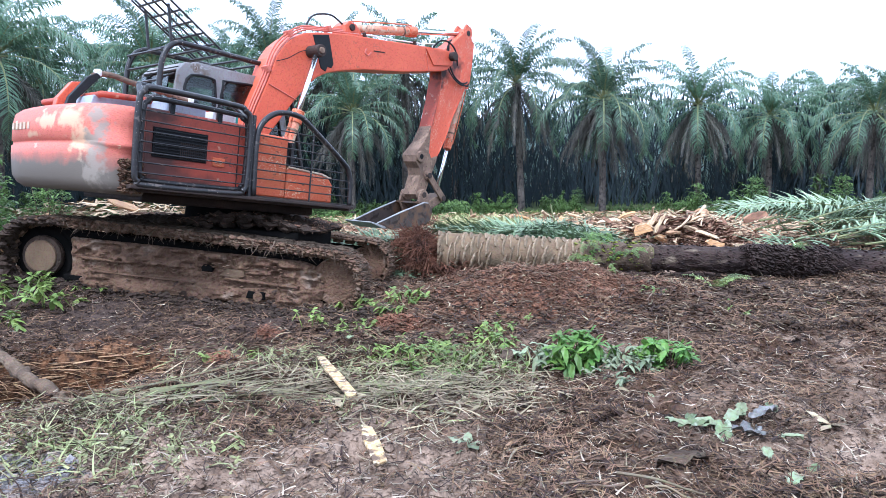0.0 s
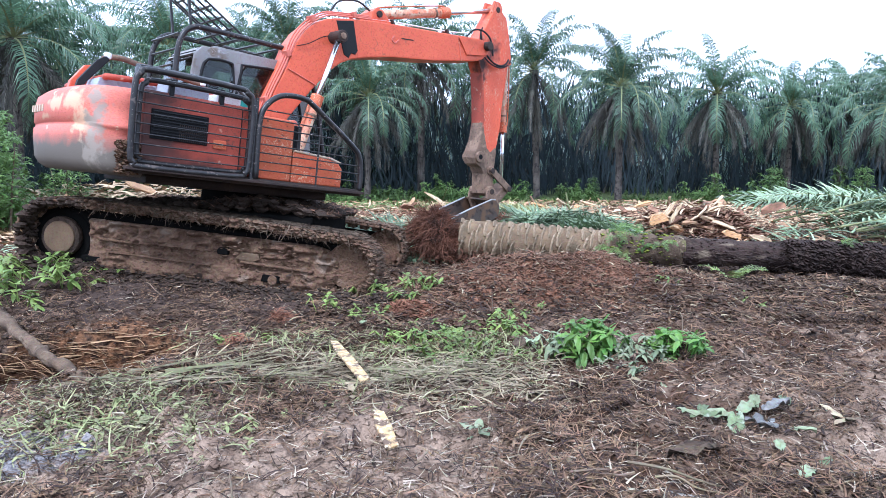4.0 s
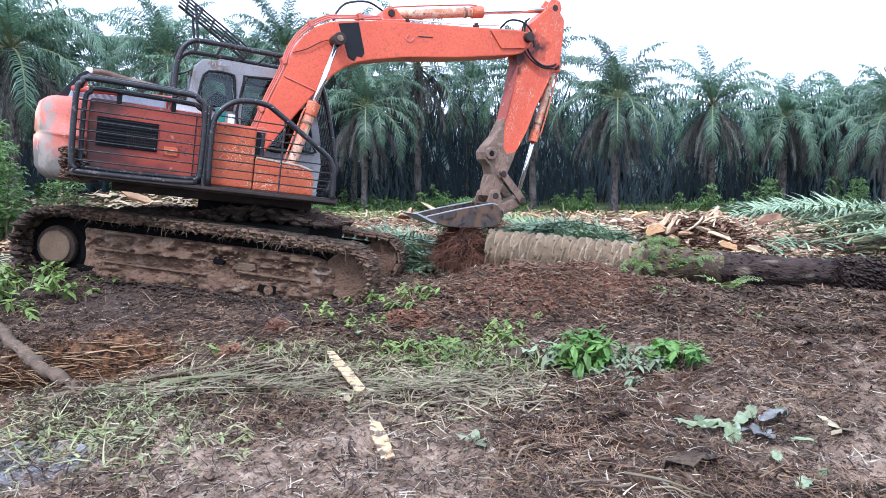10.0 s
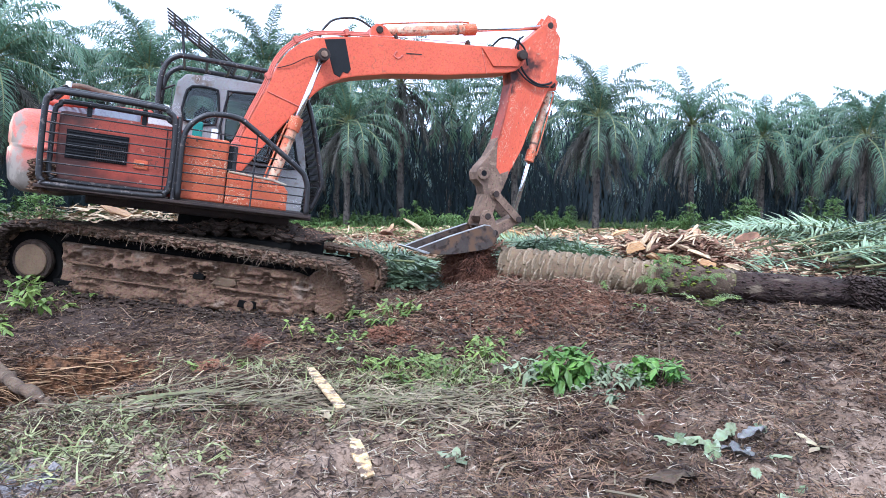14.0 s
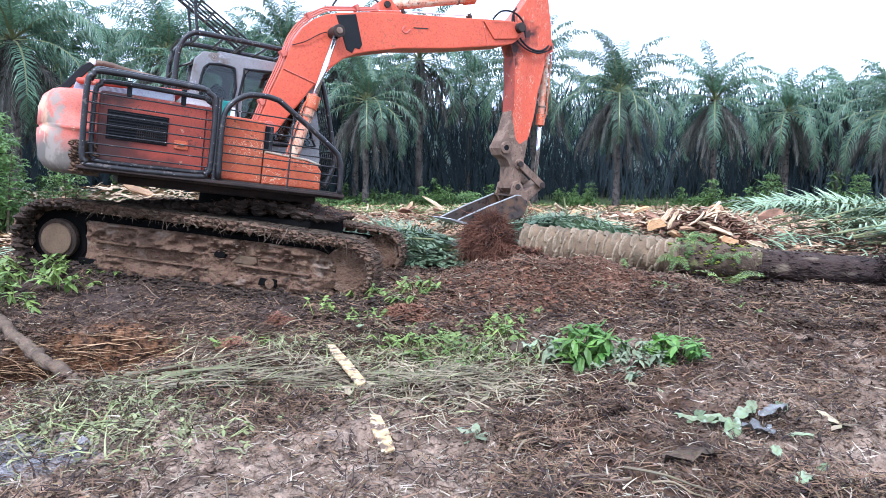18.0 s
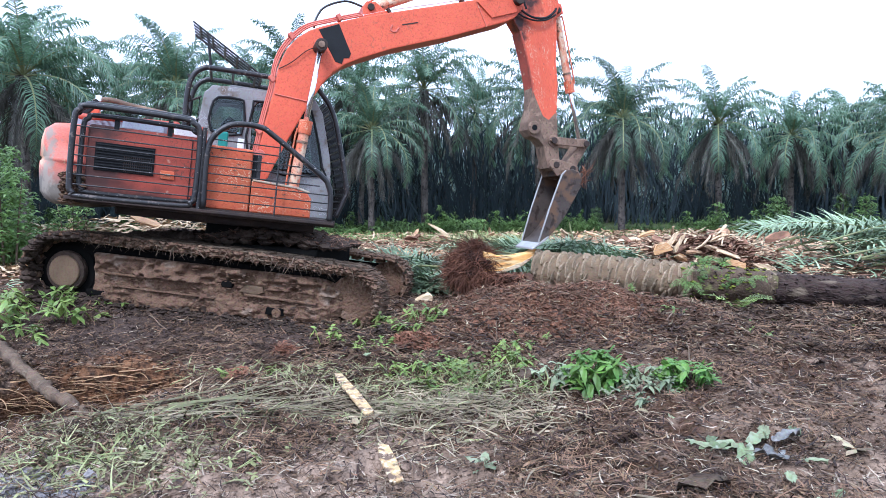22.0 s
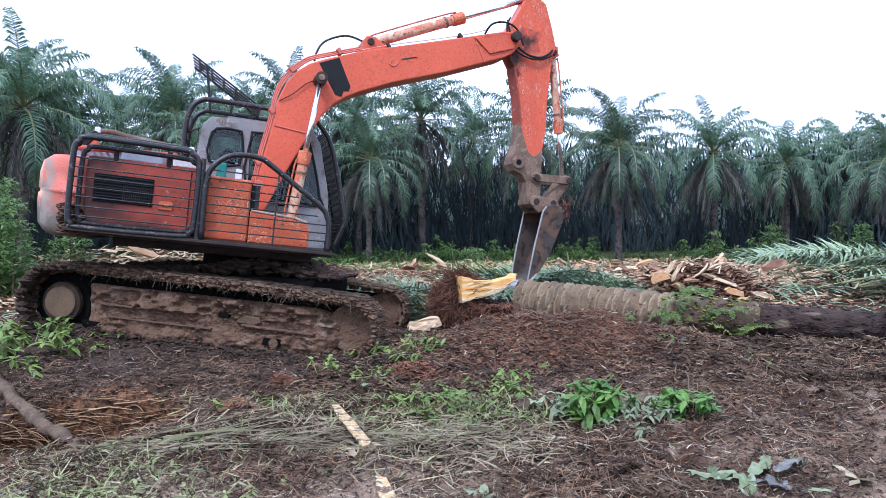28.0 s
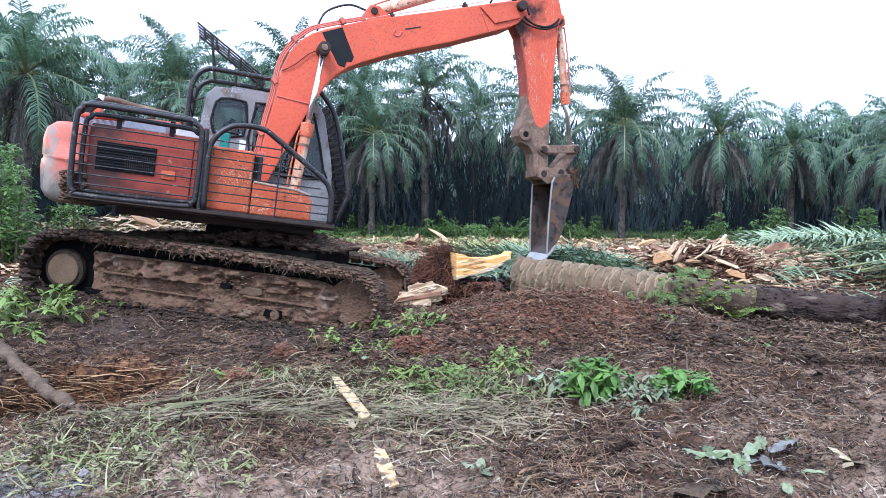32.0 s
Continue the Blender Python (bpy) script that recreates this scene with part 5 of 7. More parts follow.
def machine_poses(t):
    h, b, a, k = [radians(v) for v in joints(t)]
    turn = Matrix.Rotation(h, 4, "Z")
    elbow = placed(FOOT, b, (BOOM, 0))
    pin = placed(elbow, a, (ARM, 0))

    def at(p, ang, y=0.0):
        return turn @ Matrix.Translation((p[0], BOOM_Y + y, p[1])) @ Matrix.Rotation(-ang, 4, "Y")

    def pair(p, q, y=0.0):
        ang = math.atan2(q[1] - p[1], q[0] - p[0])
        return at(p, ang, y), at(q, ang, y)

    lift_a, lift_b = (0.47, 1.42), placed(FOOT, b, (1.716, 0.96))
    arm_a, arm_b = placed(FOOT, b, (2.66, 1.07)), placed(elbow, a, (-0.65, 0.432))
    lug, pivot = placed(pin, a + k, LUG), placed(elbow, a, PIVOT)
    d = math.dist(lug, pivot)
    d = min(max(d, 0.12), LEVER + LINK - 0.01)
    u = math.atan2(lug[1] - pivot[1], lug[0] - pivot[0])
    w = math.acos(max(-1, min(1, (LEVER ** 2 + d * d - LINK ** 2) / (2 * LEVER * d))))
    knee = placed(pivot, u + w, (LEVER, 0))
    bk_a = placed(elbow, a, (0.213, 0.70))
    out = {house: turn @ LEAN, boom: at(FOOT, b), arm: at(elbow, a), bucket: at(pin, a + k)}
    for i, y in enumerate((-LIFT_Y, LIFT_Y)):
        out[lift_cyl[i]], out[lift_rod[i]] = pair(lift_a, lift_b, y)
    out[arm_cyl], out[arm_rod] = pair(arm_a, arm_b)
    out[bkt_cyl], out[bkt_rod] = pair(bk_a, knee)
    out[lever] = at(pivot, u + w)
    out[link] = at(knee, math.atan2(lug[1] - knee[1], lug[0] - knee[0]))
    return out

# ---- the felled palm ----
# place of its root end, and its heading, by time
LOG = [(0, 0.10, 10.95, -2), (2.5, 0.10, 10.95, -2), (4.5, 0.26, 10.75, -8), (6, 0.28, 10.72, -9), (7, 0.48, 10.68, -13), (8, 0.64, 10.65, -15), (9, 0.72, 10.62, -16), (11.5, 0.72, 10.62, -16),
       (12.5, 0.85, 10.62, -16), (13.5, 1.12, 10.66, -17), (15.5, 1.60, 10.70, -17.5), (16.5, 1.58, 10.70, -18), (17.5, 1.30, 10.68, -20), (18, 1.24, 10.68, -20), (20.5, 1.34, 10.66, -21), (23.5, 1.32, 10.64, -22), (25.5, 1.24, 10.62, -24),
       (28.5, 1.10, 10.60, -27), (32, 1.06, 10.60, -27.5)]
palm_log = thing("felled_palm_trunk", "felled oil palm trunk, pale scarred butt, dark brown beyond", "tree trunk")


def log_r(s):
    return 0.30 - 0.10 * min(1, s / 4.0)


def log_body(s0, s1, n, seed, rough):
    rng = random.Random(seed)
    vs, fs, K = [], [], 28
    for i in range(n + 1):
        s = s0 + (s1 - s0) * i / n
        for k in range(K):
            a = 2 * math.pi * k / K
            r = log_r(s) * (1 + rough * (vnoise(s * 3 + 11, a * 1.6, 0.5, seed) - 0.5))
            vs.append((s, r * math.cos(a), r * math.sin(a)))
    for i in range(n):
        for k in range(K):
            fs.append((i * K + k, i * K + (k + 1) % K, (i + 1) * K + (k + 1) % K, (i + 1) * K + k))
    fs.append(tuple(range(K))[::-1])
    fs.append(tuple(n * K + k for k in range(K)))
    return vs, [], fs


part("pale_trunk", log_body(0, 2.3, 40, 1, 0.12), M_barkbase, palm_log, "pale grey-brown butt of the trunk", True)
part("brown_trunk", log_body(2.28, 3.35, 40, 3, 0.22), M_brownbark, palm_log, "brown mossy length of the trunk", True)
part("dark_trunk", log_body(3.33, 10.5, 210, 2, 0.26), M_trunk, palm_log, "smooth dark brown trunk", True)
# leaf-base scars: pale crescent ridges round the butt
rng = random.Random(31)


def scar_mesh(seed):
    """A crescent ridge bent round the trunk: s along it, the angle round it, raised in its middle."""
    r = random.Random(seed)
    vs, fs, n = [], [], 10
    for i in range(n + 1):
        u = -1 + 2 * i / n
        a = u * 0.64
        s = 0.030 * u + 0.028 * u * u + r.uniform(-0.006, 0.006)
        h = 0.032 * (1 - 0.3 * abs(u) ** 3) + r.uniform(0, 0.010)
        w = 0.026 * (1 - 0.4 * abs(u) ** 2.5) + r.uniform(0.0, 0.010)
        for ds, q in ((-w * 0.5, 0.97), (-w * 0.35, 1 + h * 0.85 / 0.27), (w * 0.25, 1 + h * 0.9 / 0.27), (w * 1.3, 0.97)):
            vs.append((s + ds, q * math.sin(a), q * math.cos(a)))
    for i in range(n):
        for k in range(3):
            fs.append((4 * i + k, 4 * i + k + 1, 4 * i + k + 5, 4 * i + k + 4))
    me = bpy.data.meshes.new("leaf_scar")
    me.from_pydata(vs, [], fs)
    me.materials.append(M_bark)
    return me


SCARS = [scar_mesh(320 + k) for k in range(5)]
for i in range(19):
    for k in range(6):
        a = 2 * math.pi * (k + 0.5 * (i % 2)) / 6 + rng.uniform(-0.12, 0.12)
        s = 0.03 + 0.122 * i + rng.uniform(-0.015, 0.015)
        if rng.random() < 0.06:
            continue
        o = new("leaf_scar", SCARS[rng.randrange(5)])
        o.parent = palm_log
        q = log_r(s)
        o.matrix_local = Matrix.Rotation(a, 4, "X") @ Matrix.Translation((s, 0, 0)) @ Matrix.Diagonal((rng.uniform(0.8, 1.4), q, q, 1))


def round_spot(s0, s1, grow):
    def f(r):
        s, a = r.uniform(s0, s1), r.uniform(0, 2 * math.pi)
        q = log_r(s) * grow * r.uniform(0.9, 1.12)
        return s, q * math.cos(a), q * math.sin(a)
    return f


tagged(part("bark_flake", lumps(1500, round_spot(2.3, 9.5, 1.0), 0.028, 36, 0.6), M_trunk, palm_log), kind="stuff")
tagged(part("bark_shred", blades(900, round_spot(2.2, 9.5, 1.02), 37, (0.06, 0.3), 0.008, -0.3, 0.6), M_darkfibre, palm_log), kind="stuff")
tagged(part("moss", lumps(160, round_spot(2.1, 3.2, 0.97), 0.035, 33), M_log_moss, palm_log, "yellow-green moss on the bark"), kind="stuff")
tagged(part("rotten_fibre", lumps(1800, round_spot(4.8, 6.1, 1.10), 0.045, 34), M_darkfibre, palm_log, "black clump of rotten leaf bases"), kind="stuff")
tagged(part("loose_fibre", blades(1200, round_spot(4.7, 6.3, 1.1), 35, (0.1, 0.4), 0.008, 0.6, 0.8), M_darkfibre, palm_log), kind="stuff")

root_ball = thing("root_ball", "torn-off ball of reddish palm roots at the trunk's end", "roots")


def ball_spot(rmin, rmax):
    def f(r):
        d = Vector((r.gauss(0, 1), r.gauss(0, 1), r.gauss(0, 1))).normalized() * r.uniform(rmin, rmax)
        return -0.28 + d.x * 0.8, d.y, d.z
    return f


part("root_core", lumps(60, ball_spot(0.0, 0.22), 0.13, 41, 1.0), M_darkfibre, root_ball, "dark soil-filled core", True)


def root_spikes(n, seed):
    rng = random.Random(seed)
    vs, fs = [], []
    for _ in range(n):
        d = Vector((rng.gauss(-0.2, 1), rng.gauss(0, 1), rng.gauss(0, 1))).normalized()
        lobe = 0.72 + 0.55 * float(vnoise(2.0 * d.x + 4, 2.0 * d.z + d.y + 7, 0.6, seed))
        c = Vector((-0.31, 0, 0)) + Vector((d.x * 0.33, d.y * 0.30, d.z * 0.35)) * lobe * rng.uniform(0.80, 1.06)
        d = (d * 0.6 + Vector((rng.gauss(0, 1), rng.gauss(0, 1), rng.gauss(-0.2, 1))) * 0.55).normalized()
        L = rng.uniform(0.05, 0.17) if rng.random() < 0.93 else rng.uniform(0.2, 0.38)
        side = d.orthogonal().normalized() * rng.uniform(0.004, 0.009)
        side2 = d.cross(side).normalized() * side.length
        curl = Vector((rng.uniform(-1, 1), rng.uniform(-1, 1), rng.uniform(-1.3, 0.5))) * 0.5
        k = len(vs)
        for i in range(4):
            t = i / 3
            p = c + d * L * t + curl * L * t * t
            w = 1 - 0.7 * t
            vs += [tuple(p + side * w), tuple(p - side * 0.5 * w + side2 * w), tuple(p - side * 0.5 * w - side2 * w)]
        for i in range(3):
            for j in range(3):
                a, e = k + 3 * i + j, k + 3 * i + (j + 1) % 3
                fs.append((a, e, e + 3, a + 3))
    return vs, [], fs


tagged(part("root_mat", root_spikes(5600, 42), M_fibre, root_ball, "dense reddish-brown root spikes"), kind="stuff")

tagged(part("torn_stump", lumps(300, lambda q: (q.uniform(-0.1, 0.62), q.uniform(-0.2, 0.2), q.uniform(-0.36, -0.14)), 0.07, 43, 0.9), M_rootdark, root_ball, "dark brown shredded stump of the trunk"), kind="stuff")
tagged(part("stump_fibre", blades(2200, lambda q: (q.uniform(-0.2, 0.55), q.uniform(-0.30, 0.2), q.uniform(-0.36, -0.08)), 44, (0.06, 0.22), 0.007, -0.5, 1.0), M_fibre, root_ball), kind="stuff")

LOG_Z = 0.35


def lerp_rows(rows, t):
    for p, q in zip(rows, rows[1:]):
        if t <= q[0]:
            u = max(0, (t - p[0]) / (q[0] - p[0]))
            u = u * u * (3 - 2 * u)
            return [a + (b - a) * u for a, b in zip(p[1:], q[1:])]
    return rows[-1][1:]


# ---- standing palms ----
def frond_mesh(L, seed, n=22, droop=1.0, width=0.5, leaf_w=0.022, start=0.35, hang=0.7, spread=0.8):
    """One arching frond that starts at the origin and heads along x: stalk and leaflets as two meshes."""
    rng = random.Random(seed)
    line = []
    p, e = Vector((0, 0, 0)), start
    for i in range(13):
        line.append(p.copy())
        e -= droop * (0.02 + 0.019 * i)
        p += Vector((math.cos(e), 0, math.sin(e))) * L / 12
    vs, fs = [], []
    for i in range(n):
        t = 0.14 + 0.86 * i / (n - 1)
        k = min(11.999, t * 12)
        q = line[int(k)].lerp(line[int(k) + 1], k % 1)
        d = (line[int(k) + 1] - line[int(k)]).normalized()
        ll = width * math.sin(math.pi * min(1, 0.15 + 0.8 * t)) ** 0.6 * rng.uniform(0.75, 1.2)
        for s in (-1, 1):
            up = Vector((-d.z, 0, d.x))
            out = (Vector((0, s, 0)) * spread + d * rng.uniform(0.35, 0.85) + up * rng.uniform(-0.1, 0.45)).normalized()
            k0 = len(vs)
            w = d * leaf_w * rng.uniform(0.8, 1.2)
            a = q + out * ll * 0.5 - Vector((0, 0, ll * hang * 0.12))
            b = q + out * ll * (1 - 0.28 * hang) - Vector((0, 0, ll * hang * rng.uniform(0.4, 0.95)))
            vs += [tuple(q - w * 0.6), tuple(q + w * 0.6), tuple(a + w), tuple(a - w), tuple(b)]
            fs += [(k0, k0 + 1, k0 + 2, k0 + 3), (k0 + 3, k0 + 2, k0 + 4)]
    return line, vs, fs


def crown_mesh(seed, count, L, dead=False, leaf_n=20, leaf_w=0.035):
    rng = random.Random(seed)
    V, F, SV, SF = [], [], [], []
    for i in range(count):
        az = i * 2.39996 + rng.uniform(-0.3, 0.3)
        rank = i / count
        if dead:
            start, droop, l = rng.uniform(-0.55, -1.15), 0.35, L * rng.uniform(0.6, 0.98)
        else:
            start, droop, l = 1.46 - 1.78 * rank + rng.uniform(-0.14, 0.14), 0.70 + 0.95 * rank * (1.45 - 0.75 * rank), L * (0.80 + 0.25 * min(1, rank * 1.5)) * rng.uniform(0.85, 1.08)
        line, vs, fs = frond_mesh(l, rng.randrange(9999), leaf_n, droop, 0.76 if not dead else 0.6, leaf_w, start, 0.8 if not dead else 1.0, 0.8 if not dead else 0.22)
        c, s = math.cos(az), math.sin(az)
        k = len(V)
        V += [(c * x - s * y, s * x + c * y, z) for x, y, z in vs]
        F += [tuple(k + j for j in f) for f in fs]
        k = len(SV)
        for j, p in enumerate(line):
            w = 0.045 * (1 - 0.85 * j / 12)
            for dy, dz in ((-w, 0), (w, 0), (0, w)):
                SV.append((c * p.x - s * dy, s * p.x + c * dy, p.z + dz))
        for j in range(12):
            for m in range(3):
                a, e = k + 3 * j + m, k + 3 * j + (m + 1) % 3
                SF.append((a, e, e + 3, a + 3))
    return (V, [], F), (SV, [], SF)


def palm_trunk(h, r=0.16):
    vs, fs, K, n = [], [], 10, 14
    for i in range(n + 1):
        z = h * i / n
        rr = r * (1.25 - 0.35 * i / n) * (1 + 0.06 * ((i * 7) % 3 - 1)) + (0.10 * max(0, (z - h + 1.2) / 1.2))
        for k in range(K):
            a = 2 * math.pi * k / K + 0.3 * i
            vs.append((rr * math.cos(a), rr * math.sin(a), z - h - 0.4 if i == 0 else z - h))
    for i in range(n):
        for k in range(K):
            fs.append((i * K + k, i * K + (k + 1) % K, (i + 1) * K + (k + 1) % K, (i + 1) * K + k))
    return vs, [], fs


def build_palm(seed, L, count, dead, leaf_n, leaf_w, leafmat, trunk_h):
    """A palm whose origin is the base of its crown."""
    ob = thing("oil_palm", "mature oil palm with arching green fronds above dead hanging ones", "palm tree", None, "plantation palms")
    part("trunk", palm_trunk(trunk_h), M_palmtrunk, ob, "rough brown trunk")
    leaves, stalks = crown_mesh(seed, count, L, False, leaf_n, leaf_w)
    part("crown", leaves, leafmat, ob)
    tagged(part("frond_stalk", stalks, M_rachis, ob), kind="stuff")
    dl, ds = crown_mesh(seed + 50, dead, L, True, leaf_n, leaf_w)
    part("dead_skirt", dl, M_leaf_dry, ob, "grey-brown dead fronds hanging down")
    tagged(part("dead_stalk", ds, M_leaf_dry, ob), kind="stuff")
    return ob


PALMS = [build_palm(s, 4.5, 30, 26, 54, 0.030, M_leaf, 8.0) for s in (101, 102, 103)]
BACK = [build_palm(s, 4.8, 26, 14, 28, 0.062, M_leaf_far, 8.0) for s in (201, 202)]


def set_palm(ob, x, y, z, turn, size, first):
    m = Matrix.Translation((x, y, z)) @ Matrix.Rotation(turn, 4, "Z") @ Matrix.Rotation(radians(2.5 * math.sin(turn * 7)), 4, "X")
    o = ob
    if first:
        o.matrix_world = m @ Matrix.Diagonal((size, size, size, 1))
    else:
        o = copy_thing(ob, m)
        o.scale = (size, size, size)
    return o


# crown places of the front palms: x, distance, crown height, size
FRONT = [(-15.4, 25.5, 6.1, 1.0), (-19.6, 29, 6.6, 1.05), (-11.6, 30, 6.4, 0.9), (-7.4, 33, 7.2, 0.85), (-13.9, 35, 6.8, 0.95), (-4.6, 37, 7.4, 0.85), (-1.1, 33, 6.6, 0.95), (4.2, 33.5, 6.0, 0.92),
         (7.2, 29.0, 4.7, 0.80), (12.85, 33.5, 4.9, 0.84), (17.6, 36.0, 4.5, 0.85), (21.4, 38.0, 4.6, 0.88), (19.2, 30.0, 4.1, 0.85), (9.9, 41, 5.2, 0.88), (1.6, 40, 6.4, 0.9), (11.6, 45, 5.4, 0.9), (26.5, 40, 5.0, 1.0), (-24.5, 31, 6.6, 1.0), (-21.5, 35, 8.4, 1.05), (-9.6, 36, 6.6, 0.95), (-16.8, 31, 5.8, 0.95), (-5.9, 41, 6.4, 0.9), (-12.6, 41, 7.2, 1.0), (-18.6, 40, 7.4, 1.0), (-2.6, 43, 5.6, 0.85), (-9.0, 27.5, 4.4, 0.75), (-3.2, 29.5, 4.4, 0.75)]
used = set()
rng = random.Random(77)
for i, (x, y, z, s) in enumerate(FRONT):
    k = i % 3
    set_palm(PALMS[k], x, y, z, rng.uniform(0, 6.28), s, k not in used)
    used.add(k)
used = set()
n = 0
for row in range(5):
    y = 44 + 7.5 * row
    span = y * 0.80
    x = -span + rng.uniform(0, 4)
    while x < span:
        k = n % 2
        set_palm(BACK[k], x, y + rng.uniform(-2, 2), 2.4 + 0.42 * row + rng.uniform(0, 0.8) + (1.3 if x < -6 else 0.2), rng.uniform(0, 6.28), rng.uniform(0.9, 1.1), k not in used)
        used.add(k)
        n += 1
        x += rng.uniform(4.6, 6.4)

# the torn root end leaves the trunk after the first blows: time, place, heading
ROOTS = [(0, 0.06, 10.95, 0.33, -2), (2.5, 0.06, 10.95, 0.33, -2), (4.5, 0.12, 10.80, 0.45, -9), (6, 0.12, 10.76, 0.42, -10), (7, 0.38, 10.70, 0.38, -13), (9, 0.62, 10.66, 0.36, -16), (11.5, 0.62, 10.66, 0.36, -16),
         (13.5, 0.96, 10.68, 0.38, -17), (15.5, 1.36, 10.66, 0.42, -17.5), (16.5, 1.32, 10.66, 0.42, -18), (18, 1.00, 10.62, 0.44, -20), (19, 0.90, 10.62, 0.44, -20), (20.5, 0.78, 10.52, 0.43, -21), (21, 0.76, 10.46, 0.42, -21), (22, 0.64, 10.44, 0.43, -22),
         (23, 0.62, 10.42, 0.43, -22), (24, 0.53, 10.40, 0.42, -22), (25, 0.51, 10.38, 0.42, -22), (27.5, 0.47, 10.36, 0.43, -22), (28.5, 0.46, 10.36, 0.43, -22), (30, 0.24, 10.36, 0.43, -22), (32, 0.19, 10.36, 0.41, -22)]

# ---- split wood ----
slab = thing("split_trunk_slab", "fresh orange slab split from the palm trunk", "wood")
rng = random.Random(60)
low = [(0.86 * u, -0.17 + 0.27 * u ** 1.6 + rng.uniform(-0.012, 0.012)) for u in [k / 14 for k in range(15)]]
high = [(0.88 * u, 0.19 - 0.16 * math.sin(math.pi * min(1, u * 0.75)) + 0.10 * u + rng.uniform(-0.018, 0.018)) for u in [k / 14 for k in range(14, -1, -1)]]
part("split_wood", prism(low + high, -0.10, 0.16, 0.008, 1), M_wood, slab, "bright fibrous split face")
part("bark_side", prism([(x, z - 0.035 + 0.02 * math.sin(9 * x)) for x, z in low] + [(x, z + 0.012) for x, z in low[::-1]], -0.112, 0.17, 0.006, 1), M_palewood, slab, "pale torn edge")
rng = random.Random(61)
for k in range(9):
    z, x0, L = rng.uniform(-0.10, 0.10), rng.uniform(0.0, 0.25), rng.uniform(0.12, 0.35)
    part("splinter", prism([(x0, z), (x0 + L, z + 0.16 * L), (x0 + L * 0.4, z + 0.02)], -0.108 - rng.uniform(0, 0.012), -0.097, 0, 1), M_palewood if k % 3 == 0 else M_wood, slab)
tagged(part("dark_stump", lumps(260, lambda q: (q.uniform(0.05, 1.15), q.uniform(-0.02, 0.12), q.uniform(-0.55, -0.22)), 0.06, 62, 0.8), M_darkfibre, slab, "black shredded wood under the slab"), kind="stuff")
SLAB = [(0, 0.3, 10.95, 0.3, 0, 0, -2), (2.5, 0.3, 10.95, 0.3, 0, 0, -2), (4.5, 0.62, 10.75, 0.3, 0, 0, -9), (9, 0.88, 10.6, 0.3, 0, 0, -16), (11.5, 0.88, 10.6, 0.3, 0, 0, -16), (13.5, 1.28, 10.62, 0.3, 0, 0, -17),
        (15.5, 1.62, 10.66, 0.3, 0, 0, -17.5), (17, 1.58, 10.64, 0.3, 0, 0, -18), (20.5, 1.5, 10.6, 0.33, 0, 0, -20), (21.4, 1.42, 10.62, 0.33, 0, 0, -20), (22, 0.485, 10.42, 0.497, 0, 0, 20), (23, 0.427, 10.38, 0.527, 0, 0, 20),
        (24, 0.33, 10.34, 0.527, 0, 0, 20), (25, 0.271, 10.28, 0.546, 0, 0, 20), (25.5, 0.242, 10.24, 0.556, 0, 0, 20), (27.5, 0.184, 10.14, 0.586, 0, 0, 20), (28.5, 0.174, 10.12, 0.586, 0, 0, 20), (29, 0.116, 10.12, 0.586, 0, 2, 20),
        (30, 0.126, 10.12, 0.595, 0, 0, 20), (31, 0.058, 10.1, 0.586, 0, 2, 20), (32, 0.077, 10.1, 0.576, 0, 0, 20)]


def splinter_mesh(seed, L, h, w):
    """A torn sliver: ragged ends, uneven edges, bent along its length."""
    r = random.Random(seed)
    n = 6
    low = [(L * k / n, h * (0.10 * r.random() + (0.30 * r.random() if k in (0, n) else 0))) for k in range(n + 1)]
    high = [(L * (k + r.uniform(-0.35, 0.35)) / n, h * (1 - 0.22 * r.random()) * (1 if 0 < k < n else r.uniform(0.35, 0.8))) for k in range(n, -1, -1)]
    b = prism(low + high, 0, w, 0.0, 1)
    bow, twist = r.uniform(-0.25, 0.4), r.uniform(-0.7, 0.7)
    for v in b.verts:
        u, q = v.co.x / L - 0.5, v.co.z - h * 0.5
        c, k = math.cos(twist * u), math.sin(twist * u)
        y = v.co.y
        v.co.y, v.co.z = c * y - k * q, k * y + c * q
        v.co.y += bow * L * u * u
        v.co += Vector((r.uniform(-1, 1), r.uniform(-1, 1), r.uniform(-1, 1))) * 0.008
    return b


def wood_chunk(seed, L, h, w, mat, label, m=None, group=""):
    ob = thing("wood_chunk", label, "wood", m, group)
    part("chunk_body", splinter_mesh(seed, L, h, w * 0.7), mat, ob)
    b = splinter_mesh(seed + 3, L * 0.85, h * 0.35, w * 0.75)
    bmesh.ops.translate(b, verts=b.verts, vec=(0.02, 0.01, -h * 0.12))
    part("bark_strip", b, M_oldwood, ob)
    return ob


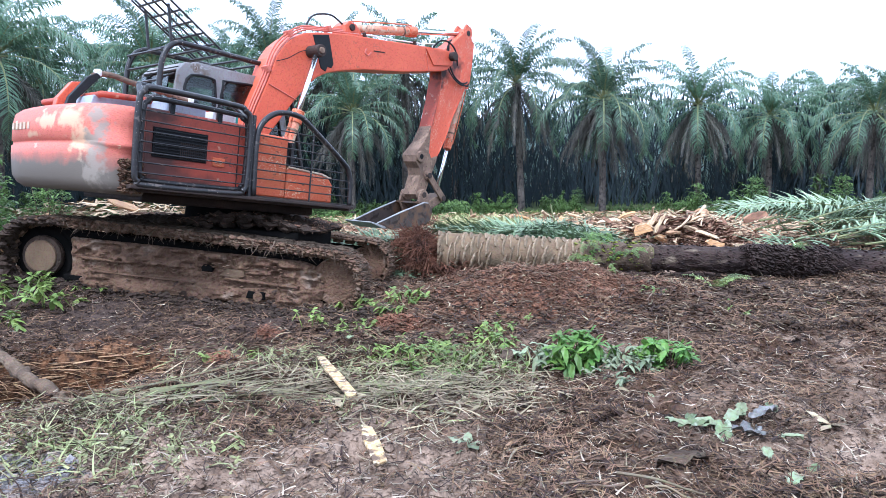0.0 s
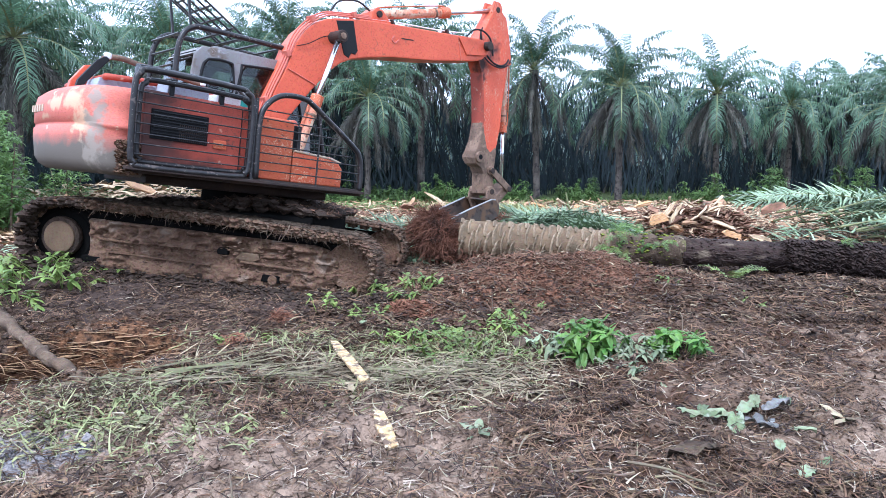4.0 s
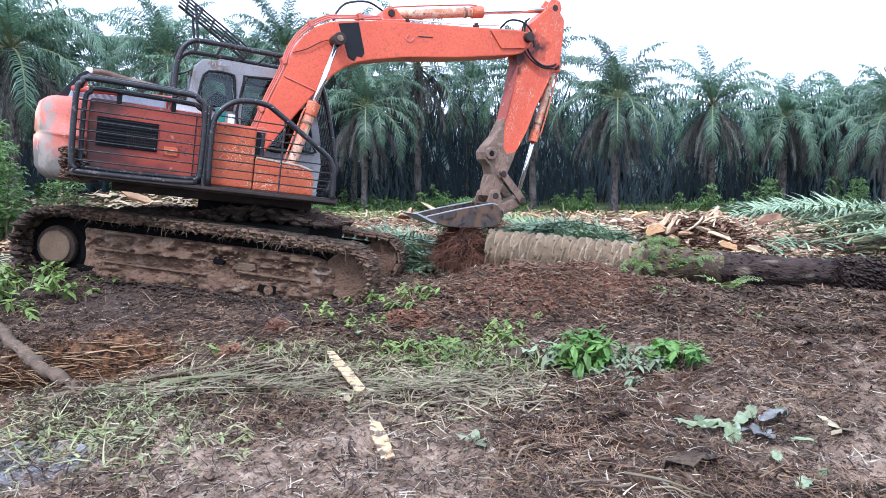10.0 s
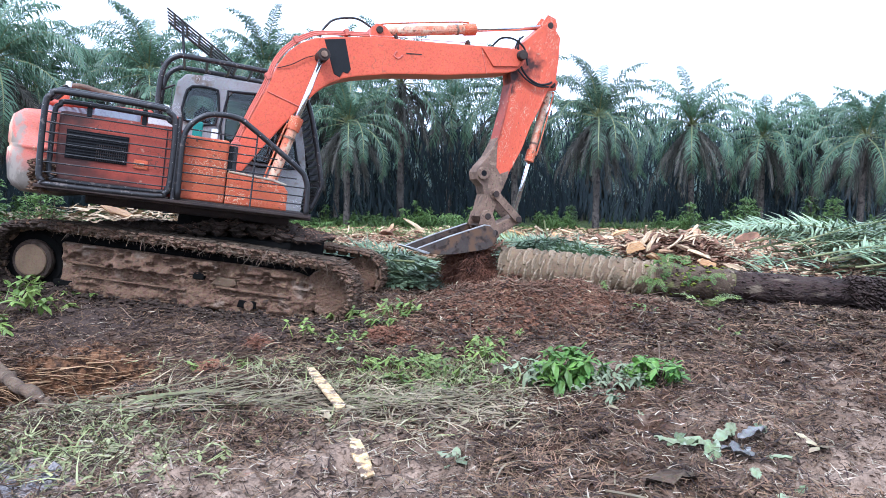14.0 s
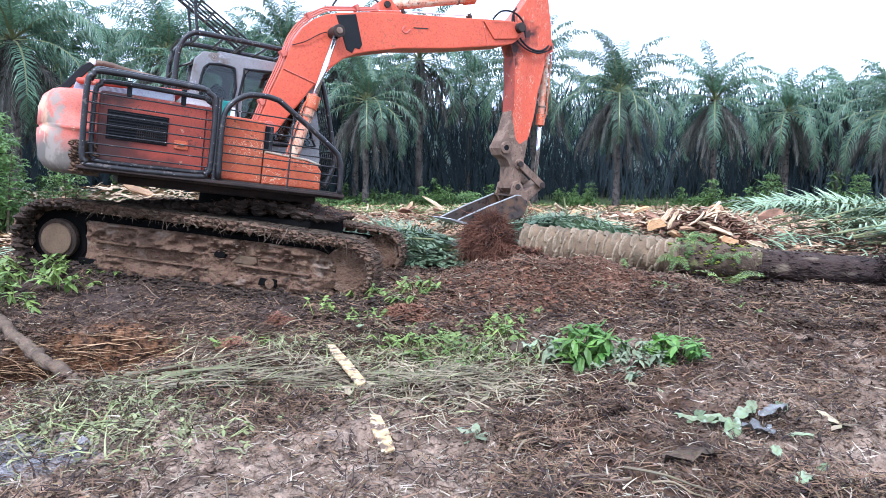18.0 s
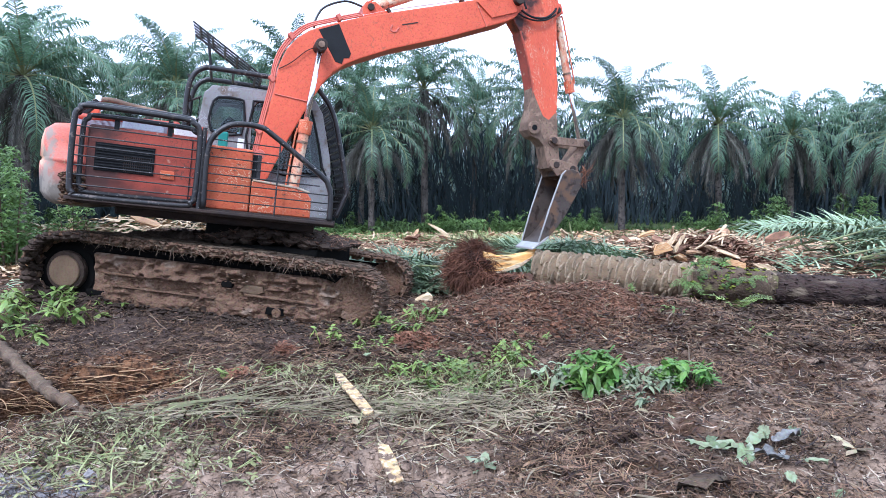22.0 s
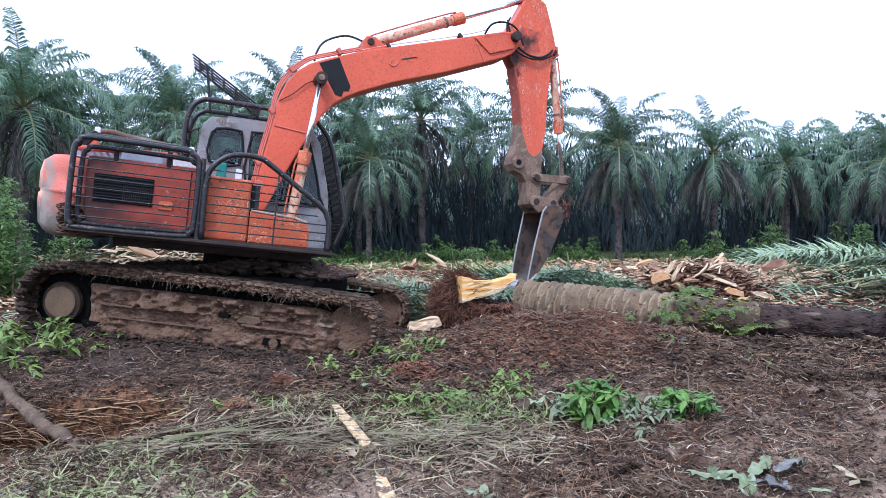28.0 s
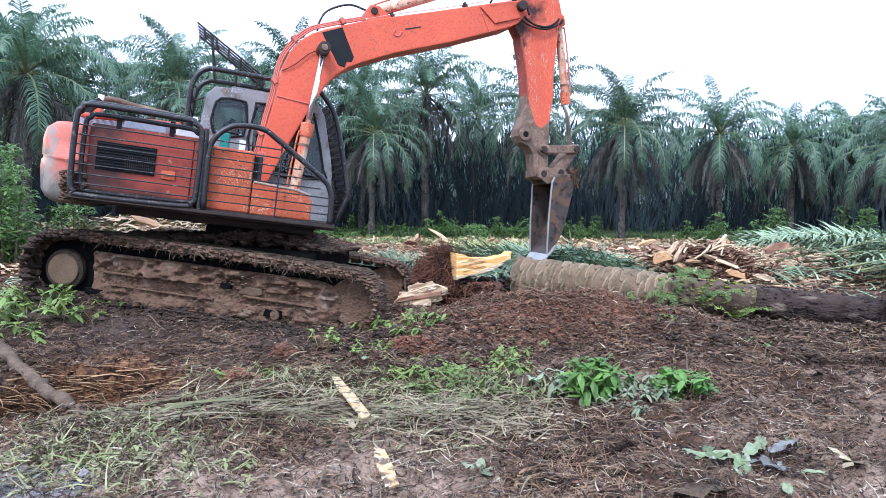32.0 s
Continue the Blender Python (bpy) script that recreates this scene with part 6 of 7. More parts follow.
CHUNK_ROWS = []
for seed, L, h, w, mat, rows in (
        (71, 0.50, 0.17, 0.2, M_palewood, [(0, 0.55, 10.93, 0.25, 0, 0, 0), (2.5, 0.55, 10.93, 0.25, 0, 0, 0), (9, 1.1, 10.5, 0.25, 0, 0, -10), (15.5, 1.85, 10.48, 0.22, 0, 0, -10), (24, 1.6, 10.42, 0.24, 0, 0, -10), (24.4, 0.5, 10.2, 0.60, 0, -30, 0), (24.8, -0.55, 9.78, 0.06, 0, -12, 8), (32, -0.57, 9.77, 0.05, 0, -14, 8)]),
        (75, 0.26, 0.15, 0.15, M_palewood, [(0, 0.50, 10.95, 0.28, 0, 0, 0), (2.5, 0.50, 10.95, 0.28, 0, 0, 0), (9, 1.15, 10.5, 0.28, 0, 0, -10), (15.5, 1.9, 10.48, 0.24, 0, 0, -10), (21, 1.6, 10.48, 0.26, 0, 0, -10), (21.4, 0.5, 10.2, 0.55, 0, 40, 0), (21.8, -0.50, 9.72, 0.02, 0, -8, 10), (32, -0.50, 9.72, 0.02, 0, -8, 10)]),
        (72, 0.22, 0.16, 0.14, M_palewood, [(0, 0.75, 10.95, 0.28, 0, 0, 0), (2.5, 0.75, 10.95, 0.28, 0, 0, 0), (9, 1.3, 10.45, 0.28, 0, 0, -10), (15.5, 2.05, 10.45, 0.24, 0, 0, -10), (24.5, 1.8, 10.38, 0.24, 0, 0, -10), (25.05, 1.8, 10.38, 0.24, 0, 0, -10), (25.3, 0.4, 9.9, 0.45, 0, 60, 0), (25.6, -0.90, 8.95, 0.05, 0, -75, 0), (32, -0.90, 8.95, 0.05, 0, -75, 0)]),
        (73, 0.44, 0.17, 0.2, M_palewood, [(0, 0.95, 10.95, 0.26, 0, 0, 0), (2.5, 0.95, 10.95, 0.26, 0, 0, 0), (9, 1.5, 10.42, 0.26, 0, 0, -16), (15.5, 2.2, 10.42, 0.24, 0, 0, -16), (28.2, 1.9, 10.24, 0.24, 0, 0, -25), (28.6, 0.5, 10.0, 0.60, 0, -40, -10), (29, -0.32, 9.85, 0.42, 0, -75, 0), (29.5, -0.56, 9.88, 0.24, 0, -15, 0), (32, -0.58, 9.88, 0.22, 0, -12, 0)]),
        (74, 0.80, 0.22, 0.10, M_palewood, [(0, 1.15, 10.95, 0.24, 0, 0, 0), (2.5, 1.15, 10.95, 0.24, 0, 0, 0), (9, 1.7, 10.40, 0.24, 0, 0, -16), (15.5, 2.4, 10.38, 0.22, 0, 0, -16), (30, 1.75, 10.20, 0.22, 0, 0, -27), (30.5, 0.9, 10.05, 0.40, 0, -30, -20), (31, 0.10, 10.0, 0.42, 0, -68, -10), (31.5, -0.40, 9.85, 0.24, 0, -40, 0), (32, -0.80, 9.75, 0.10, 0, -12, 0)])):
    ob = wood_chunk(seed, L, h, w, mat, "freshly split pale chunk of palm wood", None, "split wood chunks")
    CHUNK_ROWS.append((ob, rows))


# ---- plants and debris ----
def on_ground(x, y, dz=0.0):
    return Vector((x, y, gz(x, y) + dz))


def area_spot(x0, x1, y0, y1, dz=0.01, lift=0.03, mask=None):
    def f(r):
        for _ in range(30):
            x, y = r.uniform(x0, x1), r.uniform(y0, y1)
            if mask is None or mask(x, y) > r.random():
                break
        return x, y, gz(x, y) + dz + r.uniform(0, lift)
    return f


def stuff(name, data, mat, label, category):
    ob = part(name, data, mat)
    return tagged(ob, label, category, kind="stuff")


def cone_area(y0, y1, wide=0.78, dz=0.01, lift=0.03, bias=1.6, mask=None):
    """Spots in the wedge of ground before the eye, denser near it."""
    def f(r):
        for _ in range(30):
            y = y0 + (y1 - y0) * r.random() ** bias
            x = r.uniform(-wide, wide) * y
            if mask is None or mask(x, y) > r.random():
                break
        return x, y, gz(x, y) + dz + r.uniform(0, lift)
    return f


def straw_zone(x, y):
    return float(0.01 + bump2(x, y, -0.1, 4.95, 0.85, 0.55, -8) + 0.5 * bump2(x, y, -0.9, 5.1, 0.9, 0.3, 5) + 0.12 * bump2(x, y, -1.9, 4.2, 0.6, 0.5))


def off_pit(x, y):
    return float(1 - min(1, 1.5 * pit_shape(x, y)))


def litter_zone(x, y):
    return float((1 - 0.9 * pit_shape(x, y)) * (0.10 + 1.5 * vnoise(x, y, 0.5, 3) ** 2.5) * (1 - 0.8 * bump2(x, y, -0.95, 3.3, 0.9, 0.6) - 0.9 * bump2(x, y, 2.75, 3.6, 0.95, 0.9)))


stuff("soil_clods", lumps(24000, cone_area(2.4, 9.5, 0.75, -0.012, 0.015, 1.4), 0.02, 81, 0.6), M_soil, "small clods of brown soil", "soil")
stuff("rotten_litter", blades(84000, cone_area(2.4, 10.4, 0.75, 0.004, 0.03, 1.25, litter_zone), 82, (0.03, 0.17), 0.0045, 0.5, 0.35), material("rotten_brown_litter", (0.223, 0.136, 0.082), (0.080, 0.047, 0.028), 0.9, 0, 2, 30, 0, rnd=1.0), "shreds of rotten leaf and root", "litter")
# black shreds, their number raised to stand for shadows between the litter too
stuff("dark_litter", blades(34000, cone_area(2.4, 10.2, 0.75, 0.004, 0.03, 1.3, litter_zone), 880, (0.03, 0.15), 0.0055, 0.6, 0.4), M_darkfibre, "black rotten shreds of leaf", "litter")
stuff("big_clods", lumps(4600, cone_area(2.6, 9.5, 0.75, -0.02, 0.015, 1.1), 0.036, 881, 0.8), M_soil, "uneven clods of brown soil", "soil")
stuff("pale_litter", blades(11000, cone_area(2.4, 10.0, 0.75, 0.006, 0.03, 1.3), 83, (0.015, 0.12), 0.0038, 0.4, 0.25), material("pale_dry_shreds", (0.37, 0.30, 0.22), (0.22, 0.17, 0.12), 0.85, 0, 2, 30, 0, rnd=0.5), "pale shreds of dry leaf", "litter")
stuff("dry_stalks", blades(2500, area_spot(-2.6, 1.3, 3.4, 6.3, 0.0, 0.05, straw_zone), 84, (0.08, 0.36), 0.006, 0.28, 0.55, None, 4), M_straw, "flattened dry grass stalks", "straw")
stuff("long_stalks", blades(80, area_spot(-2.8, 0.6, 4.3, 5.9, 0.02, 0.06, lambda x, y: off_pit(x, y) * float(bump2(x, y, -1.15, 4.82, 1.25, 0.28, 10))), 85, (0.4, 1.0), 0.011, 0.10, 0.25, (0.28, 0.38), 5), material("half_green_stalks", (0.145, 0.135, 0.068), (0.175, 0.130, 0.085), 0.75, 0, 2, 30, 0, rnd=0.4), "long bent half-green stalks", "straw")
stuff("trampled_grass", blades(4000, area_spot(-3.0, 0.8, 3.0, 6.6, 0.0, 0.03, lambda x, y: off_pit(x, y) * float(bump2(x, y, -1.95, 3.75, 0.55, 0.5) + 0.7 * bump2(x, y, -0.5, 5.8, 1.5, 0.45) + 0.5 * bump2(x, y, -1.9, 4.5, 0.9, 0.3) + 0.35 * bump2(x, y, -0.1, 4.9, 0.8, 0.5) + 0.6 * bump2(x, y, 0.35, 5.6, 0.5, 0.4))), 86, (0.05, 0.22), 0.007, 0.8, 0.8), M_grass, "trampled green grass", "grass")
stuff("mound_fibre", blades(14000, area_spot(-0.6, 3.0, 7.2, 10.1, 0.0, 0.03, lambda x, y: float(bump2(x, y, 1.3, 8.7, 1.5, 1.1, -12) + 0.7 * bump2(x, y, 0.0, 7.5, 0.5, 0.4))), 87, (0.04, 0.18), 0.0065, 0.5, 0.9), material("reddish_mound_fibre", (0.235, 0.120, 0.072), (0.105, 0.058, 0.038), 0.9, 0, 2, 30, 0, rnd=0.5), "reddish brown root fibre", "fibre")
stuff("mound_clods", lumps(2600, area_spot(-0.6, 3.0, 7.2, 10.0, -0.01, 0.03, lambda x, y: float(bump2(x, y, 1.3, 8.7, 1.4, 1.0, -12))), 0.024, 88, 0.8), material("reddish_clods", (0.105, 0.063, 0.042), (0.165, 0.092, 0.058), 0.95, 0, 4, 40, 0.6, 0.02, rnd=0.5), "reddish brown clods", "soil")
M_pitroot = material("orange_pit_roots", (0.52, 0.33, 0.18), (0.24, 0.13, 0.065), 0.9, 0, 2, 30, 0, rnd=0.6)
stuff("pit_roots", blades(2000, area_spot(-3.85, -2.0, 4.6, 6.2, -0.01, 0.03, lambda x, y: float(pit_shape(x, y))), 89, (0.10, 0.40), 0.0065, 0.15, 0.8, (0.0, 0.35), 5), M_pitroot, "fine orange-brown roots in the pit", "roots")
stuff("pit_roots", blades(520, area_spot(-3.75, -2.1, 5.35, 6.25, -0.01, 0.07, lambda x, y: float(0.05 < pit_shape(x, y) < 0.999)), 189, (0.18, 0.55), 0.0065, 0.1, 0.7, (0.05, 0.3), 6), M_pitroot, "torn roots hanging from the pit's wall", "roots")

stuff("reed_bundle", blades(100, area_spot(-3.1, -0.7, 4.0, 5.5, 0.0, 0.04, lambda x, y: float(bump2(x, y, -1.9, 4.56, 1.15, 0.26, 15))), 190, (0.3, 0.9), 0.009, 0.05, 0.3, (0.26, 0.3), 5), material("grey_brown_reeds", (0.200, 0.165, 0.105), (0.085, 0.066, 0.044), 0.8, 0, 2, 30, 0, rnd=0.6), "bundle of grey-brown reeds along the pit", "reeds")
stuff("reed_bundle", blades(26, area_spot(-2.05, -1.75, 4.95, 5.25, 0.0, 0.04), 191, (0.14, 0.3), 0.008, 0.3, 0.15, (1.3, 0.5), 4), M_straw, "fan of pale dry reeds beside the pit", "reeds")

stuff("mud_bank", lumps(2400, lambda q: (lambda u, v: (-5.1 + 4.5 * u, 8.28 - 0.92 * u - v, gz(-5.1 + 4.5 * u, 8.28 - 0.92 * u - v) + 0.10 * (1 - v / 0.4) * q.random()))(q.random(), 0.4 * q.random()), 0.028, 890, 0.7), M_mud_dark, "dark churned mud along the track", "mud")

def off_mound(x, y):
    return float(1 - 0.95 * min(1, 1.3 * bump2(x, y, 1.3, 8.6, 1.6, 1.1, -12)))


stuff("mid_litter", blades(20000, area_spot(-1.5, 8.0, 6.3, 10.9, 0.0, 0.05, off_mound), 891, (0.05, 0.2), 0.011, 0.5, 0.8), material("brown_shredded_litter", (0.208, 0.124, 0.072), (0.057, 0.035, 0.023), 0.9, 0, 2, 30, 0, rnd=1.0), "shredded brown palm fibre on the soil", "litter")
stuff("mid_litter", blades(7000, area_spot(-1.5, 8.0, 6.3, 10.9, 0.0, 0.05, off_mound), 892, (0.05, 0.18), 0.012, 0.5, 0.8), M_darkfibre, "black shredded palm fibre on the soil", "litter")
stuff("mid_litter", blades(2600, area_spot(-1.5, 8.0, 6.3, 10.9, 0.01, 0.05), 893, (0.04, 0.16), 0.009, 0.5, 0.8), M_straw, "pale shreds of dry leaf on the soil", "litter")
stuff("mid_clods", lumps(5000, area_spot(-5.0, 8.0, 5.8, 10.8, -0.02, 0.03), 0.045, 894, 0.7), M_soil, "rough clods of dark soil", "soil")

# one thick root along the pit's rim
big_root = thing("thick_root", "thick curved brown root at the pit's rim", "root")
part("root_bark", tube(smooth_line([(-4.5, 6.7, 0.12), (-4.04, 6.22, 0.10), (-3.62, 5.78, 0.05), (-3.27, 5.42, 0.03), (-2.95, 5.08, 0.02), (-2.70, 4.84, 0.03), (-2.45, 4.66, -0.03)], 9), 0.052, 10, taper=(1.2, 0.7)), M_rootbark, big_root, "", True)
for v in big_root.children[0].data.vertices:
    v.co += Vector((float(vnoise(v.co.y * 3, v.co.z * 9, 0.3, 2)) - 0.5, float(vnoise(v.co.x * 3, v.co.z * 9, 0.3, 3)) - 0.5, float(vnoise(v.co.x * 4, v.co.y * 4, 0.3, 4)) - 0.5)) * 0.05

# the split lath lying in the straw
lath = thing("split_lath", "long yellow split lath lying in dry stalks", "wood")
for a, b2 in (((-0.95, 5.74), (-0.53, 4.54)), ((-0.41, 4.03), (-0.29, 3.64))):
    p, q = on_ground(*a, 0.075), on_ground(*b2, 0.06)
    d = (q - p)
    bm = prism([(0, -0.026), (d.length * 0.3, -0.046), (d.length * 0.7, -0.040), (d.length, -0.038), (d.length * 0.96, 0.012), (d.length * 0.93, 0.04), (d.length * 0.5, 0.046), (0.03, 0.034)], 0, 0.018, 0.003, 1)
    bmesh.ops.rotate(bm, verts=bm.verts, cent=(0, 0, 0), matrix=Matrix.Rotation(radians(-90), 3, "X"))
    o = part("lath_piece", bm, M_lath, lath)
    o.matrix_local = Matrix.Translation(p) @ d.to_track_quat("X", "Z").to_matrix().to_4x4()


def leaf_cluster(n, spread, height, leaf, seed, curl=0.4, wild=0.0):
    """Leafy sprigs: oval folded leaves round short stems, leaves and stems apart."""
    r = random.Random(seed)
    V, F, SV, SF = [], [], [], []
    for _ in range(n):
        a, q = r.uniform(0, 6.28), spread * math.sqrt(r.random())
        base = Vector((q * math.cos(a) * 0.6, q * math.sin(a) * 0.6, 0))
        top = Vector((q * math.cos(a), q * math.sin(a), height * r.uniform(0.45 - 0.25 * wild, 1.0) * (1 - 0.45 * (1 - 0.7 * wild) * q / spread)))
        k = len(SV)
        for p in (base, top):
            SV += [(p.x - 0.004, p.y, p.z), (p.x + 0.004, p.y, p.z), (p.x, p.y + 0.005, p.z)]
        SF += [(k, k + 1, k + 4, k + 3), (k + 1, k + 2, k + 5, k + 4), (k + 2, k, k + 3, k + 5)]
        for j in range(r.randint(4, 6)):
            h = j * 1.257 + r.uniform(-0.4, 0.4)
            e = r.uniform(-0.2 - 0.9 * wild, 0.55 + 0.5 * wild)
            d = Vector((math.cos(h) * math.cos(e), math.sin(h) * math.cos(e), math.sin(e)))
            s = Vector((-math.sin(h), math.cos(h), 0))
            L = leaf * r.uniform(0.7, 1.25)
            w = L * 0.24
            up = d.cross(s) * -1
            drop = Vector((0, 0, -L * curl * r.uniform(0.3, 1)))
            k = len(V)
            pts = [top, top + d * L * 0.35 + s * w + up * w * 0.3, top + d * L * 0.35, top + d * L * 0.35 - s * w + up * w * 0.3, top + d * L * 0.7 + s * w * 0.75 + drop * 0.4, top + d * L * 0.7 + drop * 0.45, top + d * L * 0.7 - s * w * 0.75 + drop * 0.4, top + d * L + drop]
            V += [tuple(p) for p in pts]
            F += [(k, k + 2, k + 1), (k, k + 3, k + 2), (k + 1, k + 2, k + 5, k + 4), (k + 2, k + 3, k + 6, k + 5), (k + 4, k + 5, k + 7), (k + 5, k + 6, k + 7)]
    return (V, [], F), (SV, [], SF)


def plant(name, label, x, y, n, spread, height, leaf, seed, mat=None, curl=0.4, group="", wild=0.0):
    ob = thing(name, label, "plant", Matrix.Translation(on_ground(x, y, -0.01)), group)
    lv, st = leaf_cluster(n, spread, height, leaf, seed, curl, wild)
    k = len(lv[0])
    part("foliage", (lv[0] + st[0], [], lv[2] + [tuple(k + i for i in f) for f in st[2]]), mat or M_green, ob)
    return ob


plant("broadleaf_plant", "bright green broad-leaved plant half trodden into mud", 1.17, 5.34, 46, 0.26, 0.32, 0.115, 301, M_broad, 0.6, "", 1.0)
plant("broadleaf_plant", "bright green leafy seedling on bare soil", 1.80, 5.32, 34, 0.22, 0.26, 0.105, 302, M_broad, 0.6, "", 1.0)
plant("wilted_plant", "wilted pale grey-green leaves lying on soil", 0.88, 5.58, 22, 0.20, 0.20, 0.085, 303, M_greyleaf, 0.8, "", 1.0)
plant("wilted_plant", "wilted pale grey-green leaves lying on soil", 1.35, 5.12, 30, 0.32, 0.06, 0.065, 304, M_greyleaf, 0.7, "", 0.8)
plant("wilted_plant", "wilted pale grey-green leaves lying on soil", 1.52, 5.30, 26, 0.24, 0.12, 0.07, 305, M_greyleaf, 0.7, "", 1.0)
for i, (x, y, n, s, h, l) in enumerate(((-0.3, 6.1, 26, 0.42, 0.14, 0.08), (0.15, 6.0, 24, 0.36, 0.13, 0.08), (0.55, 6.35, 18, 0.3, 0.14, 0.09), (-0.75, 6.7, 16, 0.3, 0.12, 0.08), (-4.55, 8.0, 30, 0.5, 0.22, 0.13), (-4.0, 8.05, 16, 0.35, 0.16, 0.11), (-5.1, 7.9, 20, 0.4, 0.2, 0.12),
                                      (-4.0, 6.65, 5, 0.12, 0.25, 0.13), (-1.55, 6.1, 10, 0.2, 0.16, 0.09), (-1.2, 6.75, 7, 0.14, 0.22, 0.10), (-0.55, 7.35, 16, 0.32, 0.12, 0.09), (2.28, 8.75, 3, 0.06, 0.24, 0.10), (2.55, 7.9, 8, 0.2, 0.08, 0.07), (3.1, 7.2, 12, 0.3, 0.06, 0.06),
                                      (3.6, 8.2, 10, 0.3, 0.06, 0.06), (0.85, 6.9, 12, 0.25, 0.10, 0.08), (-1.9, 3.9, 26, 0.4, 0.08, 0.06), (-1.3, 3.6, 22, 0.35, 0.07, 0.06), (-2.2, 4.3, 16, 0.3, 0.08, 0.06), (-0.85, 4.1, 8, 0.15, 0.12, 0.05), (4.4, 7.6, 8, 0.25, 0.05, 0.06), (-1.75, 5.6, 12, 0.25, 0.12, 0.08), (4.0, 9.0, 14, 0.3, 0.10, 0.07), (-4.55, 7.35, 30, 0.42, 0.34, 0.16), (-4.05, 7.3, 20, 0.32, 0.26, 0.15), (-4.25, 6.8, 14, 0.25, 0.22, 0.14), (-4.9, 7.0, 18, 0.35, 0.3, 0.15), (0.15, 5.55, 16, 0.35, 0.16, 0.09), (0.6, 5.75, 14, 0.28, 0.16, 0.09), (-0.2, 5.75, 16, 0.35, 0.15, 0.09), (0.35, 6.6, 14, 0.3, 0.15, 0.09), (2.5, 8.9, 12, 0.3, 0.1, 0.08), (-0.3, 7.6, 14, 0.3, 0.2, 0.12), (-0.9, 7.7, 10, 0.22, 0.2, 0.12))):
    plant("weed", "small green weed on torn soil", x, y, max(1, int(n * (0.5 if x < -3.9 else 0.9))), s, h, l * 0.8, 320 + i, M_grass if y < 4.6 else M_green, 0.5, "weeds", 0.8)
# heap of large wilted leaves
M_deadleaf = material("blackened_wet_leaf", (0.15, 0.14, 0.128), (0.055, 0.050, 0.046), 0.4, 0, 9, 60, 0.4, rnd=0.4, spec=0.3, blotch=(0.24, 0.235, 0.22), blotch_at=(0.58, 0.66), blotch_scale=12)
M_wiltgreen = material("limp_green_leaf", (0.155, 0.185, 0.095), (0.075, 0.095, 0.05), 0.6, 0, 9, 60, 0.2, rnd=0.5, blotch=(0.26, 0.28, 0.20), blotch_at=(0.55, 0.66), blotch_scale=14)
def crumpled_leaf(x, y, L, W, turn, seed, mat, label, dz=0.03):
    """One broad wilted leaf: lobed outline, folded along its rib, crumpled."""
    r = random.Random(seed)
    ob = thing("wilted_leaf", label, "leaf", Matrix.Translation(on_ground(x, y, dz)) @ Euler((r.uniform(-0.25, 0.25), r.uniform(-0.25, 0.25), turn)).to_matrix().to_4x4(), "wilted leaf heap")
    vs, fs, NU, NV = [], [], 10, 6
    for i in range(NU + 1):
        u = i / NU
        half = W * 0.5 * math.sin(math.pi * min(0.97, 0.08 + 0.9 * u)) ** 0.7 * r.uniform(0.72, 1.12)
        for j in range(NV + 1):
            v = -1 + 2 * j / NV
            z = 0.25 * W * abs(v) * (0.4 + u) + 0.11 * L * (float(vnoise(7 * u + seed, 3 * v, 0.9, 1)) - 0.5) * 2 - 0.18 * L * (u - 0.4) ** 2 - 0.12 * W * v * v
            vs.append(((u - 0.5) * L + 0.04 * L * r.uniform(-1, 1) * abs(v), half * v, z))
    for i in range(NU):
        for j in range(NV):
            a = i * (NV + 1) + j
            fs.append((a, a + 1, a + NV + 2, a + NV + 1))
    part("leaf_blade", (vs, [], fs), mat, ob, "", True)


r = random.Random(400)
for i, (x, y, L, W, k) in enumerate(((2.28, 3.95, 0.26, 0.17, 0), (1.97, 3.70, 0.17, 0.12, 0), (1.68, 3.10, 0.20, 0.12, 0), (1.60, 3.98, 0.24, 0.13, 0), (1.78, 3.98, 0.26, 0.13, 0), (1.50, 3.88, 0.22, 0.08, 1), (1.66, 3.84, 0.26, 0.16, 1), (1.80, 3.82, 0.28, 0.17, 2), (1.92, 3.92, 0.22, 0.15, 2), (2.02, 4.02, 0.20, 0.11, 1), (1.74, 3.70, 0.22, 0.12, 2), (1.38, 3.80, 0.20, 0.07, 0), (1.86, 4.06, 0.18, 0.10, 0), (1.72, 3.45, 0.15, 0.08, 0), (1.55, 4.05, 0.18, 0.07, 1), (1.88, 3.30, 0.12, 0.08, 1), (-0.62, 4.42, 0.15, 0.07, 3), (-0.50, 4.72, 0.12, 0.07, 3), (0.28, 4.5, 0.12, 0.06, 3), (-1.28, 5.9, 0.15, 0.09, 0), (0.95, 4.3, 0.10, 0.06, 3), (1.30, 4.62, 0.10, 0.05, 3), (-0.75, 6.2, 0.14, 0.08, 0))):
    crumpled_leaf(x, y, L * 0.8, W * 0.72, r.uniform(-1.4, 1.4), 410 + i, (M_greyleaf, M_wiltgreen, M_deadleaf, M_straw)[k], ("wilted grey-green leaf on the mud", "limp dull green leaf on the mud", "blackened wet leaf on the mud", "dry pale leaf on the soil")[k], 0.035 + 0.02 * (i % 3))
for i, (x, y) in enumerate(((-0.62, 4.42), (-0.5, 5.1), (0.7, 4.5), (1.5, 4.6), (-1.4, 4.8), (0.2, 3.9), (2.3, 3.9), (1.7, 3.35), (0.55, 3.3))):
    plant("fallen_leaf", "single fallen leaf on the soil", x, y, 1, 0.02, 0.03, 0.13, 440 + i, M_greyleaf if i % 2 else M_straw, 0.3, "fallen leaves")


